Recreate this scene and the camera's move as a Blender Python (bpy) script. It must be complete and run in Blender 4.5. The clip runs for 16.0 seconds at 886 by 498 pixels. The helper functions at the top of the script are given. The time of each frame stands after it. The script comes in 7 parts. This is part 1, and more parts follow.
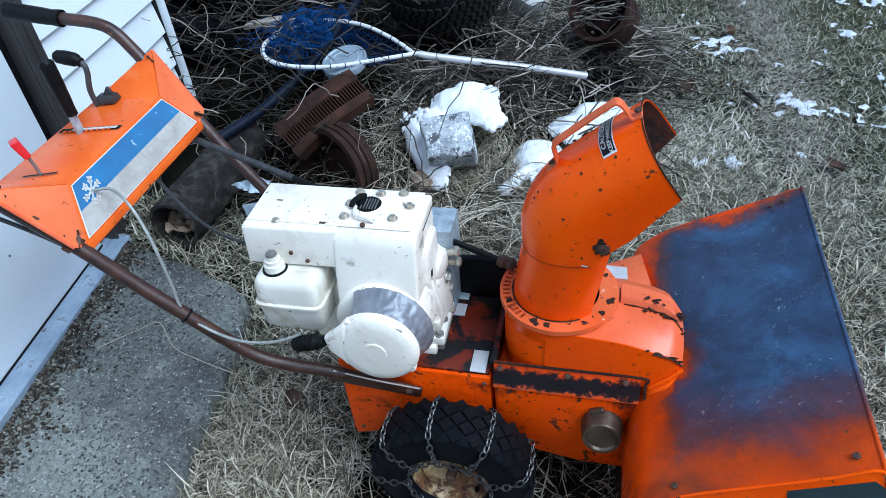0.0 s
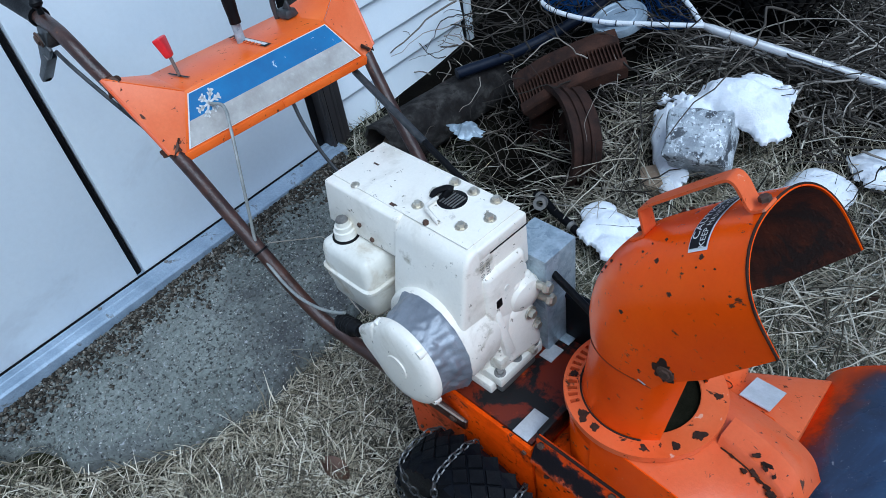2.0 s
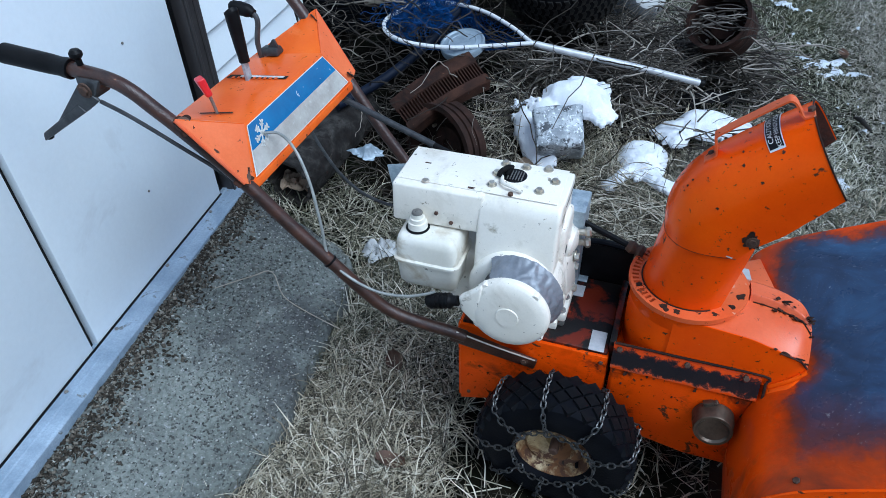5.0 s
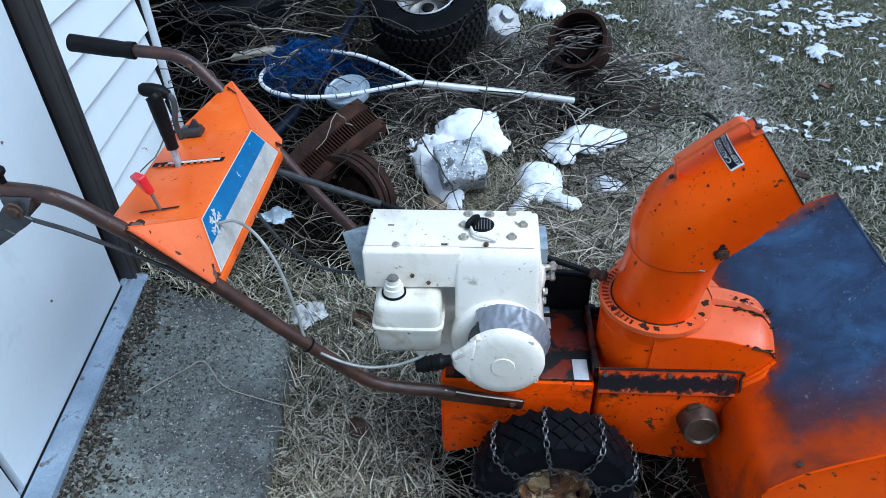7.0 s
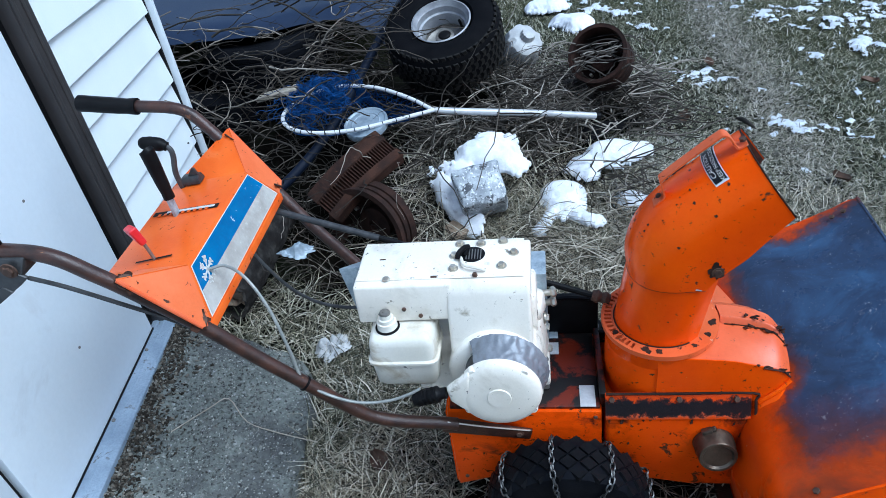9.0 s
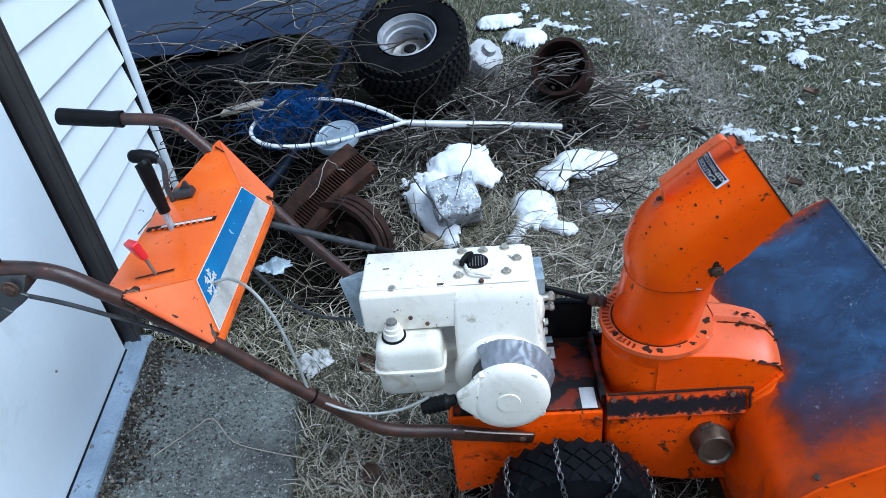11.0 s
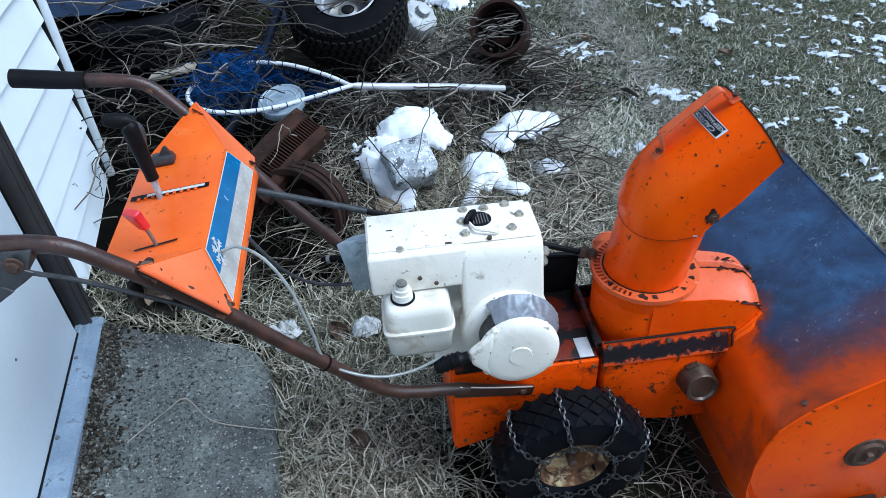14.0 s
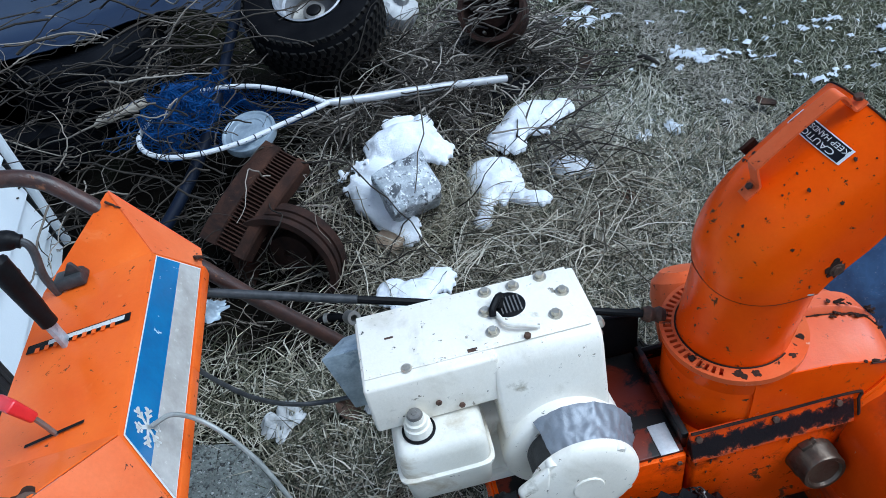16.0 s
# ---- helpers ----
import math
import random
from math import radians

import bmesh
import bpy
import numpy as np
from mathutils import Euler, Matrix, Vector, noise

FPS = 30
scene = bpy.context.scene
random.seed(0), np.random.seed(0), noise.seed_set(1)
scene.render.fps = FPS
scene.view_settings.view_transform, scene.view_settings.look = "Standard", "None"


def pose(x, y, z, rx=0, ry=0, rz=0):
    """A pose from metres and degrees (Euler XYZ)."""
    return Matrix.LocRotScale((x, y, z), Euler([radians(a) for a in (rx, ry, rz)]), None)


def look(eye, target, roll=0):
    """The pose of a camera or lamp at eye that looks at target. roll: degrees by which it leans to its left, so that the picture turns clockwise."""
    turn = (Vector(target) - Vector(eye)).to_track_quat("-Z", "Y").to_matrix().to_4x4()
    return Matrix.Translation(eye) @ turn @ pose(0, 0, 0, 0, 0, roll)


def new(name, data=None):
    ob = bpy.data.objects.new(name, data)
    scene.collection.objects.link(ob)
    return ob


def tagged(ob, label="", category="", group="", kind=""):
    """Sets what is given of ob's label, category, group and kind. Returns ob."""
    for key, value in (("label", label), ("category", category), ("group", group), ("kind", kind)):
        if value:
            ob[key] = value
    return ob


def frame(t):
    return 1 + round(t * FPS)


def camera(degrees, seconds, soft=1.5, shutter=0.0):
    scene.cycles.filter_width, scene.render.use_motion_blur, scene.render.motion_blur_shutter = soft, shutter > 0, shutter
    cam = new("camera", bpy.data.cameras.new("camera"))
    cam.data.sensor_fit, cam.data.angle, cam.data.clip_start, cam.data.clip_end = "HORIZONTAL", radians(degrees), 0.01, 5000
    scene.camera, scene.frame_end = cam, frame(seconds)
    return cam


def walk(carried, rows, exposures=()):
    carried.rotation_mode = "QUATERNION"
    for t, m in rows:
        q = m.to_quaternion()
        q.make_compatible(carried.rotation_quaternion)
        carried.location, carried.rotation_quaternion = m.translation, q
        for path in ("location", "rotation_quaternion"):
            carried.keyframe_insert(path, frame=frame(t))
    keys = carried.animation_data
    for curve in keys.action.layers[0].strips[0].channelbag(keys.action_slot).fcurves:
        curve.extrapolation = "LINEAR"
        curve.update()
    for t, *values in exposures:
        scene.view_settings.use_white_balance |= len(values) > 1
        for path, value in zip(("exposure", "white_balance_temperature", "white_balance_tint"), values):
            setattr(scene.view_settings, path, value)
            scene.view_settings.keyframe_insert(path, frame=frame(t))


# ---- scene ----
cam = camera(65.8, 16.0, soft=0.6)
PATH = [
    (0, (0.246, -1.075, 1.604), (-0.167, 0.401, 0.318), -5.6),
    (0.5, (0.288, -0.904, 1.563), (-0.326, 0.496, 0.274), -2.3),
    (1, (0.433, -0.696, 1.483), (-0.569, 0.493, 0.225), -4.6),
    (1.5, (0.497, -0.607, 1.491), (-0.613, 0.391, 0.16), -7.9),
    (2, (0.516, -0.607, 1.497), (-0.657, 0.326, 0.173), -9.8),
    (2.5, (0.489, -0.636, 1.501), (-0.704, 0.281, 0.184), -9.3),
    (3, (0.349, -0.768, 1.514), (-0.624, 0.418, 0.23), -0.9),
    (3.2, (0.277, -0.838, 1.538), (-0.519, 0.389, 0.174), -0.8),
    (5.3, (0.072, -1.216, 1.618), (-0.451, 0.244, 0.356), -2.1),
    (5.5, (0.087, -1.201, 1.627), (-0.503, 0.261, 0.397), -5.1),
    (6, (0.082, -1.178, 1.627), (-0.543, 0.313, 0.45), -7.0),
    (6.5, (-0.1, -1.18, 1.631), (-0.485, 0.392, 0.455), -5.9),
    (7, (-0.204, -1.192, 1.648), (-0.321, 0.374, 0.409), -1.6),
    (7.5, (-0.127, -1.16, 1.65), (-0.279, 0.397, 0.403), -5.2),
    (8, (-0.087, -1.153, 1.652), (-0.3, 0.412, 0.426), -5.4),
    (8.5, (-0.049, -1.157, 1.651), (-0.289, 0.412, 0.433), -7.8),
    (9, (-0.048, -1.162, 1.658), (-0.349, 0.423, 0.476), -8.7),
    (9.5, (-0.135, -1.167, 1.664), (-0.325, 0.449, 0.502), -7.0),
    (9.7, (-0.184, -1.164, 1.672), (-0.34, 0.457, 0.511), -7.5),
    (11.8, (-0.167, -1.223, 1.661), (-0.291, 0.394, 0.491), -6.3),
    (12, (-0.148, -1.233, 1.673), (-0.295, 0.364, 0.478), -5.8),
    (12.5, (-0.144, -1.238, 1.676), (-0.379, 0.335, 0.464), -6.3),
    (13, (-0.211, -1.222, 1.656), (-0.301, 0.383, 0.467), -5.6),
    (13.5, (-0.418, -1.185, 1.652), (-0.399, 0.386, 0.414), -3.8),
    (14, (-0.407, -1.18, 1.657), (-0.254, 0.37, 0.402), -2.9),
    (14.5, (-0.185, -1.169, 1.64), (-0.16, 0.399, 0.399), -6.3),
    (15, (-0.176, -1.054, 1.626), (-0.239, 0.521, 0.395), -8.4),
    (15.5, (-0.327, -0.897, 1.603), (-0.306, 0.644, 0.329), -8.6),
    (16, (-0.342, -0.735, 1.568), (-0.243, 0.766, 0.25), -11.3),
]
walk(cam, [(t, look(eye, target, roll)) for t, eye, target, roll in PATH],
     [(0, 0.56, 5840, 9), (0.5, 0.48, 5840, 9), (1, 0.22, 5740, 9), (2, 0.10, 5690, 9), (2.5, 0.08, 5690, 9), (3.2, 0.16, 5740, 9), (5.3, 0.30, 5790, 9), (6.5, 0.36, 5790, 9), (7.5, 0.50, 5840, 9), (13, 0.57, 5840, 9), (14.5, 0.58, 5890, 9), (15, 0.52, 5890, 9), (16, 0.36, 5890, 9)])

# ---- light ----
world = bpy.data.worlds.new("overcast_sky")
scene.world = world
world.use_nodes = True
wn = world.node_tree
sky = wn.nodes.new("ShaderNodeTexSky")
sky.sky_type = "NISHITA"
sky.sun_disc = False
sky.sun_elevation = radians(56)
sky.sun_rotation = radians(109)
sky.air_density, sky.dust_density, sky.ozone_density = 1.0, 2.0, 1.2
wn.links.new(sky.outputs[0], wn.nodes["Background"].inputs[0])
wn.nodes["Background"].inputs[1].default_value = 0.11
sun = new("sun", bpy.data.lights.new("sun", "SUN"))
sun.data.energy, sun.data.angle, sun.data.color = 2.75, radians(42), (0.75, 0.90, 1.0)
sun.matrix_world = look((4.9, -1.7, 7.8), (0, 0, 0))


# ---- materials ----
def node(t, kind, **values):
    n = t.nodes.new("ShaderNode" + kind)
    for k, v in values.items():
        n.inputs[k.replace("_", " ")].default_value = v
    return n


def noise_of(t, co, scale, detail=4.0, rough=0.6, distortion=0.0):
    n = node(t, "TexNoise", Scale=scale, Detail=detail, Roughness=rough, Distortion=distortion)
    t.links.new(co, n.inputs["Vector"])
    return n.outputs["Fac"]


def ramp_of(t, fac, stops):
    r = t.nodes.new("ShaderNodeValToRGB")
    while len(r.color_ramp.elements) < len(stops):
        r.color_ramp.elements.new(0.5)
    for e, (p, c) in zip(r.color_ramp.elements, stops):
        e.position, e.color = p, (*c, 1) if not isinstance(c, float) else (c, c, c, 1)
    t.links.new(fac, r.inputs[0])
    return r.outputs[0]


def mix_of(t, fac, a, b, mode="MIX"):
    m = t.nodes.new("ShaderNodeMix")
    m.data_type, m.blend_type = "RGBA", mode
    for v, i in ((fac, 0), (a, 6), (b, 7)):
        if isinstance(v, (int, float)):
            m.inputs[i].default_value = v
        elif isinstance(v, tuple):
            m.inputs[i].default_value = (*v, 1)
        else:
            t.links.new(v, m.inputs[i])
    return m.outputs[2]


def surface(name, stops, scale=12.0, rough=0.5, metal=0.0, grain=0.25, grain_scale=180.0, bump=0.15, spots=(), coat=0.0, per_piece=0.0, island=None, spec=0.5, sheen=None):
    """A worn surface: a broad tint, fine grain, layers of stains with an edge of their own, and relief."""
    m = bpy.data.materials.new(name)
    m.use_nodes = True
    t = m.node_tree
    b = t.nodes["Principled BSDF"]
    co = t.nodes.new("ShaderNodeTexCoord").outputs["Object"]
    col = ramp_of(t, noise_of(t, co, scale, 5), stops)
    if island:
        g = t.nodes.new("ShaderNodeNewGeometry").outputs["Random Per Island"]
        col = mix_of(t, 0.88, col, ramp_of(t, g, island))
    if per_piece:
        r = t.nodes.new("ShaderNodeObjectInfo").outputs["Random"]
        lo = 1 - per_piece
        col = mix_of(t, 1.0, col, ramp_of(t, r, [(0, (lo, lo, lo)), (1, (1.0, 1.0, 1.0))]), "MULTIPLY")
    fine = noise_of(t, co, grain_scale, 3, 0.7)
    if grain:
        col = mix_of(t, grain, col, ramp_of(t, fine, [(0.3, (0.25, 0.25, 0.25)), (0.7, (1.0, 1.0, 1.0))]), "MULTIPLY")
    rgh = None
    for colour, sc, at, soft, r in spots:
        f = ramp_of(t, noise_of(t, co, sc, 6, 0.65, 0.4), [(at, 0.0), (at + soft, 1.0)])
        col = mix_of(t, f, col, colour)
        rgh = mix_of(t, f, (rough,) * 3 if rgh is None else rgh, (r,) * 3)
    t.links.new(col, b.inputs["Base Color"])
    b.inputs["Metallic"].default_value = metal
    b.inputs["Specular IOR Level"].default_value = spec
    if sheen:
        b.inputs["Specular Tint"].default_value = (*sheen, 1)
    b.inputs["Coat Weight"].default_value = coat
    b.inputs["Coat Roughness"].default_value = 0.15
    if rgh is None:
        rgh = ramp_of(t, fine, [(0.2, max(0.02, rough - 0.08)), (0.8, min(1.0, rough + 0.1))])
    t.links.new(rgh, b.inputs["Roughness"])
    if bump:
        bp = node(t, "Bump", Strength=bump, Distance=0.004)
        t.links.new(fine, bp.inputs["Height"])
        t.links.new(bp.outputs[0], b.inputs["Normal"])
    return m


RUST = (0.07, 0.026, 0.014)
GLOSS = (1.0, 0.52, 0.15)
orange_paint = surface("orange_paint", [(0.3, (0.80, 0.060, 0.0)), (0.55, (0.90, 0.084, 0.0)), (0.8, (0.95, 0.108, 0.0))], 7, 0.25, grain=0.06, bump=0.04, spec=0.45, sheen=GLOSS,
                       spots=[((0.42, 0.022, 0.0), 5, 0.60, 0.12, 0.4), (RUST, 30, 0.650, 0.02, 0.75), ((0.03, 0.014, 0.012), 75, 0.645, 0.015, 0.8), ((0.66, 0.15, 0.04), 90, 0.69, 0.02, 0.6)])
faded_orange = surface("faded_orange_paint", [(0.3, (0.68, 0.090, 0.018)), (0.7, (0.74, 0.145, 0.052))], 9, 0.36, grain=0.10, bump=0.08, spec=0.35, sheen=(1.0, 0.6, 0.35),
                       spots=[(RUST, 26, 0.635, 0.03, 0.75), ((0.03, 0.014, 0.012), 60, 0.635, 0.015, 0.8), ((0.70, 0.32, 0.22), 48, 0.66, 0.03, 0.7)])
console_orange = surface("console_orange_paint", [(0.3, (0.68, 0.088, 0.006)), (0.7, (0.77, 0.135, 0.016))], 9, 0.30, grain=0.06, bump=0.05, spec=0.6, sheen=(1.0, 0.68, 0.42),
                         spots=[((0.52, 0.042, 0.0), 6, 0.55, 0.15, 0.45), ((0.75, 0.20, 0.06), 12, 0.62, 0.15, 0.4), (RUST, 30, 0.655, 0.02, 0.75), ((0.04, 0.016, 0.012), 80, 0.66, 0.02, 0.8)])
salmon_paint = surface("sun_faded_salmon_paint", [(0.3, (0.66, 0.085, 0.016)), (0.55, (0.73, 0.125, 0.036)), (0.8, (0.77, 0.175, 0.070))], 9, 0.36, grain=0.10, bump=0.08, spec=0.6,
                       spots=[((0.74, 0.085, 0.006), 7, 0.55, 0.12, 0.35), (RUST, 24, 0.635, 0.03, 0.75), ((0.05, 0.02, 0.015), 60, 0.65, 0.02, 0.8)])
# Console orange made paler: the glare on the wings is in the colour.
glare_peach = surface("glare_peach_paint", [(0.3, (0.70, 0.110, 0.022)), (0.7, (0.80, 0.185, 0.065))], 8, 0.4, grain=0.10, bump=0.06, spec=0.4,
                      spots=[(RUST, 24, 0.62, 0.03, 0.75), ((0.05, 0.02, 0.015), 60, 0.65, 0.02, 0.8)])
sooty_orange = surface("oil_stained_orange_paint", [(0.3, (0.5, 0.06, 0.006)), (0.7, (0.75, 0.1, 0.008))], 9, 0.35, grain=0.15, bump=0.12,
                       spec=0.3, spots=[((0.13, 0.014, 0.004), 8, 0.36, 0.10, 0.4), ((0.005, 0.004, 0.004), 12, 0.455, 0.07, 0.5)])
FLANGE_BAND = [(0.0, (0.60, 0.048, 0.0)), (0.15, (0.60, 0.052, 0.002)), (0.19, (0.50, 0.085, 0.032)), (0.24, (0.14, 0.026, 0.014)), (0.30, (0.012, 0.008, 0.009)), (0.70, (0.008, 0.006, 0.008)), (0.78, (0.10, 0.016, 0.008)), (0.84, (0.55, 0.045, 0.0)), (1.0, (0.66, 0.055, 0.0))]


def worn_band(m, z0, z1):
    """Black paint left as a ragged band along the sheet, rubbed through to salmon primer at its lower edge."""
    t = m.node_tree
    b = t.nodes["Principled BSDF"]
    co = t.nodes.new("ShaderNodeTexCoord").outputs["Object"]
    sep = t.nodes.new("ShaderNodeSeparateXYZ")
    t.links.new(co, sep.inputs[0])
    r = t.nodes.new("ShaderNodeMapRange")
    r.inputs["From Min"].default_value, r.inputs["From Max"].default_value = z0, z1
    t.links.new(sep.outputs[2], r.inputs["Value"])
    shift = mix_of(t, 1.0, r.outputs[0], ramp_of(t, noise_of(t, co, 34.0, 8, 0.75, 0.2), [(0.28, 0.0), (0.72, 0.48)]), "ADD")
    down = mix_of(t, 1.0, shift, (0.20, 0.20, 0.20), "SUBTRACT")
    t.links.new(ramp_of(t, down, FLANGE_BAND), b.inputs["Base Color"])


black_strip = surface("chipped_black_paint", [(0.3, (0.006, 0.005, 0.006)), (0.7, (0.016, 0.010, 0.009))], 20, 0.5, grain=0.2, bump=0.2,
                      spec=0.15, spots=[((0.34, 0.036, 0.004), 13, 0.55, 0.10, 0.5), ((0.56, 0.055, 0.001), 26, 0.60, 0.05, 0.35), ((0.16, 0.05, 0.025), 70, 0.60, 0.06, 0.7)])
# Grime and rust, with dark blotches that also paint in the low sides' shade.
shaded_grimy_orange = surface("shaded_grimy_orange_paint", [(0.3, (0.74, 0.056, 0.0)), (0.7, (0.88, 0.088, 0.0))], 7, 0.32, grain=0.10, bump=0.08, spec=0.28, sheen=GLOSS,
                       spots=[((0.34, 0.020, 0.0), 5, 0.50, 0.16, 0.45), ((0.10, 0.016, 0.006), 9, 0.57, 0.10, 0.5), (RUST, 24, 0.615, 0.03, 0.75), ((0.022, 0.012, 0.010), 60, 0.625, 0.015, 0.8)])
worn_flange = surface("worn_black_flange_paint", [(0.3, (0.6, 0.05, 0.0)), (0.7, (0.7, 0.07, 0.0))], 20, 0.45, grain=0.1, bump=0.2, spec=0.2)
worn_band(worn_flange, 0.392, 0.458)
white_paint = surface("white_engine_paint", [(0.3, (0.765, 0.710, 0.615)), (0.7, (0.86, 0.820, 0.735))], 6, 0.34, grain=0.07, bump=0.10,
                      spots=[((0.56, 0.51, 0.42), 9, 0.56, 0.20, 0.5), ((0.40, 0.36, 0.28), 16, 0.63, 0.12, 0.6), ((0.05, 0.045, 0.04), 55, 0.675, 0.01, 0.7), ((0.26, 0.23, 0.18), 38, 0.65, 0.02, 0.6), ((0.10, 0.08, 0.065), 120, 0.70, 0.01, 0.7)])
cream_paint = surface("aged_white_paint", [(0.3, (0.66, 0.630, 0.545)), (0.7, (0.77, 0.745, 0.67))], 7, 0.42, grain=0.08, bump=0.08,
                      spots=[((0.42, 0.34, 0.23), 10, 0.55, 0.16, 0.6), ((0.06, 0.05, 0.05), 60, 0.68, 0.01, 0.7)])
rusty_tube = surface("rusty_brown_tube", [(0.3, (0.022, 0.010, 0.008)), (0.7, (0.072, 0.028, 0.018))], 30, 0.36, grain=0.35, bump=0.3,
                     spots=[((0.22, 0.10, 0.05), 45, 0.64, 0.05, 0.8), ((0.45, 0.42, 0.4), 75, 0.72, 0.02, 0.5)])
rust = surface("deep_rust", [(0.3, (0.016, 0.008, 0.006)), (0.7, (0.068, 0.028, 0.017))], 14, 0.85, grain=0.45, bump=0.5, spec=0.2,
               spots=[((0.014, 0.008, 0.007), 10, 0.55, 0.12, 0.9), ((0.16, 0.075, 0.04), 55, 0.66, 0.05, 0.9)])
# Darker copy of deep_rust: the shade on the plain drums is in its colour.
dark_rust = surface("shaded_rust", [(0.3, (0.010, 0.006, 0.005)), (0.7, (0.050, 0.022, 0.015))], 14, 0.8, grain=0.45, bump=0.5, spec=0.2)
bright_rust = surface("flaking_rust", [(0.3, (0.025, 0.008, 0.005)), (0.7, (0.13, 0.026, 0.008))], 25, 0.85, grain=0.4, bump=0.5,
                      spots=[((0.02, 0.01, 0.008), 22, 0.5, 0.08, 0.9)])
rubber = surface("black_rubber", [(0.3, (0.0020, 0.0023, 0.0033)), (0.7, (0.007, 0.007, 0.008))], 10, 0.6, grain=0.3, bump=0.25, spec=0.05)
wet_rubber = surface("shiny_black_rubber", [(0.3, (0.0025, 0.003, 0.005)), (0.7, (0.008, 0.009, 0.012))], 16, 0.34, grain=0.3, bump=0.2, spec=0.06)
tread_rubber = surface("tread_rubber", [(0.3, (0.004, 0.0045, 0.006)), (0.7, (0.009, 0.0095, 0.011))], 22, 0.45, grain=0.3, bump=0.25, spec=0.07)
dusty_rubber = surface("dusty_rubber", [(0.3, (0.003, 0.0035, 0.005)), (0.7, (0.009, 0.010, 0.013))], 9, 0.7, grain=0.35, bump=0.3, spec=0.06)
black_plastic = surface("black_plastic", [(0.3, (0.0025, 0.0025, 0.003)), (0.7, (0.008, 0.008, 0.009))], 20, 0.46, grain=0.2, bump=0.15, spec=0.12)
grey_metal = surface("dull_grey_metal", [(0.3, (0.16, 0.15, 0.14)), (0.7, (0.30, 0.29, 0.27))], 20, 0.5, 0.6, grain=0.25, bump=0.2,
                     spots=[((0.16, 0.08, 0.05), 35, 0.66, 0.05, 0.8)])
zinc_bolt = surface("zinc_bolt", [(0.3, (0.46, 0.41, 0.33)), (0.7, (0.72, 0.67, 0.56))], 60, 0.32, 0.7, grain=0.2, bump=0.1)
rust_bolt = surface("rusty_bolt", [(0.3, (0.05, 0.028, 0.02)), (0.7, (0.14, 0.075, 0.05))], 60, 0.7, 0.3, grain=0.3, bump=0.3)
galvanized = surface("galvanized_sheet", [(0.35, (0.30, 0.37, 0.42)), (0.65, (0.46, 0.54, 0.59))], 45, 0.40, 0.4, grain=0.12, bump=0.06,
                     spots=[((0.24, 0.30, 0.35), 34, 0.56, 0.08, 0.5), ((0.52, 0.58, 0.62), 70, 0.66, 0.03, 0.4)])
flash_metal = surface("weathered_flashing", [(0.3, (0.21, 0.28, 0.36)), (0.7, (0.37, 0.46, 0.56))], 9, 0.5, 0.2, grain=0.3, bump=0.12,
                      spots=[((0.14, 0.15, 0.15), 18, 0.62, 0.06, 0.7)])
duct_tape = surface("silver_duct_tape", [(0.3, (0.15, 0.165, 0.19)), (0.7, (0.25, 0.27, 0.30))], 18, 0.38, 0.25, grain=0.15, bump=0.15)
red_plastic = surface("red_plastic", [(0.3, (0.62, 0.012, 0.02)), (0.7, (0.75, 0.03, 0.04))], 20, 0.35, grain=0.1, bump=0.05)
grey_cable = surface("grey_cable_sheath", [(0.3, (0.20, 0.21, 0.20)), (0.7, (0.34, 0.35, 0.33))], 40, 0.45, 0.2, grain=0.2, bump=0.1)
dark_steel = surface("dark_steel_rod", [(0.3, (0.03, 0.032, 0.035)), (0.7, (0.09, 0.092, 0.095))], 30, 0.45, 0.5, grain=0.3, bump=0.2)
blue_label = surface("blue_sticker", [(0.3, (0.001, 0.110, 0.29)), (0.7, (0.002, 0.165, 0.40))], 16, 0.14, grain=0.1, bump=0.03, spec=0.8, coat=0.7,
                     spots=[((0.45, 0.60, 0.70), 60, 0.665, 0.02, 0.3)])
white_label = surface("dirty_white_sticker", [(0.3, (0.34, 0.315, 0.285)), (0.7, (0.54, 0.52, 0.49))], 14, 0.22, grain=0.18, grain_scale=90, bump=0.03)
silver_foil = surface("silver_print", [(0.3, (0.62, 0.62, 0.60)), (0.7, (0.78, 0.78, 0.76))], 30, 0.3, 0.3, grain=0.1, bump=0.0)
plate_grey = surface("aluminium_plate", [(0.3, (0.55, 0.56, 0.57)), (0.7, (0.70, 0.71, 0.72))], 30, 0.4, 0.3, grain=0.2, bump=0.05)
label_black = surface("black_label", [(0.3, (0.006, 0.007, 0.010)), (0.7, (0.011, 0.012, 0.016))], 30, 0.4, grain=0.1, bump=0.0, spec=0.12)
label_white = surface("white_print", [(0.3, (0.68, 0.68, 0.67)), (0.7, (0.78, 0.78, 0.77))], 60, 0.4, grain=0.1, bump=0.0)
brass_cap = surface("tarnished_cap", [(0.3, (0.060, 0.044, 0.034)), (0.7, (0.17, 0.130, 0.098))], 24, 0.36, 0.7, grain=0.25, bump=0.15,
                    spots=[((0.08, 0.05, 0.035), 26, 0.58, 0.08, 0.7)])
rim_cream = surface("rusty_cream_rim", [(0.3, (0.40, 0.27, 0.12)), (0.7, (0.58, 0.45, 0.26))], 14, 0.5, grain=0.2, bump=0.2,
                    spots=[((0.15, 0.062, 0.02), 12, 0.42, 0.10, 0.85), ((0.075, 0.030, 0.014), 26, 0.50, 0.07, 0.85), ((0.02, 0.010, 0.008), 34, 0.60, 0.04, 0.9)])
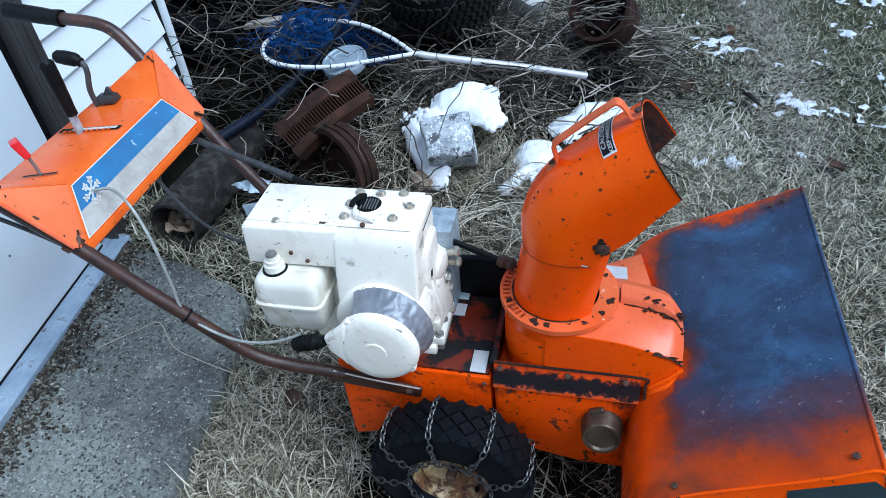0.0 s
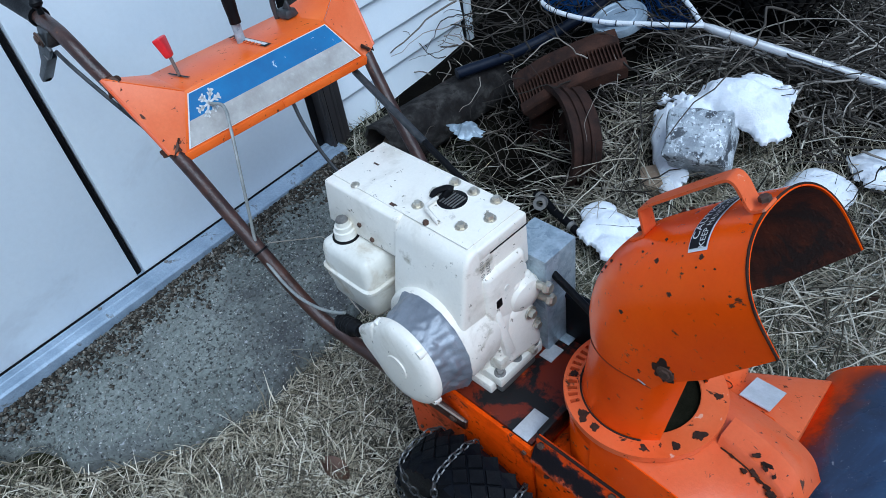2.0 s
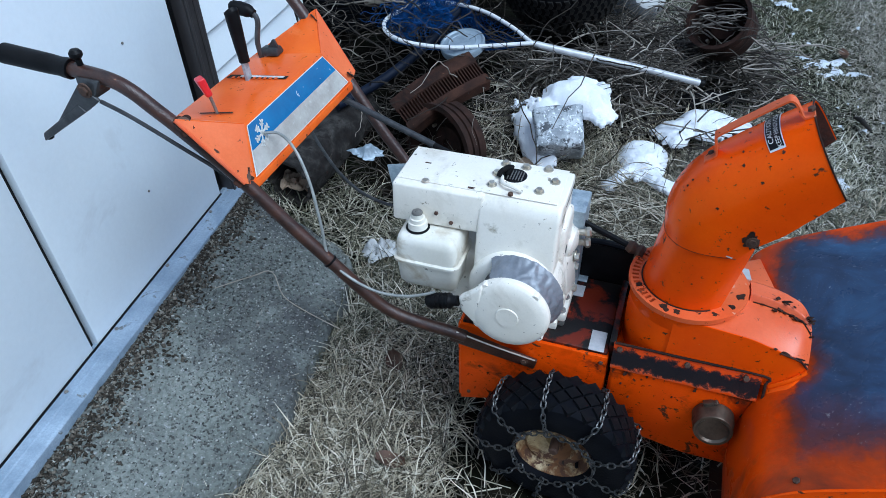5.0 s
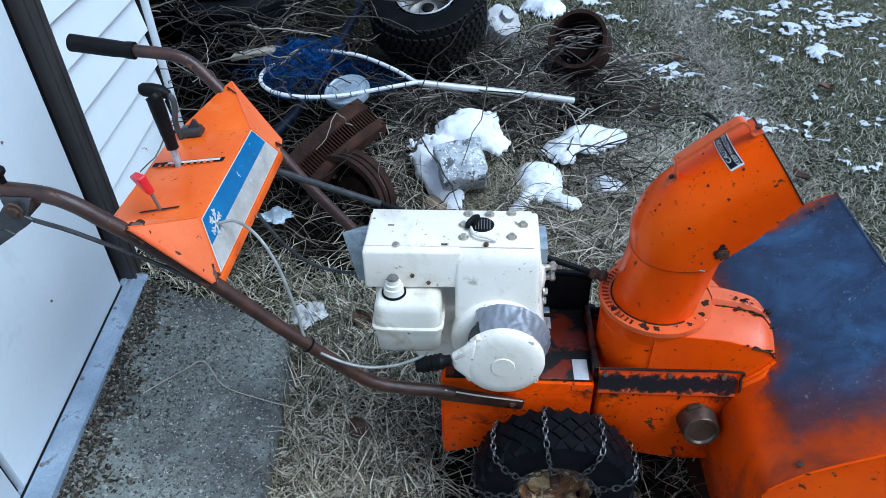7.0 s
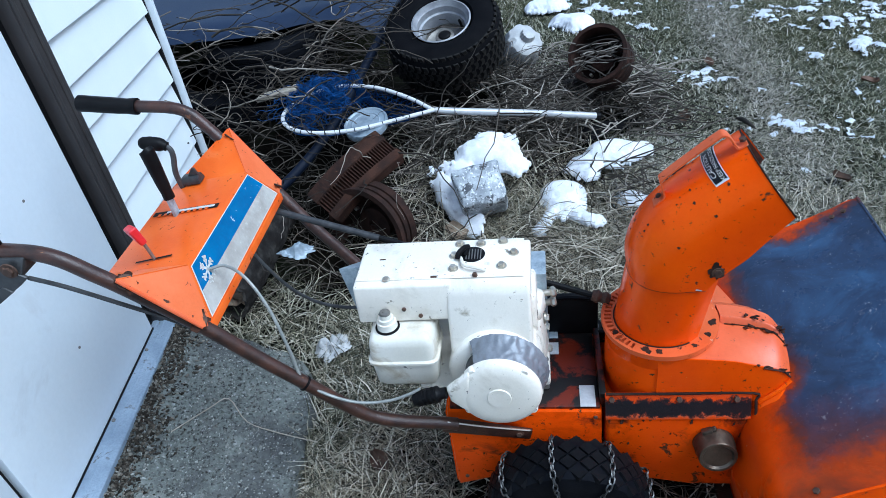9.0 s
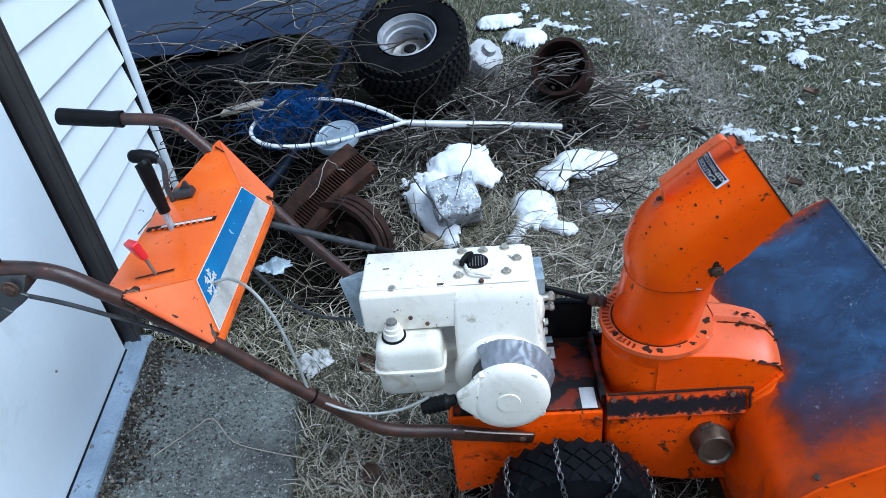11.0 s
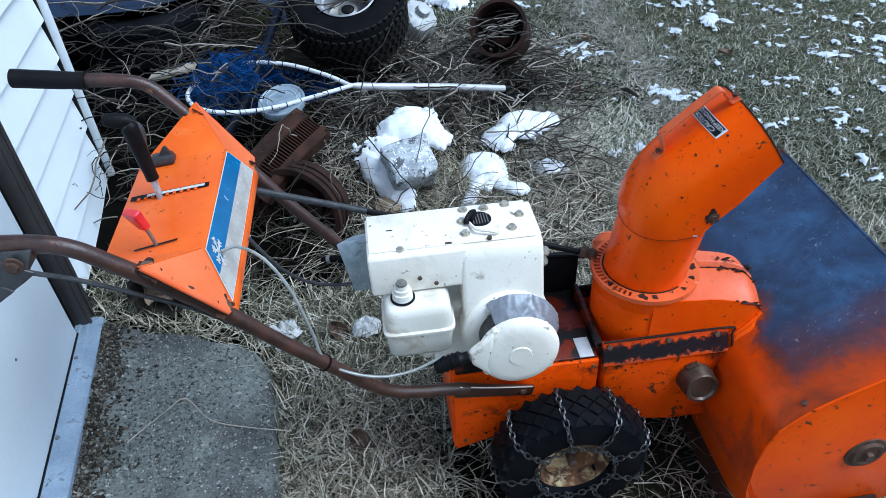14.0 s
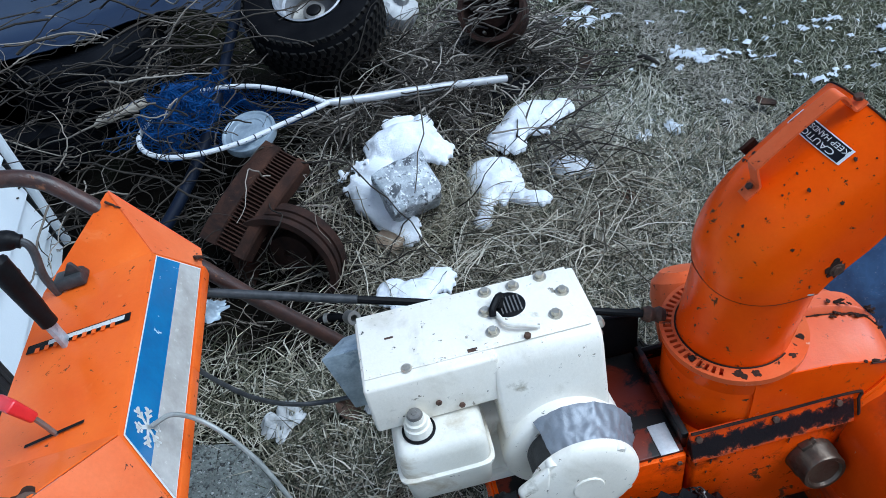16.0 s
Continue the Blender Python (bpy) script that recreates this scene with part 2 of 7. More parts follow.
chain_steel = surface("chain_steel", [(0.3, (0.035, 0.036, 0.038)), (0.7, (0.16, 0.16, 0.16))], 60, 0.4, 0.7, grain=0.3, bump=0.2)
white_vinyl = surface("white_vinyl_siding", [(0.3, (0.755, 0.825, 0.87)), (0.7, (0.825, 0.885, 0.92))], 3, 0.5, grain=0.05, bump=0.05, per_piece=0.05,
                      spots=[((0.62, 0.66, 0.70), 5, 0.64, 0.2, 0.6)])
door_white = surface("white_door_skin", [(0.3, (0.70, 0.78, 0.85)), (0.7, (0.775, 0.85, 0.90))], 2.2, 0.45, grain=0.05, grain_scale=60, bump=0.04,
                     spots=[((0.56, 0.60, 0.64), 3.0, 0.6, 0.2, 0.6), ((0.40, 0.42, 0.43), 26, 0.76, 0.02, 0.7)])
brown_jamb = surface("dark_brown_metal_trim", [(0.3, (0.034, 0.031, 0.032)), (0.7, (0.055, 0.050, 0.050))], 6, 0.45, grain=0.15, bump=0.08, spec=0.35)
concrete = surface("worn_exposed_concrete", [(0.25, (0.118, 0.129, 0.117)), (0.5, (0.186, 0.202, 0.184)), (0.75, (0.268, 0.288, 0.262))], 4, 0.9, grain=0.7, grain_scale=75, bump=1.0, spec=0.2,
                   spots=[((0.060, 0.061, 0.062), 2.9, 0.50, 0.16, 0.9), ((0.030, 0.030, 0.031), 85, 0.57, 0.05, 0.95), ((0.30, 0.305, 0.31), 75, 0.63, 0.03, 0.85), ((0.22, 0.22, 0.215), 140, 0.61, 0.03, 0.9)])
# Near-black ground: the shade between blades and under scrap is in its colour.
soil = surface("shade_dark_thatch", [(0.3, (0.0015, 0.0013, 0.001)), (0.5, (0.004, 0.0034, 0.0026)), (0.75, (0.012, 0.010, 0.007))], 4, 0.95, grain=0.6, grain_scale=90, bump=0.9,
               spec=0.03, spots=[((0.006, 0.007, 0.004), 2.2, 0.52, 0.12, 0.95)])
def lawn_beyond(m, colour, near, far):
    """Thatch with painted-in shade round the scrap gives way to matted lawn further out."""
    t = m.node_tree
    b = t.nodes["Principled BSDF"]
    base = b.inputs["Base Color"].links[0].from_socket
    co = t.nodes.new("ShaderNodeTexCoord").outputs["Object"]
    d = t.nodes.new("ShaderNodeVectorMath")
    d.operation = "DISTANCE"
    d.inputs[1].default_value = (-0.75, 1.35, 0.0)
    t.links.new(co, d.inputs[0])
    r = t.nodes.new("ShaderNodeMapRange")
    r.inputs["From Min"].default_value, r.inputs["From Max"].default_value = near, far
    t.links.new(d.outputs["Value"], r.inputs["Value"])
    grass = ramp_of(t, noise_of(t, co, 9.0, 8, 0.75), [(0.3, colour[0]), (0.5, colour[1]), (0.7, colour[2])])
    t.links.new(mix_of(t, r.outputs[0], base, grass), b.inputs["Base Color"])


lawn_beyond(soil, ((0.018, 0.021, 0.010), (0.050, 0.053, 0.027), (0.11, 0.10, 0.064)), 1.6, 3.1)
STRAW = [(0.0, (0.005, 0.004, 0.003)), (0.22, (0.034, 0.030, 0.020)), (0.46, (0.205, 0.174, 0.118)), (0.74, (0.465, 0.412, 0.302)), (1.0, (0.79, 0.735, 0.61))]
straw = surface("dead_straw", [(0.3, (0.20, 0.155, 0.095)), (0.7, (0.30, 0.25, 0.16))], 3, 0.7, grain=0.1, bump=0.0, island=STRAW)
LAWN = [(0.0, (0.005, 0.008, 0.004)), (0.27, (0.048, 0.060, 0.031)), (0.58, (0.160, 0.162, 0.100)), (0.82, (0.36, 0.345, 0.26)), (1.0, (0.64, 0.62, 0.54))]
frosty = surface("frosted_grass", [(0.35, (0.14, 0.16, 0.11)), (0.65, (0.30, 0.29, 0.24))], 1.6, 0.6, grain=0.1, bump=0.0, island=[(0.0, (0.008, 0.011, 0.006)), (0.24, (0.065, 0.080, 0.044)), (0.45, (0.29, 0.275, 0.195)), (0.72, (0.56, 0.525, 0.42)), (1.0, (0.86, 0.84, 0.78))])
turf = surface("winter_turf", [(0.35, (0.10, 0.11, 0.055)), (0.65, (0.24, 0.20, 0.13))], 1.6, 0.7, grain=0.1, bump=0.0, island=LAWN)
pale_straw = surface("trodden_straw", [(0.3, (0.30, 0.26, 0.19)), (0.7, (0.40, 0.36, 0.27))], 3, 0.7, grain=0.1, bump=0.0, island=[(0.0, (0.012, 0.012, 0.009)), (0.35, (0.10, 0.094, 0.068)), (0.7, (0.30, 0.275, 0.215)), (1.0, (0.62, 0.59, 0.52))])
stalk_mat = surface("dead_stalk", [(0.3, (0.20, 0.17, 0.13)), (0.7, (0.32, 0.28, 0.22))], 9, 0.75, grain=0.2, bump=0.2, spec=0.2, island=[(0.0, (0.004, 0.0032, 0.003)), (0.50, (0.020, 0.017, 0.015)), (0.74, (0.125, 0.110, 0.092)), (1.0, (0.48, 0.435, 0.375))])
# Both twig barks run mostly near-black, with the gaps' shade in their colour.
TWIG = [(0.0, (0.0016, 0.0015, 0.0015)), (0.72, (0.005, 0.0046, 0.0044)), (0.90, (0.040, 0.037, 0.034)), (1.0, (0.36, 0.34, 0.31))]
twig = surface("shade_dark_twig_bark", [(0.3, (0.07, 0.05, 0.035)), (0.7, (0.15, 0.115, 0.08))], 9, 0.75, grain=0.2, bump=0.2, spec=0.2, island=TWIG)
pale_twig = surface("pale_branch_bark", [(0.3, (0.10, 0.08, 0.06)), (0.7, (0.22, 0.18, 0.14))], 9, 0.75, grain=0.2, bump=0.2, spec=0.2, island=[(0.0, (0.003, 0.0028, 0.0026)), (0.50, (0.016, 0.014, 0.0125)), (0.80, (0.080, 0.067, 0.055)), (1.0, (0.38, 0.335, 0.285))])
olive = surface("olive_winter_grass", [(0.3, (0.10, 0.10, 0.06)), (0.7, (0.2, 0.19, 0.13))], 3, 0.7, grain=0.1, bump=0.0, spec=0.3, island=[(0.0, (0.004, 0.005, 0.003)), (0.30, (0.036, 0.038, 0.020)), (0.54, (0.165, 0.155, 0.105)), (0.80, (0.40, 0.37, 0.285)), (1.0, (0.72, 0.68, 0.58))])
tan_stalk = surface("tan_dead_stem", [(0.3, (0.20, 0.17, 0.12)), (0.7, (0.32, 0.28, 0.20))], 9, 0.75, grain=0.2, bump=0.1, spec=0.2, island=[(0.0, (0.006, 0.005, 0.004)), (0.20, (0.055, 0.047, 0.035)), (0.50, (0.30, 0.265, 0.20)), (1.0, (0.76, 0.71, 0.60))])
bark = surface("grey_weathered_bark", [(0.3, (0.006, 0.005, 0.005)), (0.5, (0.020, 0.018, 0.017)), (0.7, (0.060, 0.056, 0.051))], 16, 0.9, grain=0.5, grain_scale=70, bump=0.9, spec=0.15, spots=[((0.012, 0.010, 0.009), 22, 0.55, 0.06, 0.95)])
dead_leaf = surface("dead_leaf", [(0.3, (0.075, 0.035, 0.02)), (0.7, (0.16, 0.08, 0.045))], 30, 0.7, grain=0.2, bump=0.2, per_piece=0.5)
snow = surface("old_snow", [(0.3, (0.70, 0.74, 0.79)), (0.7, (0.84, 0.86, 0.89))], 20, 0.6, grain=0.08, grain_scale=140, bump=0.8)
thin_snow = surface("thin_thawing_snow", [(0.3, (0.48, 0.53, 0.59)), (0.7, (0.70, 0.74, 0.78))], 30, 0.6, grain=0.10, grain_scale=160, bump=0.5,
                    spots=[((0.36, 0.38, 0.37), 40, 0.58, 0.06, 0.7)])
bleached_twig = surface("bleached_stem_bark", [(0.3, (0.20, 0.16, 0.13)), (0.7, (0.36, 0.31, 0.26))], 12, 0.75, grain=0.25, bump=0.2, spec=0.2, island=[(0.0, (0.005, 0.0044, 0.004)), (0.45, (0.030, 0.026, 0.023)), (0.74, (0.145, 0.128, 0.110)), (1.0, (0.48, 0.435, 0.38))])
ice_grey = surface("ice_crusted_block", [(0.35, (0.24, 0.27, 0.30)), (0.5, (0.44, 0.48, 0.51)), (0.65, (0.72, 0.76, 0.78))], 14, 0.5, grain=0.25, bump=0.5,
                   spots=[((0.06, 0.068, 0.078), 17, 0.53, 0.05, 0.6), ((0.10, 0.11, 0.12), 60, 0.58, 0.05, 0.6), ((0.72, 0.76, 0.79), 85, 0.57, 0.04, 0.5)])
old_brick = surface("weathered_brick", [(0.3, (0.22, 0.15, 0.10)), (0.7, (0.36, 0.27, 0.19))], 20, 0.9, grain=0.3, bump=0.4)
tarp_mat = surface("dark_tarpaulin", [(0.3, (0.008, 0.018, 0.043)), (0.7, (0.014, 0.027, 0.060))], 2, 0.5, grain=0.12, bump=0.1, spec=0.4,
                   spots=[((0.028, 0.036, 0.052), 5, 0.62, 0.15, 0.6)])
net_blue = surface("blue_netting", [(0.3, (0.0012, 0.024, 0.10)), (0.7, (0.003, 0.066, 0.23))], 30, 0.6, grain=0.2, bump=0.0, spec=0.2)
pole_grey = surface("painted_pole", [(0.3, (0.40, 0.41, 0.42)), (0.7, (0.56, 0.57, 0.58))], 12, 0.4, 0.2, grain=0.12, bump=0.05)
hoop_white = surface("striped_hoop", [(0.3, (0.62, 0.64, 0.66)), (0.7, (0.74, 0.75, 0.76))], 30, 0.4, grain=0.15, bump=0.0)
tin = surface("tin_lid", [(0.3, (0.22, 0.28, 0.33)), (0.7, (0.36, 0.43, 0.49))], 24, 0.45, 0.3, grain=0.2, bump=0.1)
blue_pipe = surface("dark_blue_pipe", [(0.3, (0.003, 0.006, 0.014)), (0.7, (0.006, 0.010, 0.022))], 10, 0.5, grain=0.15, bump=0.05, spec=0.15)
pale_wood = surface("grey_weathered_wood", [(0.3, (0.30, 0.26, 0.20)), (0.7, (0.46, 0.41, 0.34))], 14, 0.8, grain=0.3, bump=0.3)
dark_wood = surface("rotten_wood", [(0.3, (0.012, 0.010, 0.008)), (0.7, (0.045, 0.037, 0.030))], 12, 0.9, grain=0.4, bump=0.5)
frosted = surface("clouded_plastic", [(0.3, (0.34, 0.35, 0.35)), (0.7, (0.54, 0.55, 0.55))], 18, 0.4, grain=0.15, bump=0.1)
gravel_mat = surface("loose_grit", [(0.3, (0.12, 0.11, 0.10)), (0.7, (0.28, 0.26, 0.23))], 9, 0.9, grain=0.3, bump=0.2, island=[(0, (0.022, 0.023, 0.021)), (0.4, (0.095, 0.100, 0.091)), (0.75, (0.23, 0.238, 0.215)), (1, (0.46, 0.47, 0.44))])

crumb_mat = surface("brown_crumbs", [(0.3, (0.06, 0.05, 0.04)), (0.7, (0.14, 0.12, 0.09))], 9, 0.95, grain=0.4, bump=0.2, spec=0.1, island=[(0, (0.012, 0.010, 0.008)), (0.45, (0.050, 0.042, 0.034)), (0.8, (0.125, 0.110, 0.090)), (1, (0.28, 0.26, 0.22))])


def overspray(name):
    """Orange sheet with navy paint sprayed over its middle, soft at the edges and scuffed."""
    m = surface(name, [(0.3, (0.66, 0.052, 0.0)), (0.7, (0.82, 0.080, 0.001))], 7, 0.27, grain=0.08, bump=0.06, spec=0.4, sheen=(1.0, 0.62, 0.40),
                spots=[((0.20, 0.03, 0.012), 4, 0.52, 0.15, 0.4), (RUST, 26, 0.68, 0.02, 0.75), ((0.42, 0.16, 0.10), 60, 0.70, 0.02, 0.5)])
    t = m.node_tree
    b = t.nodes["Principled BSDF"]
    base = b.inputs["Base Color"].links[0].from_socket
    co = t.nodes.new("ShaderNodeTexCoord").outputs["Object"]
    sep = t.nodes.new("ShaderNodeSeparateXYZ")
    t.links.new(co, sep.inputs[0])

    def calc(op, a, c, clamp=False):
        n = t.nodes.new("ShaderNodeMath")
        n.operation, n.use_clamp = op, clamp
        for i, v in enumerate((a, c)):
            if isinstance(v, (int, float)):
                n.inputs[i].default_value = v
            else:
                t.links.new(v, n.inputs[i])
        return n.outputs[0]

    wob = calc("MULTIPLY", calc("SUBTRACT", noise_of(t, co, 6.0, 8, 0.75), 0.5), 0.22)
    y = calc("ADD", sep.outputs[1], wob)
    near = calc("MULTIPLY", calc("ADD", y, 0.405), 3.5, True)
    far = calc("MULTIPLY", calc("SUBTRACT", 0.385, y), 14.0, True)
    dx = calc("MULTIPLY", calc("SUBTRACT", sep.outputs[0], 0.40), 1.0)
    dy = calc("ADD", sep.outputs[1], 0.05)
    d = calc("SQRT", calc("ADD", calc("MULTIPLY", dx, dx), calc("MULTIPLY", dy, dy)), 0)
    ring = calc("MULTIPLY", calc("SUBTRACT", calc("ADD", d, calc("MULTIPLY", wob, 0.5)), 0.060), 20.0, True)
    rear = calc("MULTIPLY", calc("SUBTRACT", calc("ADD", sep.outputs[0], calc("MULTIPLY", wob, 0.6)), 0.385), 16.0, True)
    mask = calc("MULTIPLY", calc("MULTIPLY", near, far), calc("MULTIPLY", ring, rear))
    navy = ramp_of(t, noise_of(t, co, 6, 6, 0.7, 0.6), [(0.35, (0.023, 0.035, 0.063)), (0.52, (0.031, 0.057, 0.112)), (0.70, (0.046, 0.103, 0.200))])
    scuff = ramp_of(t, noise_of(t, co, 38, 6, 0.75, 1.5), [(0.635, 0.0), (0.665, 1.0)])
    navy = mix_of(t, scuff, navy, (0.26, 0.29, 0.34))
    fine = ramp_of(t, noise_of(t, co, 120, 5, 0.7, 2.5), [(0.66, 0.0), (0.68, 1.0)])
    navy = mix_of(t, fine, navy, (0.34, 0.35, 0.38))
    # soot between the two paints
    soot = mix_of(t, calc("MULTIPLY", mask, 2.0, True), base, ramp_of(t, noise_of(t, co, 11, 6, 0.7, 0.5), [(0.35, (0.075, 0.022, 0.014)), (0.65, (0.17, 0.040, 0.018))]))
    t.links.new(mix_of(t, calc("MULTIPLY", calc("SUBTRACT", mask, 0.30), 1.6, True), soot, navy), b.inputs["Base Color"])
    return m


housing_paint = overspray("orange_and_navy_overspray")


# ---- mesh helpers ----
def finish(bm, angle=32):
    bmesh.ops.recalc_face_normals(bm, faces=bm.faces)
    lim = radians(angle)
    for f in bm.faces:
        f.smooth = True
    for e in bm.edges:
        if len(e.link_faces) == 2 and e.calc_face_angle(0) > lim:
            e.smooth = False


def mesh_from(name, bm, material, sharp=32):
    finish(bm, sharp)
    me = bpy.data.meshes.new(name)
    bm.to_mesh(me)
    bm.free()
    me.materials.append(material)
    return me


def part(name, bm, material, parent, label="", m=None, sharp=32):
    ob = new(name, mesh_from(name, bm, material, sharp))
    ob.parent = parent
    if m is not None:
        ob.matrix_basis = m
    return tagged(ob, label)


def thing(name, label, category, m=None, group="", kind=""):
    ob = new(name)
    ob.empty_display_size = 0.05
    if m is not None:
        ob.matrix_basis = m
    return tagged(ob, label, category, group, kind)


def solid(name, bm, material, label, category, m=None, group="", kind="", sharp=32):
    ob = new(name, mesh_from(name, bm, material, sharp))
    if m is not None:
        ob.matrix_basis = m
    return tagged(ob, label, category, group, kind)


def poly(verts, faces):
    bm = bmesh.new()
    vs = [bm.verts.new(v) for v in verts]
    for f in faces:
        try:
            bm.faces.new([vs[i] for i in f])
        except ValueError:
            pass
    return bm


def join(*bms):
    out = bmesh.new()
    for b in bms:
        me = bpy.data.meshes.new("tmp")
        b.to_mesh(me)
        b.free()
        out.from_mesh(me)
        bpy.data.meshes.remove(me)
    return out


def moved(bm, m):
    bmesh.ops.transform(bm, matrix=m, verts=bm.verts)
    return bm


def bevel(bm, width, seg=2, angle=25):
    lim = radians(angle)
    bmesh.ops.recalc_face_normals(bm, faces=bm.faces)
    es = [e for e in bm.edges if len(e.link_faces) == 2 and e.calc_face_angle(0) > lim]
    if width and es:
        bmesh.ops.bevel(bm, geom=es, offset=width, segments=seg, profile=0.5, affect="EDGES", clamp_overlap=True)
    return bm


def box(x0, x1, y0, y1, z0, z1, bev=0.003, seg=2):
    v = [(x, y, z) for x in (x0, x1) for y in (y0, y1) for z in (z0, z1)]
    f = [(0, 1, 3, 2), (4, 6, 7, 5), (0, 4, 5, 1), (2, 3, 7, 6), (0, 2, 6, 4), (1, 5, 7, 3)]
    return bevel(poly(v, f), bev, seg)


def hexa(lo, hi, bev=0.003, seg=2):
    """A block between two rings of four corners."""
    return bevel(poly([*lo, *hi], [(3, 2, 1, 0), (4, 5, 6, 7), (0, 1, 5, 4), (1, 2, 6, 5), (2, 3, 7, 6), (3, 0, 4, 7)]), bev, seg)


def prism(outline, a, b, axis="y", bev=0.003, seg=2):
    n = len(outline)
    put = {"y": lambda p, h: (p[0], h, p[1]), "x": lambda p, h: (h, p[0], p[1]), "z": lambda p, h: (p[0], p[1], h)}[axis]
    v = [put(p, h) for h in (a, b) for p in outline]
    f = [tuple(range(n)), tuple(range(2 * n - 1, n - 1, -1))] + [(i, (i + 1) % n, n + (i + 1) % n, n + i) for i in range(n)]
    return bevel(poly(v, f), bev, seg)


def smooth_line(points, steps=6):
    """A curve through the points."""
    p = [Vector(q) for q in points]
    p = [p[0] * 2 - p[1], *p, p[-1] * 2 - p[-2]]
    out = []
    for i in range(1, len(p) - 2):
        for k in range(steps):
            t = k / steps
            a, b, c, d = p[i - 1:i + 3]
            out.append(0.5 * ((2 * b) + (c - a) * t + (2 * a - 5 * b + 4 * c - d) * t * t + (3 * b - a - 3 * c + d) * t ** 3))
    return out + [p[-2]]


def tube(points, r, sides=10, steps=6, flat=1.0):
    line = smooth_line(points, steps) if steps > 1 else [Vector(q) for q in points]
    radii = r if isinstance(r, (list, tuple)) else [r] * len(line)
    if len(radii) != len(line):
        radii = [radii[min(len(radii) - 1, int(i * len(radii) / len(line)))] for i in range(len(line))]
    verts, up = [], Vector((0.13, 0.21, 1)).normalized()
    for i, p in enumerate(line):
        d = (line[min(i + 1, len(line) - 1)] - line[max(i - 1, 0)]).normalized()
        if abs(d.dot(up)) > 0.97:
            up = Vector((0.9, 0.3, 0.1)).normalized()
        s = d.cross(up).normalized()
        u = s.cross(d).normalized()
        up = u
        verts += [p + (s * math.cos(a) + u * math.sin(a) * flat) * radii[i] for a in (k * math.tau / sides for k in range(sides))]
    n = len(line)
    faces = [(i * sides + k, i * sides + (k + 1) % sides, (i + 1) * sides + (k + 1) % sides, (i + 1) * sides + k) for i in range(n - 1) for k in range(sides)]
    faces += [tuple(range(sides - 1, -1, -1)), tuple(range((n - 1) * sides, n * sides))]
    return poly(verts, faces)


def lathe(profile, seg=32, closed=False, wobble=0.0):
    """Turned round z. profile: (radius, height)."""
    n = len(profile)
    rng = random.Random(len(profile) * 7 + seg)
    w = [1 + wobble * rng.uniform(-1, 1) for _ in range(seg)]
    verts = [(r * w[k] * math.cos(a), r * w[k] * math.sin(a), h) for k, a in ((k, k * math.tau / seg) for k in range(seg)) for r, h in profile]
    faces = [(k * n + i, k * n + i + 1, (k + 1) % seg * n + i + 1, (k + 1) % seg * n + i) for k in range(seg) for i in range(n - 1 + closed) if i + 1 < n]
    if closed:
        faces += [(k * n + n - 1, k * n, (k + 1) % seg * n, (k + 1) % seg * n + n - 1) for k in range(seg)]
    bm = poly(verts, faces)
    bmesh.ops.remove_doubles(bm, verts=bm.verts, dist=1e-5)
    return bm


def along(a, b):
    """A pose at a whose z points to b."""
    d = Vector(b) - Vector(a)
    return Matrix.Translation(a) @ d.to_track_quat("Z", "Y").to_matrix().to_4x4()


def rod(a, b, r, sides=12, bev=0.0):
    d = (Vector(b) - Vector(a)).length
    c = min(r * 0.35, 0.004) if bev == 0 else bev
    return moved(lathe([(0, 0), (r - c, 0), (r, c), (r, d - c), (r - c, d), (0, d)], sides), along(a, b))


def sheet(func, nu, nv, thick=0.0):
    verts = [func(i / nu, j / nv) for i in range(nu + 1) for j in range(nv + 1)]
    faces = [(i * (nv + 1) + j, (i + 1) * (nv + 1) + j, (i + 1) * (nv + 1) + j + 1, i * (nv + 1) + j + 1) for i in range(nu) for j in range(nv)]
    bm = poly(verts, faces)
    if thick:
        bmesh.ops.recalc_face_normals(bm, faces=bm.faces)
        bmesh.ops.solidify(bm, geom=bm.faces[:], thickness=thick)
    return bm


def bolt(parent, at, way, r=0.008, h=0.006, material=None, washer=True, label=""):
    a = Vector(at)
    d = Vector(way).normalized()
    bms = [moved(lathe([(0, h), (r * 0.85, h), (r, h * 0.8), (r, 0), (0, 0)], 6), along(a, a + d))]
    if washer:
        bms.append(moved(lathe([(0, 0.0022), (r * 1.5, 0.002), (r * 1.55, -0.001), (0, -0.001)], 14), along(a, a + d)))
    return part("bolt", join(*bms), material or zinc_bolt, parent, label)


def mound(x, y):
    return 0.30 * math.exp(-(((x + 0.80) / 0.85) ** 2 + ((y - 1.75) / 0.75) ** 2))


def ground_height(x, y):
    h = mound(x, y)
    ramp = min(0.17, max(0.0, -(x + 0.78) * 0.25))
    if y < 0.5:
        h += ramp
    elif y < 2.6:
        h += ramp * (1 - (y - 0.5) / 2.1)
    n = noise.noise((x * 1.7, y * 1.7, 0)) * 0.018 + noise.noise((x * 6, y * 6, 3)) * 0.008
    if abs(x) < 6 and abs(y) < 7:
        h += n
    return h


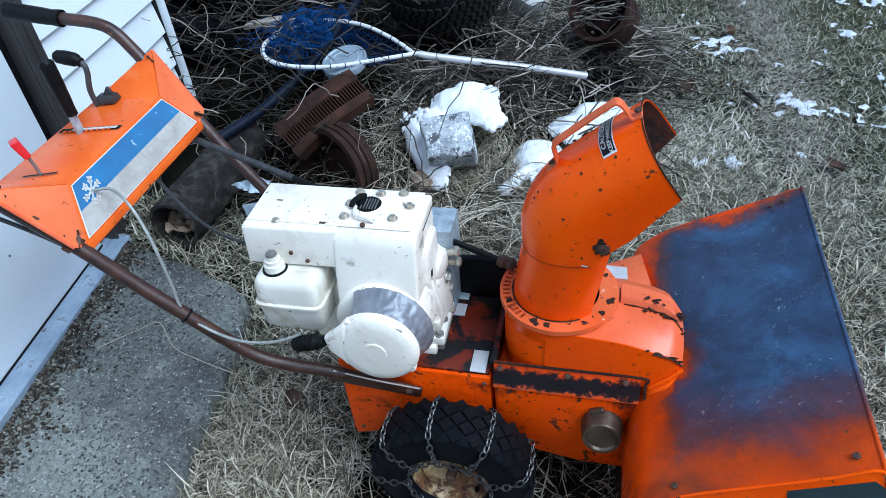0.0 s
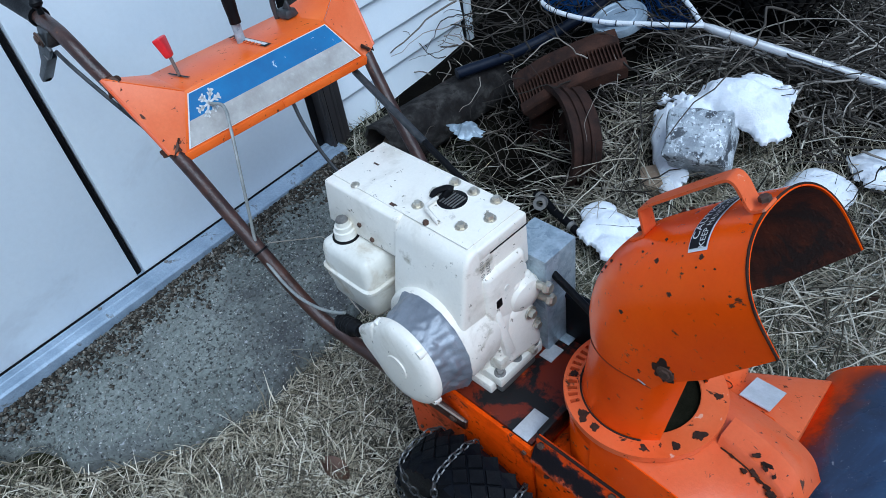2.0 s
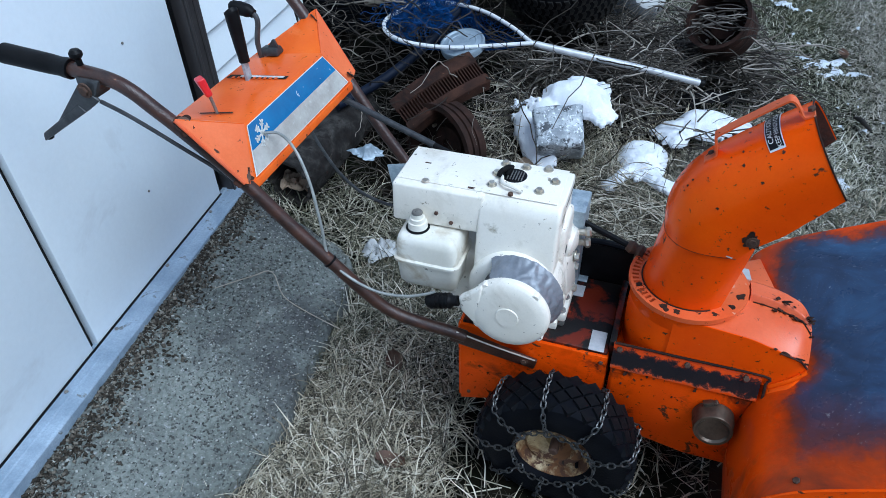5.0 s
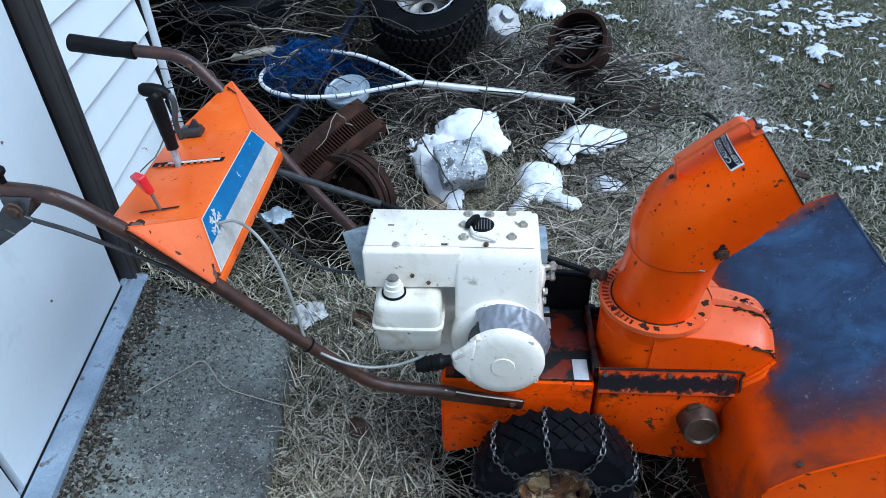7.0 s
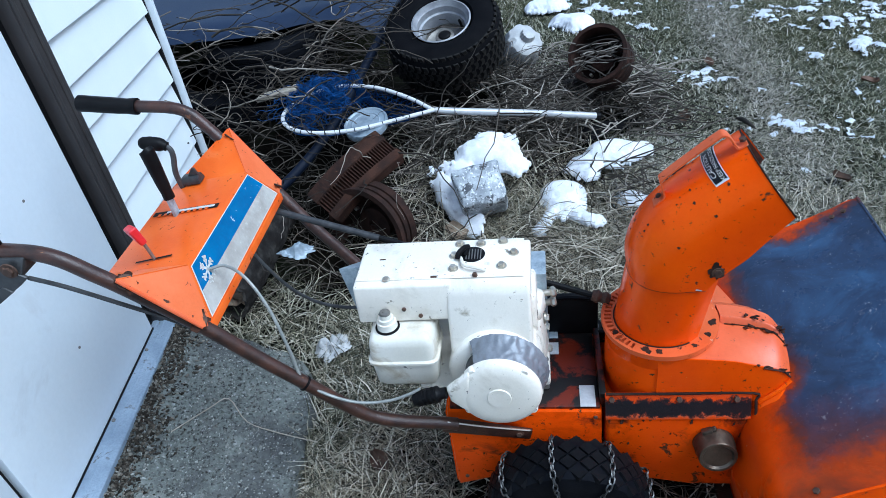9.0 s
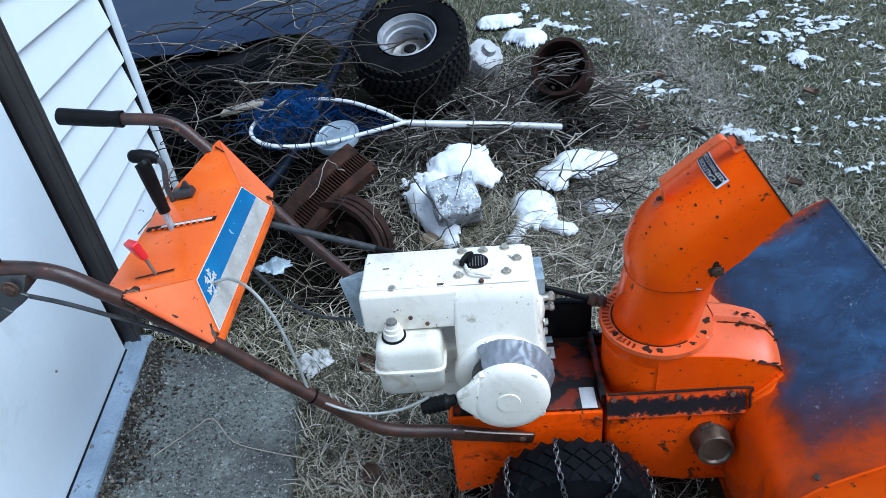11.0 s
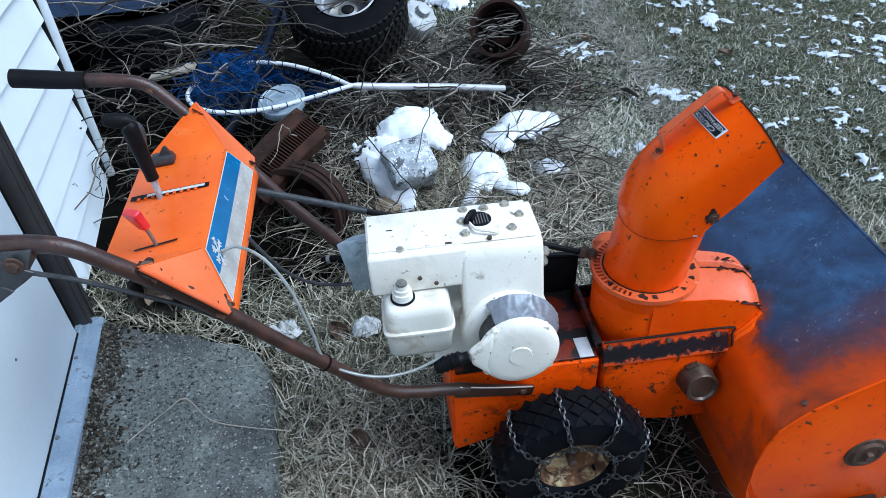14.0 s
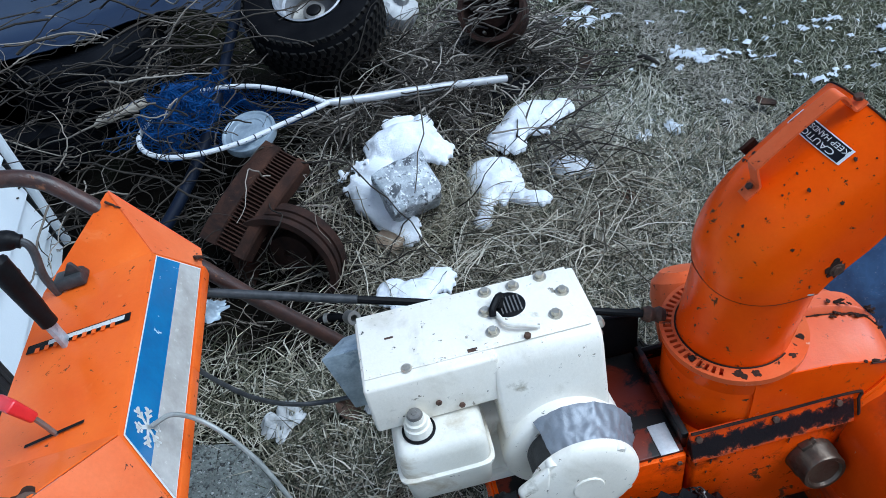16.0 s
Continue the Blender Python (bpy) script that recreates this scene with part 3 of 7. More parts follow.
def write_mesh(name, verts, faces, material):
    """A big mesh from arrays: verts (n, 3), faces a list of (m, k) index arrays."""
    me = bpy.data.meshes.new(name)
    me.vertices.add(len(verts))
    me.vertices.foreach_set("co", np.asarray(verts, np.float32).ravel())
    loops = np.concatenate([f.ravel() for f in faces])
    sizes = np.concatenate([np.full(len(f), f.shape[1]) for f in faces])
    me.loops.add(len(loops))
    me.loops.foreach_set("vertex_index", loops.astype(np.int32))
    me.polygons.add(len(sizes))
    me.polygons.foreach_set("loop_start", np.concatenate([[0], np.cumsum(sizes)[:-1]]).astype(np.int32))
    me.update(calc_edges=True)
    me.validate()
    me.materials.append(material)
    return me


# ---- ground, apron and garage ----
def spread(lo, hi, step, reach):
    mid = list(np.arange(lo, hi + 1e-6, step))
    out = [hi + step * 1.5 ** k for k in range(1, 40) if step * 1.5 ** k < reach]
    return [lo - (v - hi) for v in reversed(out)] + mid + out


gx, gy = spread(-2.4, 3.2, 0.045, 900), spread(-1.6, 4.4, 0.045, 900)
gv = np.array([(x, y, ground_height(x, y) - 0.012) for x in gx for y in gy])
ny = len(gy)
gi = np.arange(len(gx) * ny).reshape(len(gx), ny)
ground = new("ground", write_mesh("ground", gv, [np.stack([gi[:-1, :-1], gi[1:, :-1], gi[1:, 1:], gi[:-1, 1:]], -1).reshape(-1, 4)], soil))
for p in ground.data.polygons:
    p.use_smooth = True
tagged(ground, "winter lawn of dead straw and dull green grass", "ground", kind="structure")


def apron_height(x, y):
    return 0.040 - 0.235 * (x + 0.76)


# worn concrete apron with a broken edge
APRON = [(-1.42, 0.50), (-1.20, 0.47), (-0.98, 0.43), (-0.86, 0.38), (-0.80, 0.24), (-0.785, 0.05), (-0.765, -0.15), (-0.75, -0.34), (-0.79, -0.52), (-0.92, -0.74), (-1.08, -0.86), (-1.14, -1.6), (-1.15, -2.6), (-1.42, -2.6)]


def in_apron(x, y, grow=0.0):
    inside, n = False, len(APRON)
    cx, cy = -1.1, -0.1
    k = 1 + grow
    for i in range(n):
        (x0, y0), (x1, y1) = APRON[i], APRON[i - 1]
        x0, y0, x1, y1 = cx + (x0 - cx) * k, cy + (y0 - cy) * k, cx + (x1 - cx) * k, cy + (y1 - cy) * k
        if (y0 > y) != (y1 > y) and x < (x1 - x0) * (y - y0) / (y1 - y0) + x0:
            inside = not inside
    return inside


def apron():
    edge = smooth_line([(x, y, 0) for x, y in APRON], 8)
    rings = []
    for k, s in enumerate((1.0, 0.985, 0.96, 0.85, 0.6, 0.3)):
        ring = []
        for p in edge:
            j = noise.noise((p.x * 14, p.y * 14, 1)) * 0.016 + noise.noise((p.x * 45, p.y * 45, 2)) * 0.007
            x, y = -1.1 + (p.x + 1.1) * s + (j if s > 0.9 else 0), -0.2 + (p.y + 0.2) * s + (j if s > 0.9 else 0)
            z = apron_height(x, y) + noise.noise((x * 5, y * 5, 9)) * 0.004 - (0.05 if k == 0 else 0.009 if k == 1 else 0)
            ring.append((x, y, z))
        rings.append(ring)
    n = len(edge)
    verts = [v for r in rings for v in r] + [(-1.1, -0.2, apron_height(-1.1, -0.2))]
    faces = [(k * n + i, k * n + (i + 1) % n, (k + 1) * n + (i + 1) % n, (k + 1) * n + i) for k in range(len(rings) - 1) for i in range(n)]
    faces += [((len(rings) - 1) * n + i, (len(rings) - 1) * n + (i + 1) % n, len(verts) - 1) for i in range(n)]
    return poly(verts, faces)


solid("pavement", apron(), concrete, "worn grey concrete apron with exposed pebbles and broken edge", "pavement", kind="structure")

# the wall's own axes: u along it, n out of it
WALL = Matrix.Translation((-1.383, 0.440, 0)) @ Matrix.Rotation(radians(6.45), 4, "Z")
# local x points out of the wall, local y along it


garage = thing("garage_wall", "white garage wall with sliding door and brown trim", "wall", kind="structure")
garage.matrix_basis = WALL
part("wall_core", box(-0.16, -0.045, 0.06, 0.90, 0.10, 2.6, 0.0), white_vinyl, garage)
part("foundation", box(-0.16, -0.02, -2.9, 0.90, -0.3, 0.14, 0.004), concrete, garage)
part("side_wall", box(-5.0, -0.16, 0.8, 0.90, -0.3, 2.6, 0.0), white_vinyl, garage)
part("wall_end", box(-0.16, -0.045, -5.0, -2.9, -0.3, 2.6, 0.0), white_vinyl, garage)
part("corner_post", box(-0.05, 0.004, 0.892, 0.916, 0.12, 2.6, 0.003), white_vinyl, garage)
part("corner_channel", box(-0.05, -0.020, 0.882, 0.8915, 0.12, 2.6, 0.0), black_plastic, garage, "dark gap beside the corner trim")
part("back_wall", box(-5.1, -5.0, -5.0, 0.90, -0.3, 2.6, 0.0), white_vinyl, garage)
part("end_wall", box(-5.0, -0.16, -5.1, -5.0, -0.3, 2.6, 0.0), white_vinyl, garage)
part("roof", prism([(-5.15, 2.6), (0.03, 2.6), (0.03, 2.68), (-2.55, 3.5), (-5.15, 2.68)], -5.15, 1.0, "y", 0.0), dark_wood, garage, "plain dark roof")
# lapped siding boards
pitch = 0.137
board = mesh_from("plank", prism([(-0.043, 0.0), (-0.021, 0.0), (-0.0185, 0.003), (-0.0185, 0.010), (-0.036, pitch - 0.006), (-0.036, pitch + 0.004), (-0.043, pitch + 0.004)], 0.124, 0.881, "y", 0.0), white_vinyl)
for k in range(18):
    ob = new("plank", board)
    ob.parent = garage
    ob.location = (0, 0, 0.155 + (k - 1) * pitch)


door = thing("door_1", "white garage sliding door panels with a dark seam", "door", WALL, kind="structure")
for y0, y1 in ((-0.755, -0.018), (-2.9, -0.779)):
    part("door_panel", box(-0.040, 0.0, y0, y1, 0.176, 2.3, 0.003), door_white, door)
part("door_backing", box(-0.06, -0.041, -2.9, 0.0, 0.17, 2.3, 0.0), black_plastic, door, "dark gap behind the panels")
part("seam_strip", box(-0.036, -0.016, -0.7745, -0.7595, 0.18, 2.3, 0.002), black_plastic, door, "dark strip in the seam")
part("threshold_flashing", prism([(-0.05, 0.185), (0.003, 0.192), (0.006, 0.187), (0.026, 0.186), (0.029, 0.183), (0.056, 0.180), (0.063, 0.174), (0.063, 0.10), (0.059, 0.10), (0.058, 0.168), (0.028, 0.174), (-0.05, 0.17)], -2.9, 0.055, "y", 0.001), flash_metal, door, "galvanized metal flashing strip")
for u in (-0.12, -0.41, -0.69, -0.92, -1.25, -1.6):
    bolt(door, (0.012, u, 0.187), (0.4, 0, 1), 0.006, 0.004, grey_metal, False)
for u, z in ((-0.26, 0.86), (-0.36, 0.44), (-1.0, 0.75), (-0.05, 1.3)):
    bolt(door, (0.0, u, z), (1, 0, 0), 0.004, 0.003, grey_metal, False)
part("weather_strip", box(0.0005, 0.0045, -2.9, -0.018, 0.188, 0.1955, 0.001), black_plastic, door, "black rubber strip under the door")
frame_ob = thing("door_jamb", "ribbed dark brown metal door jamb", "trim", WALL, kind="structure")
part("stop", box(-0.05, -0.012, -0.016, 0.022, 0.17, 2.4, 0.003), black_plastic, frame_ob, "recessed black weather strip")
part("face", box(-0.05, 0.026, 0.022, 0.088, 0.17, 2.4, 0.005), brown_jamb, frame_ob)
part("outer_face", box(-0.05, 0.020, 0.0905, 0.122, 0.17, 2.4, 0.004), brown_jamb, frame_ob)
part("rib", box(0.024, 0.034, 0.026, 0.040, 0.17, 2.4, 0.003), brown_jamb, frame_ob)
part("rib", box(0.024, 0.030, 0.074, 0.086, 0.17, 2.4, 0.002), brown_jamb, frame_ob)
part("groove", box(0.010, 0.0272, 0.0412, 0.0465, 0.17, 2.4, 0.0), black_plastic, frame_ob, "dark groove in the jamb")
part("groove", box(0.010, 0.0185, 0.0882, 0.0903, 0.17, 2.4, 0.0), black_plastic, frame_ob, "dark groove in the jamb")

# ---- snow blower ----
blower = thing("snow_blower", "old orange two-stage snow blower with white engine, standing on grass", "snow blower")

# chassis
part("chassis_body", prism([(-0.295, 0.13), (-0.295, 0.414), (0.060, 0.412), (0.062, 0.15), (-0.09, 0.20)], -0.127, 0.127, "y", 0.006), shaded_grimy_orange, blower)
part("deck", box(-0.288, 0.056, -0.119, 0.119, 0.411, 0.4205, 0.003), sooty_orange, blower, "oil-stained orange deck plate")
part("rear_plate", box(-0.299, -0.2945, -0.12, 0.12, 0.14, 0.405, 0.001), orange_paint, blower)
part("deck_label", box(0.012, 0.047, -0.120, -0.057, 0.4200, 0.4222, 0.0006), plate_grey, blower, "blank silver data plate")
part("deck_plate", box(-0.06, -0.030, 0.045, 0.085, 0.4200, 0.4225, 0.0006), plate_grey, blower, "small metal plate")
bolt(blower, (-0.27, -0.1275, 0.17), (0, -1, 0), 0.005, 0.004, rust_bolt, False)
bolt(blower, (0.045, -0.1275, 0.395), (0, -1, 0), 0.005, 0.004, rust_bolt, False)

# front body under the impeller drum
low = [(0.068, 0.395), (0.375, 0.398), (0.372, 0.150), (0.27, 0.150), (0.17, 0.170), (0.10, 0.205), (0.068, 0.255)]
part("gear_case", prism(low, -0.134, 0.134, "y", 0.010, 3), shaded_grimy_orange, blower)
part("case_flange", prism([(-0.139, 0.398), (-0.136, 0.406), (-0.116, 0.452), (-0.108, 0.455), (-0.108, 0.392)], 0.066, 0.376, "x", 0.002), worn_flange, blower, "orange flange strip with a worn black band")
part("flange_lip", tube([(0.068, -0.116, 0.458), (0.22, -0.117, 0.459), (0.378, -0.116, 0.458), (0.384, -0.122, 0.440), (0.386, -0.135, 0.402)], 0.0030, 6, 4), dark_rust, blower)
part("case_flange", prism([(0.138, 0.396), (0.134, 0.405), (0.100, 0.448), (0.092, 0.446), (0.110, 0.392)], 0.066, 0.372, "x", 0.002), black_strip, blower)
for x in (0.08, 0.225, 0.345):
    bolt(blower, (x, -0.120, 0.444), (0, -0.85, 0.5), 0.007, 0.006, rust_bolt, False)
# round cover
CAP = along((0.306, -0.128, 0.316), (0.306, -0.30, 0.345))
cover = part("access_cap", moved(lathe([(0, 0.052), (0.030, 0.053), (0.034, 0.058), (0.040, 0.058), (0.042, 0.054), (0.042, 0.034), (0.0445, 0.030), (0.0445, 0.008), (0.046, 0.0), (0, 0)], 36), CAP), brass_cap, blower, "tarnished round screw cap")
part("clamp_screw", moved(join(rod((0.0, 0.044, 0.02), (0.022, 0.047, 0.02), 0.006, 8), box(-0.010, 0.012, 0.040, 0.052, 0.012, 0.028, 0.002)), CAP @ Matrix.Rotation(radians(25), 4, "Z")), brass_cap, cover)

# impeller drum: cylinder along x
YC, ZC = 0.002, 0.400


def volute(grow, a0=-1.0, a1=1.0, n=30):
    """The drum's cross-section, from its near foot over the top to its far foot."""
    out = []
    for k in range(n + 1):
        a = (a0 + (a1 - a0) * k / n) * math.pi / 2
        c, s = abs(math.cos(a)) ** 0.77, math.copysign(abs(math.sin(a)) ** 0.77, a)
        if s > 0:
            c, s = abs(math.cos(a)) ** 1.25, math.sin(a)
        out.append((YC + (0.114 if s < 0 else 0.20) * s * (1 + grow * 7), ZC + (0.163 + grow) * c))
    return out


part("impeller_drum", prism([(-0.108, 0.36)] + volute(-0.012) + [(0.19, 0.36)], 0.165, 0.36, "x", 0.010, 3), orange_paint, blower, "rounded orange impeller drum")
part("drum_neck", moved(lathe([(0, 0.0), (0.116, 0.0), (0.1165, 0.03), (0.1165, 0.165), (0.114, 0.169), (0, 0.169)], 56), pose(0.192, 0.004, 0.392)), orange_paint, blower, "round orange drum neck")
# its sloping shoulder and the raised rib on it
STEP = smooth_line([(0.175, 0.012, 0.563), (0.22, 0.006, 0.566), (0.32, -0.004, 0.560), (0.36, -0.009, 0.559), (0.40, -0.017, 0.556), (0.43, -0.028, 0.550), (0.452, -0.044, 0.530)], 5)
NEAR = smooth_line([(0.175, -0.113, 0.558), (0.22, -0.113, 0.562), (0.32, -0.113, 0.553), (0.36, -0.113, 0.543), (0.40, -0.112, 0.530), (0.43, -0.108, 0.518), (0.452, -0.100, 0.492)], 5)


def along_line(line, u):
    f = u * (len(line) - 1)
    i = min(int(f), len(line) - 2)
    return line[i].lerp(line[i + 1], f - i)


def shoulder(u, v):
    n, s = along_line(NEAR, u), along_line(STEP, u)
    if v < 0.3:
        return (n.x, n.y - 0.002, 0.43 + (n.z - 0.006 - 0.43) * v / 0.3)
    if v < 0.8:
        w = (v - 0.3) / 0.5
        return (n.x + (s.x - n.x) * w, n.y + (s.y - n.y) * w, n.z + (s.z - n.z) * w + 0.006 * math.sin(w * math.pi) * u)
    w = (v - 0.8) / 0.2
    return (s.x, s.y + 0.13 * w, s.z - 0.05 * w * w)


part("near_wall", sheet(lambda u, v: shoulder(u, 0.3 * v), 30, 4, 0.003), orange_paint, blower, "flat orange drum wall")
part("drum_shoulder", sheet(lambda u, v: shoulder(u, 0.31 + 0.69 * v), 30, 24, 0.003), salmon_paint, blower, "faded salmon-orange drum shoulder")


def rib_skin(u, v):
    s = along_line(STEP, 0.34 + 0.645 * u)
    h = 0.020 - 0.007 * u
    edge = (0.0, 0.12, 0.2, 0.5, 0.8, 0.88, 1.0)
    k = min(int(v * 6 + 1e-6), 5)
    f = edge[k] + (edge[k + 1] - edge[k]) * (v * 6 - k)
    rise = max(0.0, min(1.0, f / 0.16)) * max(0.0, min(1.0, (1 - f) / 0.16))
    return (s.x, s.y - 0.002 + 0.064 * f, s.z + h * rise - 0.004 - (0.03 * max(0.0, f - 0.84) / 0.16) - 0.006 * f)


part("drum_rib", sheet(rib_skin, 24, 18, 0.003), salmon_paint, blower, "raised faded orange rib over the drum")
part("corner_gusset", hexa([(0.372, -0.104, 0.395), (0.392, -0.140, 0.395), (0.425, -0.140, 0.44), (0.456, -0.095, 0.478)], [(0.378, -0.104, 0.425), (0.394, -0.130, 0.418), (0.424, -0.130, 0.448), (0.452, -0.095, 0.490)], 0.003), orange_paint, blower)
part("rib_edge", tube([along_line(STEP, 0.36 + 0.62 * k / 14) + Vector((0, -0.002, 0.001)) for k in range(15)], 0.0013, 6, 1), rust, blower, "rusty crack along the rib")
part("shoulder_edge", tube([along_line(NEAR, 0.62 + 0.38 * k / 10) + Vector((0, -0.001, -0.001)) for k in range(11)], 0.0022, 6, 1), bright_rust, blower)
part("gusset_bead", tube([(0.452, -0.106, 0.487), (0.425, -0.116, 0.462), (0.392, -0.118, 0.432)], 0.005, 8, 4), orange_paint, blower)
part("drum_top_plate", hexa([(0.24, 0.09, 0.46), (0.40, 0.09, 0.46), (0.375, 0.325, 0.33), (0.24, 0.24, 0.33)], [(0.24, 0.09, 0.512), (0.400, 0.09, 0.505), (0.382, 0.33, 0.420), (0.24, 0.245, 0.418)], 0.004), faded_orange, blower, "flat orange cover plate")
part("plate_tag", sheet(lambda u, v: (0.290 + 0.052 * u, 0.145 + 0.07 * v, 0.4935 - 0.0255 * v - 0.001 * u + 0.002), 2, 2, 0.002), plate_grey, blower, "blank aluminium tag")
def on_plate(x, y):
    return Vector((x, y, 0.5075 - 0.377 * (y - 0.09) + 0.0075))


mark = Vector((0.262, 0.152))
part("stamped_ring", tube([on_plate(mark.x + 0.011 * math.cos(k * math.tau / 20), mark.y + 0.011 * math.sin(k * math.tau / 20)) for k in range(21)], 0.0009, 5, 1), black_plastic, blower, "thin black printed ring")
part("far_case_bulge", moved(lathe([(0, 0.05), (0.04, 0.048), (0.062, 0.030), (0.07, 0.0), (0.07, -0.10)], 24), pose(0.205, 0.205, 0.468, -35)), faded_orange, blower)

# chute ring with its row of slots
RC = Vector((0.192, 0.004, 0.572))
n = 112
ro, ri = 0.126, 0.085
rv, rf = [], []
for k in range(n):
    a = k * math.tau / n
    for r in (ri, 0.1045, 0.1195, ro):
        for h in (-0.006, 0.006):
            rv.append((RC.x + r * math.cos(a), RC.y + r * math.sin(a), RC.z + h))
for k in range(n):
    a = math.degrees(k * math.tau / n)
    k2 = (k + 1) % n
    holes = k % 2 == 0 and 108 < a < 236

    def idx(q, i, h):
        return q * 8 + i * 2 + h

    for i in range(3):
        if i == 1 and holes:
            for q, w in ((k, k2),):
                rf += [(idx(q, 1, 0), idx(q, 1, 1), idx(w, 1, 1), idx(w, 1, 0)), (idx(q, 2, 0), idx(w, 2, 0), idx(w, 2, 1), idx(q, 2, 1)),
                       (idx(q, 1, 0), idx(q, 2, 0), idx(q, 2, 1), idx(q, 1, 1)), (idx(w, 1, 0), idx(w, 1, 1), idx(w, 2, 1), idx(w, 2, 0))]
            continue
        rf += [(idx(k, i, 1), idx(k, i + 1, 1), idx(k2, i + 1, 1), idx(k2, i, 1)), (idx(k, i, 0), idx(k2, i, 0), idx(k2, i + 1, 0), idx(k, i + 1, 0))]
    rf += [(idx(k, 3, 0), idx(k2, 3, 0), idx(k2, 3, 1), idx(k, 3, 1)), (idx(k, 0, 0), idx(k, 0, 1), idx(k2, 0, 1), idx(k2, 0, 0))]
ring = part("chute_ring", poly(rv, rf), faded_orange, blower, "orange swivel ring with a row of slots")
part("ring_seat", moved(lathe([(0.10, -0.05), (0.116, -0.05), (0.118, -0.03), (0.119, -0.008), (0.10, -0.008)], 56, True), Matrix.Translation(RC)), orange_paint, ring)
part("throat", moved(lathe([(0, -0.003), (0.083, -0.003), (0.086, 0.0065)], 40), Matrix.Translation(RC)), soil, ring, "dark throat of the chute")
def rust_blot(r, seed, rise=0.0007):
    """A thin flake of rust with a ragged outline."""
    out = []
    for k in range(30):
        a = k * math.tau / 30
        q = r * (1 + 0.7 * noise.noise((1.6 * math.cos(a) + seed, 1.6 * math.sin(a), seed)) + 0.35 * noise.noise((4.5 * math.cos(a), 4.5 * math.sin(a) + seed, 2)))
        out.append((q * math.cos(a), q * math.sin(a)))
    return prism(out, -0.0008, rise, "z", 0.0)


for a, r in ((-112, 0.009), (-58, 0.005), (-34, 0.006), (-12, 0.010), (30, 0.006), (262, 0.007), (205, 0.006)):
    p = RC + Vector((0.111 * math.cos(radians(a)), 0.111 * math.sin(radians(a)), 0.0062))
    part("rust_spot", moved(rust_blot(r, a * 0.37), Matrix.Translation(p)), rust, ring)

part("foot_gap", tube([RC + Vector((0.0985 * math.cos(a), 0.0985 * math.sin(a), 0.0065)) for a in (radians(60 + 240 * k / 40) for k in range(41))], 0.0016, 5, 1), dark_rust, ring, "dark rusty gap round the chute foot")
flake_rng = random.Random(8)
for line, lo, hi, count, off in ((STEP, 0.40, 1.0, 16, (0, -0.003, 0.002)), (NEAR, 0.55, 1.0, 14, (0, 0.001, 0.0012)), (STEP, 0.45, 0.98, 12, (0, 0.016, 0.0165))):
    for k in range(count):
        u = lo + (hi - lo) * flake_rng.random() ** 0.7
        p = along_line(line, u) + Vector(off) + Vector((0, flake_rng.gauss(0, 0.003), 0))
        part("rust_spot", moved(rust_blot(flake_rng.uniform(0.0016, 0.0050), flake_rng.random() * 40), Matrix.Translation(p) @ pose(0, 0, 0, 8, 10 + 18 * u, flake_rng.uniform(0, 180)) @ Matrix.Diagonal((1.8, 0.8, 1, 1))), rust, blower)
for x, z, size in ((0.105, 0.388, 0.006), (0.150, 0.391, 0.004), (0.255, 0.386, 0.007), (0.345, 0.380, 0.005), (0.362, 0.340, 0.006), (0.366, 0.290, 0.007), (0.360, 0.240, 0.005), (0.120, 0.310, 0.004), (0.212, 0.345, 0.003), (0.098, 0.350, 0.003)):
    part("rust_spot", moved(rust_blot(size, x * 90), pose(x, -0.1342, z, 90, 0, 40)), rust, blower)

# lower chute: an open tube
BASE, R0 = RC + Vector((0, 0, 0.004)), 0.0965


def lower_chute(u, v):
    h = u * 0.19
    a = radians(44 + (316 - 44) * v)
    lean = 0.028 * u
    r = R0 + 0.003 * u
    return (BASE.x + lean + r * math.cos(a), BASE.y + r * math.sin(a), BASE.z + h * (1.0 + 0.02 * math.cos(a)))


chute = part("chute", sheet(lower_chute, 6, 40, 0.0025), orange_paint, blower, "orange discharge chute tube, open in front")
part("inner_lining", sheet(lambda u, v: (BASE.x + 0.028 * u + (R0 - 0.004) * math.cos(radians(44 + 272 * v)), BASE.y + (R0 - 0.004) * math.sin(radians(44 + 272 * v)), BASE.z + 0.186 * u), 4, 36), bright_rust, chute, "rusty inside of the chute")

TOP = [(0.116, 0.725), (0.112, 0.775), (0.128, 0.835), (0.163, 0.887), (0.210, 0.928), (0.262, 0.970), (0.317, 1.010)]
LOW = [(0.255, 0.735), (0.272, 0.760), (0.295, 0.785), (0.322, 0.812), (0.346, 0.845), (0.371, 0.878), (0.392, 0.906)]
TOPL = smooth_line([(x, 0, z) for x, z in TOP], 4)
LOWL = smooth_line([(x, 0, z) for x, z in LOW], 4)


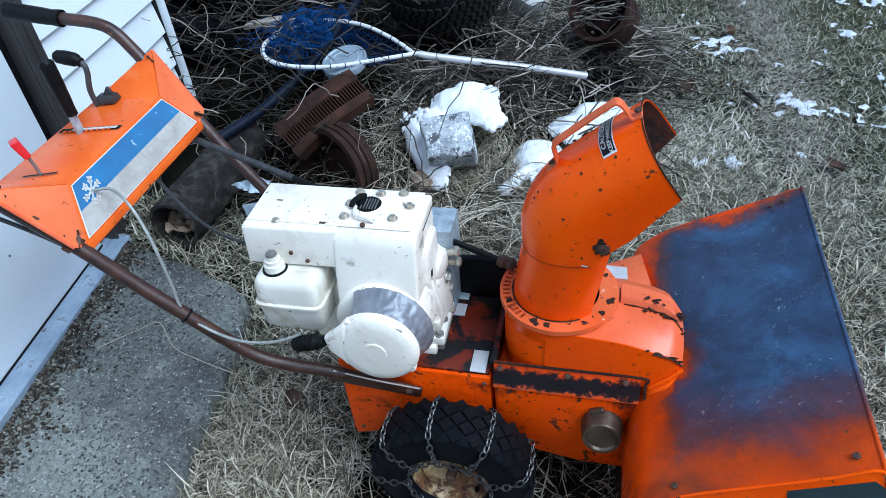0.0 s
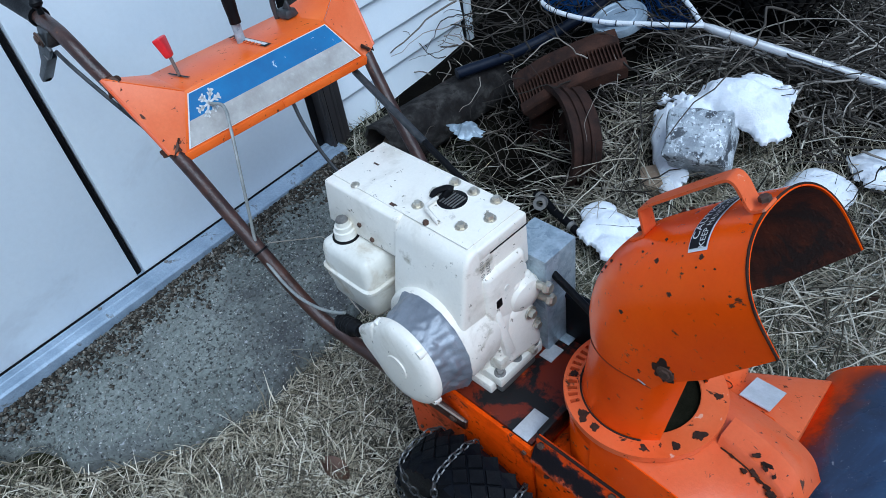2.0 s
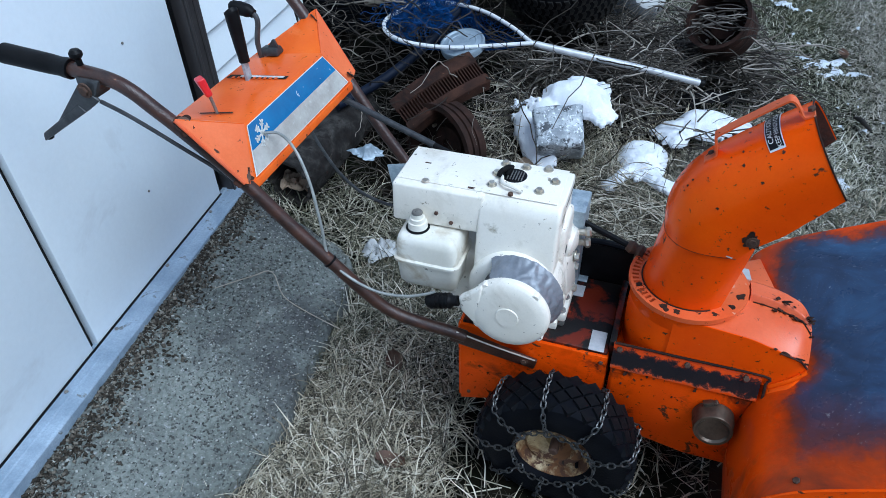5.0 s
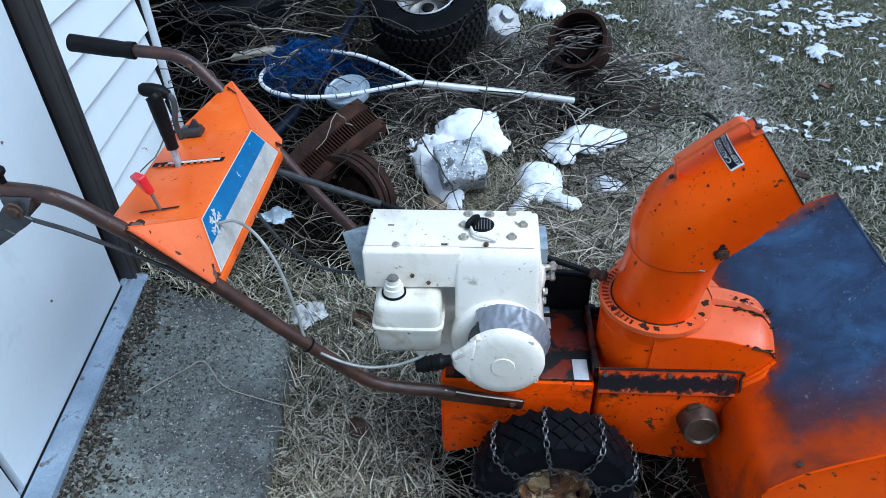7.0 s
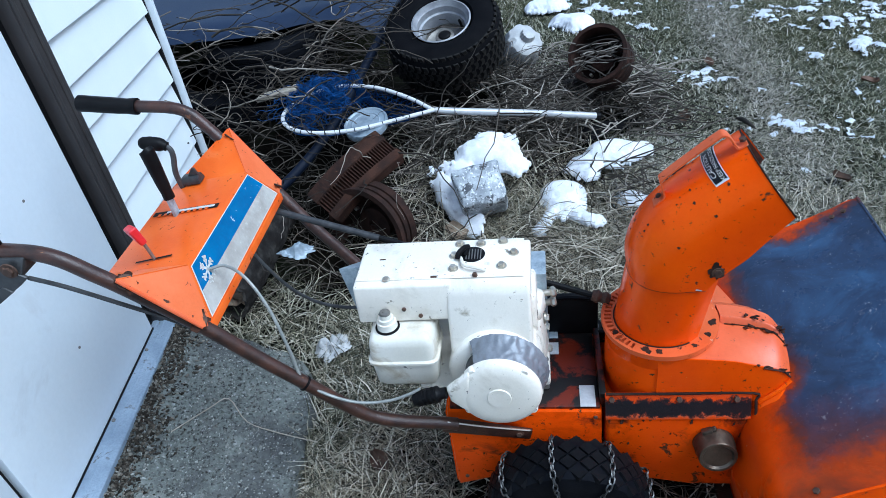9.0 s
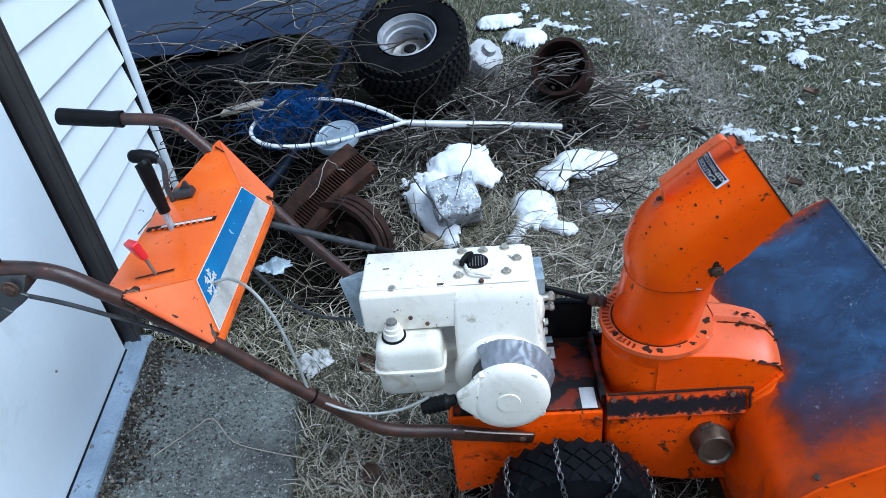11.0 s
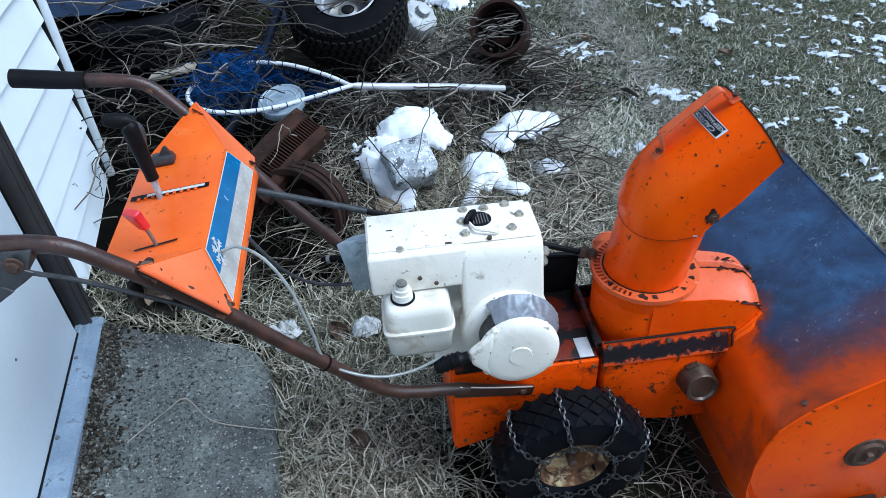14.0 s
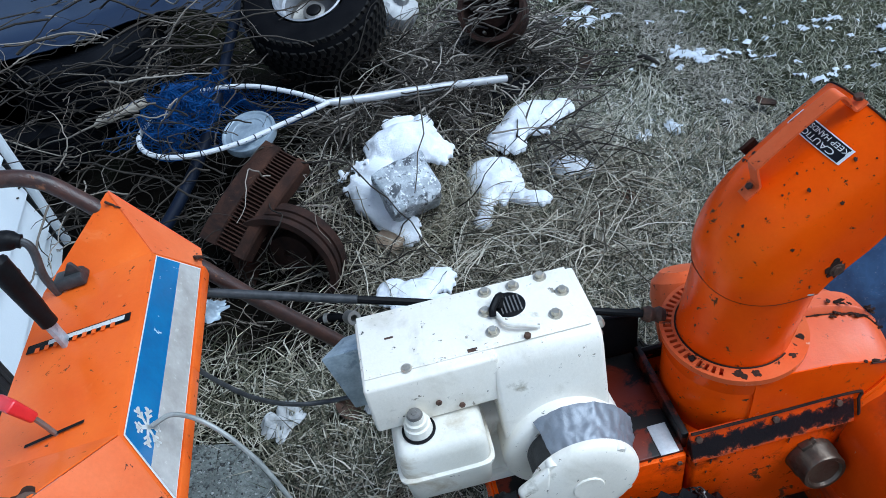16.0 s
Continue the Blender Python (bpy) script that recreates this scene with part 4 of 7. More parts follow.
def hood(u, v, off=0.0):
    """The deflector's skin. u from its foot to its mouth, v from -1 (near lip) to 1 (far lip)."""
    f = max(0.0, min(1.0, u)) * (len(TOPL) - 1)
    i = min(int(f), len(TOPL) - 2)
    t, lo = TOPL[i].lerp(TOPL[i + 1], f - i), LOWL[i].lerp(LOWL[i + 1], f - i)
    # a rounded crown over straight sides
    a = math.copysign(min(abs(v) / 0.72, 1.0) * math.pi / 2, v)
    c = 0.26 + 0.74 * max(0.0, math.cos(a)) ** 0.86 if abs(v) < 0.72 else 0.26 * (1 - abs(v)) / 0.28
    s = math.copysign(abs(math.sin(a)) ** 0.85, v)
    out = lo.lerp(t, c)
    w = 0.1015 + 0.004 * u
    d = (t - lo).normalized()
    return Vector((out.x, RC.y + s * w, out.z)) + off * (d * math.cos(a) + Vector((0, math.sin(a), 0)))


deflector = part("deflector", sheet(lambda u, v: hood(u, v * 2 - 1), 28, 44, 0.003), orange_paint, blower, "curved orange deflector hood")
part("foot_seam", tube([hood(0.004, -1 + 2 * k / 40, 0.0004) for k in range(41)], 0.0005, 5, 1), rust, deflector, "thin rusty seam at the foot of the hood")
part("worn_rim", tube([hood(0.998, -1 + 2 * k / 40) for k in range(41)], 0.0016, 6, 1), rust, deflector, "worn dark edge of the hood")
part("hood_lining", sheet(lambda u, v: hood(0.05 + u * 0.945, (v * 2 - 1) * 0.9996, -0.0045), 20, 60), bright_rust, deflector, "rusty inside of the hood")
for s in (-1, 1):
    bolt(deflector, (0.273, RC.y + s * 0.1030, 0.783), (0, s, 0), 0.008, 0.004, rust_bolt)
    part("rust_spot", moved(rust_blot(0.016, 3.3 + s), along((0.270, RC.y + s * 0.1034, 0.786), (0.270, RC.y + s * 0.2, 0.786))), rust, deflector)
part("paint_chip", sheet(lambda u, v: hood(0.012 + 0.018 * v + 0.02 * u, -0.93 + 0.10 * u, 0.0012), 6, 2), plate_grey, deflector, "bare pale chip in the paint")
for k in range(26):
    u, v = flake_rng.uniform(0.25, 0.97), flake_rng.gauss(-0.12, 0.22)
    p, q, s = Vector(hood(u, v, 0.0006)), Vector(hood(min(u + 0.02, 1.0), v, 0.0006)), Vector(hood(u, v + 0.02, 0.0006))
    m = along(p, p + (q - p).cross(s - p) * (1 if (q - p).cross(s - p).z > 0 else -1))
    part("rust_spot", moved(rust_blot(0.0008 + 0.0030 * flake_rng.random() ** 2.5, flake_rng.random() * 30, 0.0004), m), rust, deflector)
# strap handle on the hood
TAB = (0.236, 0.110, 0.884)
h0, h1 = Vector((0.182, -0.004, 0.906)), Vector((0.303, -0.006, 1.003))
strap = smooth_line([h0 + Vector((-0.022, 0, -0.019)), h0 + Vector((-0.006, 0, -0.003)), h0 + Vector((-0.006, 0, 0.006)), h0 + Vector((-0.013, 0, 0.030)), h0 + Vector((-0.009, 0, 0.041)), h0 + Vector((0.040, 0, 0.085)), h1 + Vector((-0.040, 0, 0.024)), h1 + Vector((-0.029, 0, 0.030)), h1 + Vector((-0.018, 0, 0.024)), h1 + Vector((-0.003, 0, 0.004)), h1 + Vector((0.004, 0, 0.004)), h1 + Vector((0.013, 0, 0.011))], 4)


def strap_skin(u, v):
    f = u * (len(strap) - 1)
    i = min(int(f), len(strap) - 2)
    p = strap[i].lerp(strap[i + 1], f - i)
    return (p.x, p.y + (v - 0.5) * 0.025, p.z)


part("strap_handle", sheet(strap_skin, 40, 2, 0.0035), faded_orange, deflector, "bent flat strap handle")
part("side_tab", moved(box(-0.014, 0.014, -0.003, 0.003, -0.012, 0.014, 0.001), pose(TAB[0], TAB[1], TAB[2], 20, -40, 0)), rust, deflector, "small dark rusty tab")
bolt(deflector, h0 + Vector((-0.012, 0, -0.004)), (-0.6, 0, 0.8), 0.006, 0.004, rust_bolt, False)
bolt(deflector, h1 + Vector((0.008, 0, 0.012)), (-0.4, 0, 0.9), 0.007, 0.006, rust_bolt, False)

# warning label, bent to the hood
LU, LV = (0.792, 0.862), (-0.60, 0.50)


def label_at(s, t, off):
    """s along the writing, t from its foot to its head."""
    side = LV[0] + (LV[1] - LV[0]) * s
    v = math.copysign(math.asin(min(1.0, abs(side)) ** (1 / 0.85)) * 1.44 / math.pi, side)
    return hood(LU[1] + (LU[0] - LU[1]) * t, v, off)


label = part("warning_label", sheet(lambda a, b: label_at(a, b, 0.0012), 12, 4), label_white, deflector, "black warning label with white border")
part("label_field", sheet(lambda a, b: label_at(0.03 + 0.94 * a, 0.06 + 0.88 * b, 0.0018), 12, 4), label_black, label)


def lettering(words, size, put, material, parent, name="lettering", label="white printed letters"):
    cu = bpy.data.curves.new("words", "FONT")
    cu.body, cu.size, cu.align_x, cu.resolution_u = words, size, "CENTER", 3
    tmp = bpy.data.objects.new("words", cu)
    scene.collection.objects.link(tmp)
    dg = bpy.context.evaluated_depsgraph_get()
    me = bpy.data.meshes.new_from_object(tmp.evaluated_get(dg))
    bpy.data.objects.remove(tmp)
    bpy.data.curves.remove(cu)
    bm = bmesh.new()
    bm.from_mesh(me)
    bpy.data.meshes.remove(me)
    for v in bm.verts:
        v.co = put(v.co.x, v.co.y)
    return part(name, bm, material, parent, label)


lettering("CAUTION", 0.44, lambda x, y: label_at(0.46 + x * 0.34, 0.56 + y, 0.0026), label_white, label)
lettering("KEEP HANDS CLEAR", 0.40, lambda x, y: label_at(0.50 + x * 0.265, 0.16 + y, 0.0026), label_white, label)

# auger housing
PROF = [(0.362, 0.16), (0.356, 0.27), (0.362, 0.345), (0.378, 0.397), (0.426, 0.447), (0.476, 0.481), (0.53, 0.510), (0.60, 0.547), (0.66, 0.580), (0.718, 0.612)]
HW = 0.372
PL = smooth_line([(x, 0, z) for x, z in PROF], 4)


def shell(u, v):
    f = u * (len(PL) - 1)
    i = min(int(f), len(PL) - 2)
    p = PL[i].lerp(PL[i + 1], f - i)
    return (p.x, -HW + 2 * HW * v, p.z + 0.010 * v)


part("auger_housing", sheet(shell, 36, 24, 0.004), housing_paint, blower, "auger housing, orange sheet sprayed over with navy")
part("front_lip", tube([(0.722, -HW, 0.612), (0.722, 0, 0.617), (0.722, HW, 0.622)], 0.0042, 8, 3), housing_paint, blower, "rolled front lip with worn paint")
HC = (0.622, 0.269)
side = []
for x, z in PROF:
    side.append((x, z))
side += [(0.745, 0.54), (0.80, 0.43), (0.86, 0.33), (0.886, 0.25)]
for k in range(1, 15):
    a = radians(-10 - 168 * k / 15)
    side.append((HC[0] + 0.268 * math.cos(a), HC[1] + 0.25 * math.sin(a)))
for s in (-1, 1):
    sp = part("side_plate", prism(side, s * (HW - 0.001), s * (HW + 0.004), "y", 0.001), orange_paint, blower, "round orange side plate")
    part("rolled_edge", tube([(x, s * (HW + 0.003), z) for x, z in side[3:12]], 0.003, 8, 4), orange_paint, sp)
    hubm = along((HC[0], s * (HW + 0.002), HC[1]), (HC[0], s * (HW + 0.2), HC[1]))
    part("bearing_hub", moved(join(lathe([(0, 0.010), (0.026, 0.010), (0.030, 0.013), (0.036, 0.013), (0.040, 0.006), (0.049, 0.005), (0.051, 0.0), (0, 0)], 40), lathe([(0, 0.020), (0.011, 0.020), (0.013, 0.017), (0.013, 0.009), (0, 0.009)], 6)), hubm), rust_bolt, sp, "rusty round bearing washer")
    part("skid_shoe", hexa([(0.55, s * (HW + 0.004), 0.006), (0.74, s * (HW + 0.004), 0.006), (0.74, s * (HW + 0.03), 0.006), (0.55, s * (HW + 0.03), 0.006)], [(0.57, s * (HW + 0.004), 0.075), (0.72, s * (HW + 0.004), 0.075), (0.72, s * (HW + 0.010), 0.075), (0.57, s * (HW + 0.010), 0.075)], 0.004), rust, sp, "black rusty skid shoe")
part("blue_paint_patch", prism([(0.60, 0.525), (0.715, 0.585), (0.765, 0.545), (0.74, 0.50), (0.66, 0.468), (0.61, 0.478)], -HW - 0.0055, -HW - 0.004, "y", 0.0), surface("teal_brush_paint", [(0.3, (0.010, 0.03, 0.04)), (0.7, (0.02, 0.06, 0.075))], 12, 0.4, spots=[((0.7, 0.1, 0.01), 30, 0.64, 0.03, 0.5)]), blower, "dark teal brushed paint patch")
for x, z, y in ((0.432, 0.454, -0.352), (0.69, 0.601, -0.345), (0.655, 0.585, 0.33), (0.68, 0.598, 0.335)):
    bolt(blower, (x, y, z + (0.010 if y > 0 else 0)), (-0.5, 0, 0.85), 0.007, 0.004, rust_bolt, False)
part("scraper_bar", box(0.36, 0.72, -HW, HW, 0.008, 0.018, 0.002), rust, blower)
part("housing_back", prism([(0.362, 0.17), (0.366, 0.17), (0.42, 0.03), (0.72, 0.018), (0.72, 0.013), (0.40, 0.012)], -HW, HW, "y", 0.0), orange_paint, blower)
auger = part("auger_shaft", rod((HC[0], -HW, HC[1]), (HC[0], HW, HC[1]), 0.018, 14), rust, blower, "rusty auger shaft")
for s in (-1, 1):
    def flight(u, v, s=s):
        a = u * math.tau * 1.6
        r = 0.15 + 0.055 * v
        return (HC[0] + r * math.cos(a), s * (0.03 + 0.32 * u), HC[1] + r * math.sin(a))
    part("auger_flight", sheet(flight, 48, 2, 0.005), bright_rust, auger, "rusty red auger ribbon")

# engine
engine = part("engine_block", join(box(-0.36, -0.09, -0.075, 0.05, 0.43, 0.60, 0.012, 3), box(-0.20, -0.075, -0.06, 0.045, 0.44, 0.70, 0.012, 3), box(-0.33, -0.07, -0.085, 0.07, 0.4205, 0.445, 0.004)), white_paint, blower, "white painted engine block")
part("mounting_foot", box(-0.13, -0.055, -0.07, 0.03, 0.4205, 0.44, 0.005), grey_metal, engine)
part("crankcase_cover", join(hexa([(-0.12, -0.066, 0.466), (-0.062, -0.060, 0.466), (-0.050, 0.052, 0.466), (-0.12, 0.060, 0.466)], [(-0.12, -0.050, 0.585), (-0.078, -0.046, 0.575), (-0.062, 0.040, 0.590), (-0.12, 0.050, 0.60)], 0.014, 3), box(-0.125, -0.072, 0.000, 0.058, 0.575, 0.640, 0.012, 3), hexa([(-0.09, -0.046, 0.50), (-0.058, -0.044, 0.50), (-0.054, -0.020, 0.50), (-0.09, -0.018, 0.50)], [(-0.09, -0.050, 0.61), (-0.074, -0.048, 0.61), (-0.072, -0.034, 0.61), (-0.09, -0.032, 0.61)], 0.006, 2)), white_paint, engine, "white cast crankcase side")
part("head_cover", join(box(-0.25, -0.084, -0.062, 0.062, 0.737, 0.7645, 0.006, 3), box(-0.25, -0.087, -0.028, 0.064, 0.650, 0.7345, 0.005, 3), box(-0.19, -0.080, -0.052, 0.052, 0.61, 0.66, 0.008, 2)), white_paint, engine, "white head cover")
for y, z in ((0.028, 0.560), (0.040, 0.52)):
    bolt(engine, (-0.060, y, z), (1, 0, 0), 0.009, 0.010, zinc_bolt)
part("drain_plug", rod((-0.075, 0.02, 0.468), (-0.045, 0.02, 0.468), 0.009, 6), zinc_bolt, engine)
part("cylinder_cover", moved(lathe([(0, 0.024), (0.026, 0.018), (0.036, 0.012), (0.040, 0.0), (0.040, -0.05)], 36), along((-0.080, 0.032, 0.596), (0.2, 0.022, 0.560))), white_paint, engine, "round white side boss")
part("cover_gap", box(-0.0850, -0.0836, -0.034, 0.061, 0.7395, 0.7425, 0.0), black_plastic, engine, "dark gap under the cover edge")
part("cast_arm", join(hexa([(-0.090, -0.046, 0.655), (-0.076, -0.044, 0.655), (-0.074, -0.030, 0.640), (-0.090, -0.030, 0.640)], [(-0.090, -0.046, 0.668), (-0.078, -0.044, 0.668), (-0.076, -0.022, 0.664), (-0.090, -0.022, 0.664)], 0.003), rod((-0.088, -0.012, 0.648), (-0.074, -0.012, 0.648), 0.009, 12)), cream_paint, engine)
part("cooling_gap", box(-0.105, -0.0742, -0.045, -0.022, 0.612, 0.640, 0.006), black_plastic, engine, "dark opening beside the cylinder")
part("sump_flange", join(box(-0.15, -0.052, -0.074, 0.050, 0.4405, 0.466, 0.006), box(-0.12, -0.062, -0.060, 0.030, 0.466, 0.500, 0.008)), cream_paint, engine, "grimy white sump flange")
for y in (-0.060, -0.014, 0.036):
    bolt(engine, (-0.066, y, 0.466), (0.2, 0, 1), 0.0075, 0.007, grey_metal)
for y, z in ((0.058, 0.576), (0.050, 0.612)):
    part("adjuster", join(rod((-0.080, y, z), (-0.036, y + 0.004, z + 0.004), 0.008, 10), rod((-0.046, y + 0.003, z + 0.003), (-0.032, y + 0.005, z + 0.005), 0.013, 6)), zinc_bolt, engine)

# long top cover
top = part("top_cover", hexa([(-0.455, -0.103, 0.676), (-0.252, -0.098, 0.676), (-0.252, 0.062, 0.676), (-0.455, 0.058, 0.676)], [(-0.457, -0.090, 0.7655), (-0.250, -0.088, 0.7655), (-0.250, 0.062, 0.7655), (-0.457, 0.056, 0.7655)], 0.006, 3), white_paint, engine, "white sheet-metal carburettor cover")
part("cover_plate", box(-0.452, -0.098, -0.070, 0.061, 0.7658, 0.7680, 0.001), white_paint, top, "white top plate with bolts")
for k in range(12):
    x = -0.442 + k * 0.0165
    for y in (-0.066, 0.053):
        part("rivet", moved(lathe([(0, 0.0012), (0.0016, 0.0010), (0.0022, 0), (0, 0)], 6), pose(x, y, 0.768)), white_paint, top)
for x, y, z in ((-0.352, -0.098, 0.712), (-0.318, -0.100, 0.695)):
    bolt(top, (x, y - 0.002, z), (0, -1, 0.1), 0.005, 0.004, rust_bolt, False)
part("scratch", box(-0.412, -0.398, -0.001, 0.003, 0.7678, 0.7684, 0.0), rust_bolt, top, "chipped dark scratch")
part("scratch", box(-0.292, -0.276, -0.068, -0.061, 0.7678, 0.7684, 0.0), rust_bolt, top)
part("slotted_screw", join(moved(lathe([(0, 0.003), (0.007, 0.003), (0.009, 0.0), (0, 0)], 14), pose(-0.387, -0.067, 0.768)), box(-0.394, -0.380, -0.0675, -0.0665, 0.7705, 0.7715, 0.0)), zinc_bolt, top)
for x, y in ((-0.238, 0.046), (-0.191, 0.045), (-0.143, 0.051), (-0.119, 0.008), (-0.144, -0.036), (-0.246, -0.040), (-0.247, 0.004)):
    bolt(top, (x, y, 0.768), (0, 0, 1), 0.0074, 0.009, zinc_bolt)
bolt(top, (-0.198, -0.066, 0.768), (0, 0, 1), 0.0055, 0.007, rust_bolt, False)
part("plug_hole", moved(lathe([(0, 0.0008), (0.026, 0.0008), (0.0275, 0.0), (0, 0)], 28), pose(-0.208, 0.008, 0.768)), black_plastic, top, "dark opening over the cylinder fins")
for k in range(6):
    part("fin", box(-0.222 + k * 0.0062, -0.2198 + k * 0.0062, -0.010, 0.024, 0.7685, 0.7705, 0.0, 1), grey_metal, top)
part("spark_plug_boot", join(rod((-0.226, 0.006, 0.766), (-0.219, 0.018, 0.784), 0.008, 12), tube([(-0.216, 0.020, 0.780), (-0.224, 0.012, 0.784), (-0.236, -0.004, 0.780), (-0.238, -0.012, 0.772)], 0.006, 8, 4)), black_plastic, top, "black spark plug boot")
part("wire_clip", tube([(-0.232, -0.006, 0.770), (-0.222, -0.040, 0.778), (-0.196, -0.052, 0.779), (-0.176, -0.056, 0.774)], 0.004, 8, 5), white_paint, top)

# fan shroud: an upright box on a round fan case
FANC = Vector((-0.167, 0, 0.553))
fan_axis = along((FANC.x, -0.04, FANC.z), (FANC.x, -1.0, FANC.z))
shroud = part("fan_shroud", join(
    bevel(prism([(-0.02, 0.764), (-0.066, 0.7655), (-0.078, 0.761), (-0.088, 0.750), (-0.094, 0.733), (-0.103, 0.69), (-0.124, 0.60), (-0.127, 0.53), (-0.03, 0.52)], -0.262, -0.085, "x", 0.0), 0.009, 3, 50),
    moved(lathe([(0.06, -0.03), (0.096, -0.03), (0.101, 0.02), (0.104, 0.070), (0.1045, 0.084), (0.102, 0.092), (0.096, 0.096), (0.07, 0.097), (0, 0.097)], 64), fan_axis)), white_paint, engine, "white box-shaped fan shroud over a round fan case", sharp=40)
REC = Vector((-0.158, -0.150, 0.560))
recm = along(REC, REC + Vector((0.0, -1, 0.05)))
def tape(u, v):
    a = radians(-55 + 180 * u)
    h = -0.014 + 0.060 * v
    r = 0.1045 - 0.0225 * v ** 0.7 + 0.006 * noise.noise((a * 2.4, v * 2.2, 4)) * math.sin(v * 3.1) + 0.0028 * noise.noise((a * 8, v * 6, 7))
    return recm @ Vector((r * math.cos(a), r * math.sin(a), h))


part("tape_wrap", sheet(tape, 90, 14, 0.001), duct_tape, shroud, "wrinkled silver duct tape")
part("starter_neck", moved(lathe([(0.076, -0.02), (0.076, 0.045)], 40), recm), dark_steel, shroud)
starter = part("recoil_starter", moved(lathe([(0, 0.0690), (0.024, 0.0690), (0.0255, 0.0665), (0.060, 0.0660), (0.078, 0.0620), (0.086, 0.0560), (0.0885, 0.050), (0.0885, 0.043), (0.080, 0.043)], 56), recm), white_paint, engine, "round white recoil starter cover")
part("rope_guide", hexa([(-0.262, -0.196, 0.548), (-0.215, -0.196, 0.500), (-0.215, -0.214, 0.500), (-0.262, -0.214, 0.548)], [(-0.268, -0.196, 0.585), (-0.215, -0.196, 0.632), (-0.215, -0.214, 0.632), (-0.268, -0.214, 0.585)], 0.008, 3), white_paint, starter)
grip = part("pull_handle", tube([(-0.268, -0.208, 0.572), (-0.292, -0.208, 0.566), (-0.318, -0.206, 0.556), (-0.338, -0.204, 0.548)], [0.012, 0.016, 0.015, 0.016, 0.015], 14, 4), black_plastic, starter, "black ribbed pull handle")
for k in range(5):
    part("rib", moved(lathe([(0.0145, -0.003), (0.0178, -0.002), (0.0178, 0.002), (0.0145, 0.003)], 14, True), along(Vector((-0.288 - 0.010 * k, -0.208 + 0.0008 * k, 0.567 - 0.0038 * k)), (-0.40, -0.202, 0.527))), black_plastic, grip)
for a in (50, 128, 215, 325):
    p = REC + Vector((0.083 * math.cos(radians(a)), -0.052, 0.083 * math.sin(radians(a))))
    part("lug", moved(lathe([(0, 0.004), (0.008, 0.004), (0.010, 0), (0.010, -0.01)], 12), along(p, p + Vector((0, -1, 0)))), white_paint, starter)
# numbers stamped into the shroud's side
for row, words in enumerate(("130292", "0155 01")):
    lettering(words, 0.0125, lambda x, y, row=row: Vector((-0.0842, -0.046 - 0.014 * row + y, 0.716 - x)), grey_metal, shroud, "stamped_number", "small stamped grey numbers")

# fuel tank
tk = [(-0.436, -0.156), (-0.292, -0.156), (-0.290, -0.040), (-0.436, -0.040)]


def tank_ring(z, g):
    cx, cy = -0.363, -0.098
    out = []
    for k in range(40):
        a = k * math.tau / 40
        c, s = math.cos(a), math.sin(a)
        out.append((cx + math.copysign(abs(c) ** 0.27, c) * (0.073 + g), cy + math.copysign(abs(s) ** 0.27, s) * (0.058 + g), z))
    return out


tr = [tank_ring(z, g) for z, g in ((0.528, -0.022), (0.531, -0.010), (0.542, -0.004), (0.600, 0.0), (0.603, 0.005), (0.609, 0.005), (0.612, 0.0), (0.650, -0.002), (0.664, -0.006), (0.671, -0.014), (0.673, -0.03))]
tv = [p for r in tr for p in r]
tf = [(i * 40 + k, i * 40 + (k + 1) % 40, (i + 1) * 40 + (k + 1) % 40, (i + 1) * 40 + k) for i in range(len(tr) - 1) for k in range(40)] + [tuple(range(39, -1, -1)), tuple(range((len(tr) - 1) * 40, len(tr) * 40))]
tank = part("fuel_tank", poly(tv, tf), cream_paint, engine, "white fuel tank with a welded seam", sharp=50)
part("filler_cap", moved(lathe([(0, 0.043), (0.010, 0.043), (0.0125, 0.040), (0.0135, 0.030), (0.017, 0.029), (0.0175, 0.020), (0.021, 0.019), (0.022, 0.004), (0.024, 0.0), (0, 0)], 28), pose(-0.392, -0.112, 0.672)), cream_paint, tank, "stepped white filler cap")
part("cap_gasket", moved(lathe([(0.0225, 0.0), (0.0265, 0.0005), (0.0265, 0.003), (0.0225, 0.004)], 28, True), pose(-0.392, -0.112, 0.6725)), black_plastic, tank, "dark grimy ring under the cap")
part("cap_vent", moved(lathe([(0, 0.003), (0.004, 0.003), (0.005, 0.0015), (0.0105, 0.001), (0.0125, -0.003), (0.0128, -0.012)], 20), pose(-0.392, -0.112, 0.7155)), grey_metal, tank, "bare metal cap top")

# muffler box and duct behind the engine
part("muffler_box", box(-0.150, -0.053, 0.066, 0.155, 0.421, 0.660, 0.003), galvanized, blower, "galvanized sheet-metal box")
part("box_flange", box(-0.075, -0.030, 0.10, 0.135, 0.4205, 0.4235, 0.001), galvanized, blower)
part("heater_duct", hexa([(-0.50, 0.03, 0.58), (-0.42, 0.03, 0.58), (-0.42, 0.10, 0.58), (-0.47, 0.10, 0.58)], [(-0.525, 0.035, 0.72), (-0.42, 0.035, 0.725), (-0.42, 0.10, 0.70), (-0.49, 0.10, 0.69)], 0.002), galvanized, blower, "bent galvanized duct")
guard = part("belt_guard", box(-0.055, 0.070, 0.122, 0.138, 0.30, 0.530, 0.004), black_plastic, blower, "black belt guard")
part("rolled_rim", tube([(-0.057, 0.128, 0.531), (0.0, 0.130, 0.534), (0.072, 0.128, 0.528)], 0.0085, 10, 4), wet_rubber, guard)
part("drum_back_bracket", box(0.056, 0.070, -0.105, 0.11, 0.40, 0.447, 0.003), sooty_orange, blower, "oil-stained bracket behind the drum")

# wheels with chains
TR = 0.186


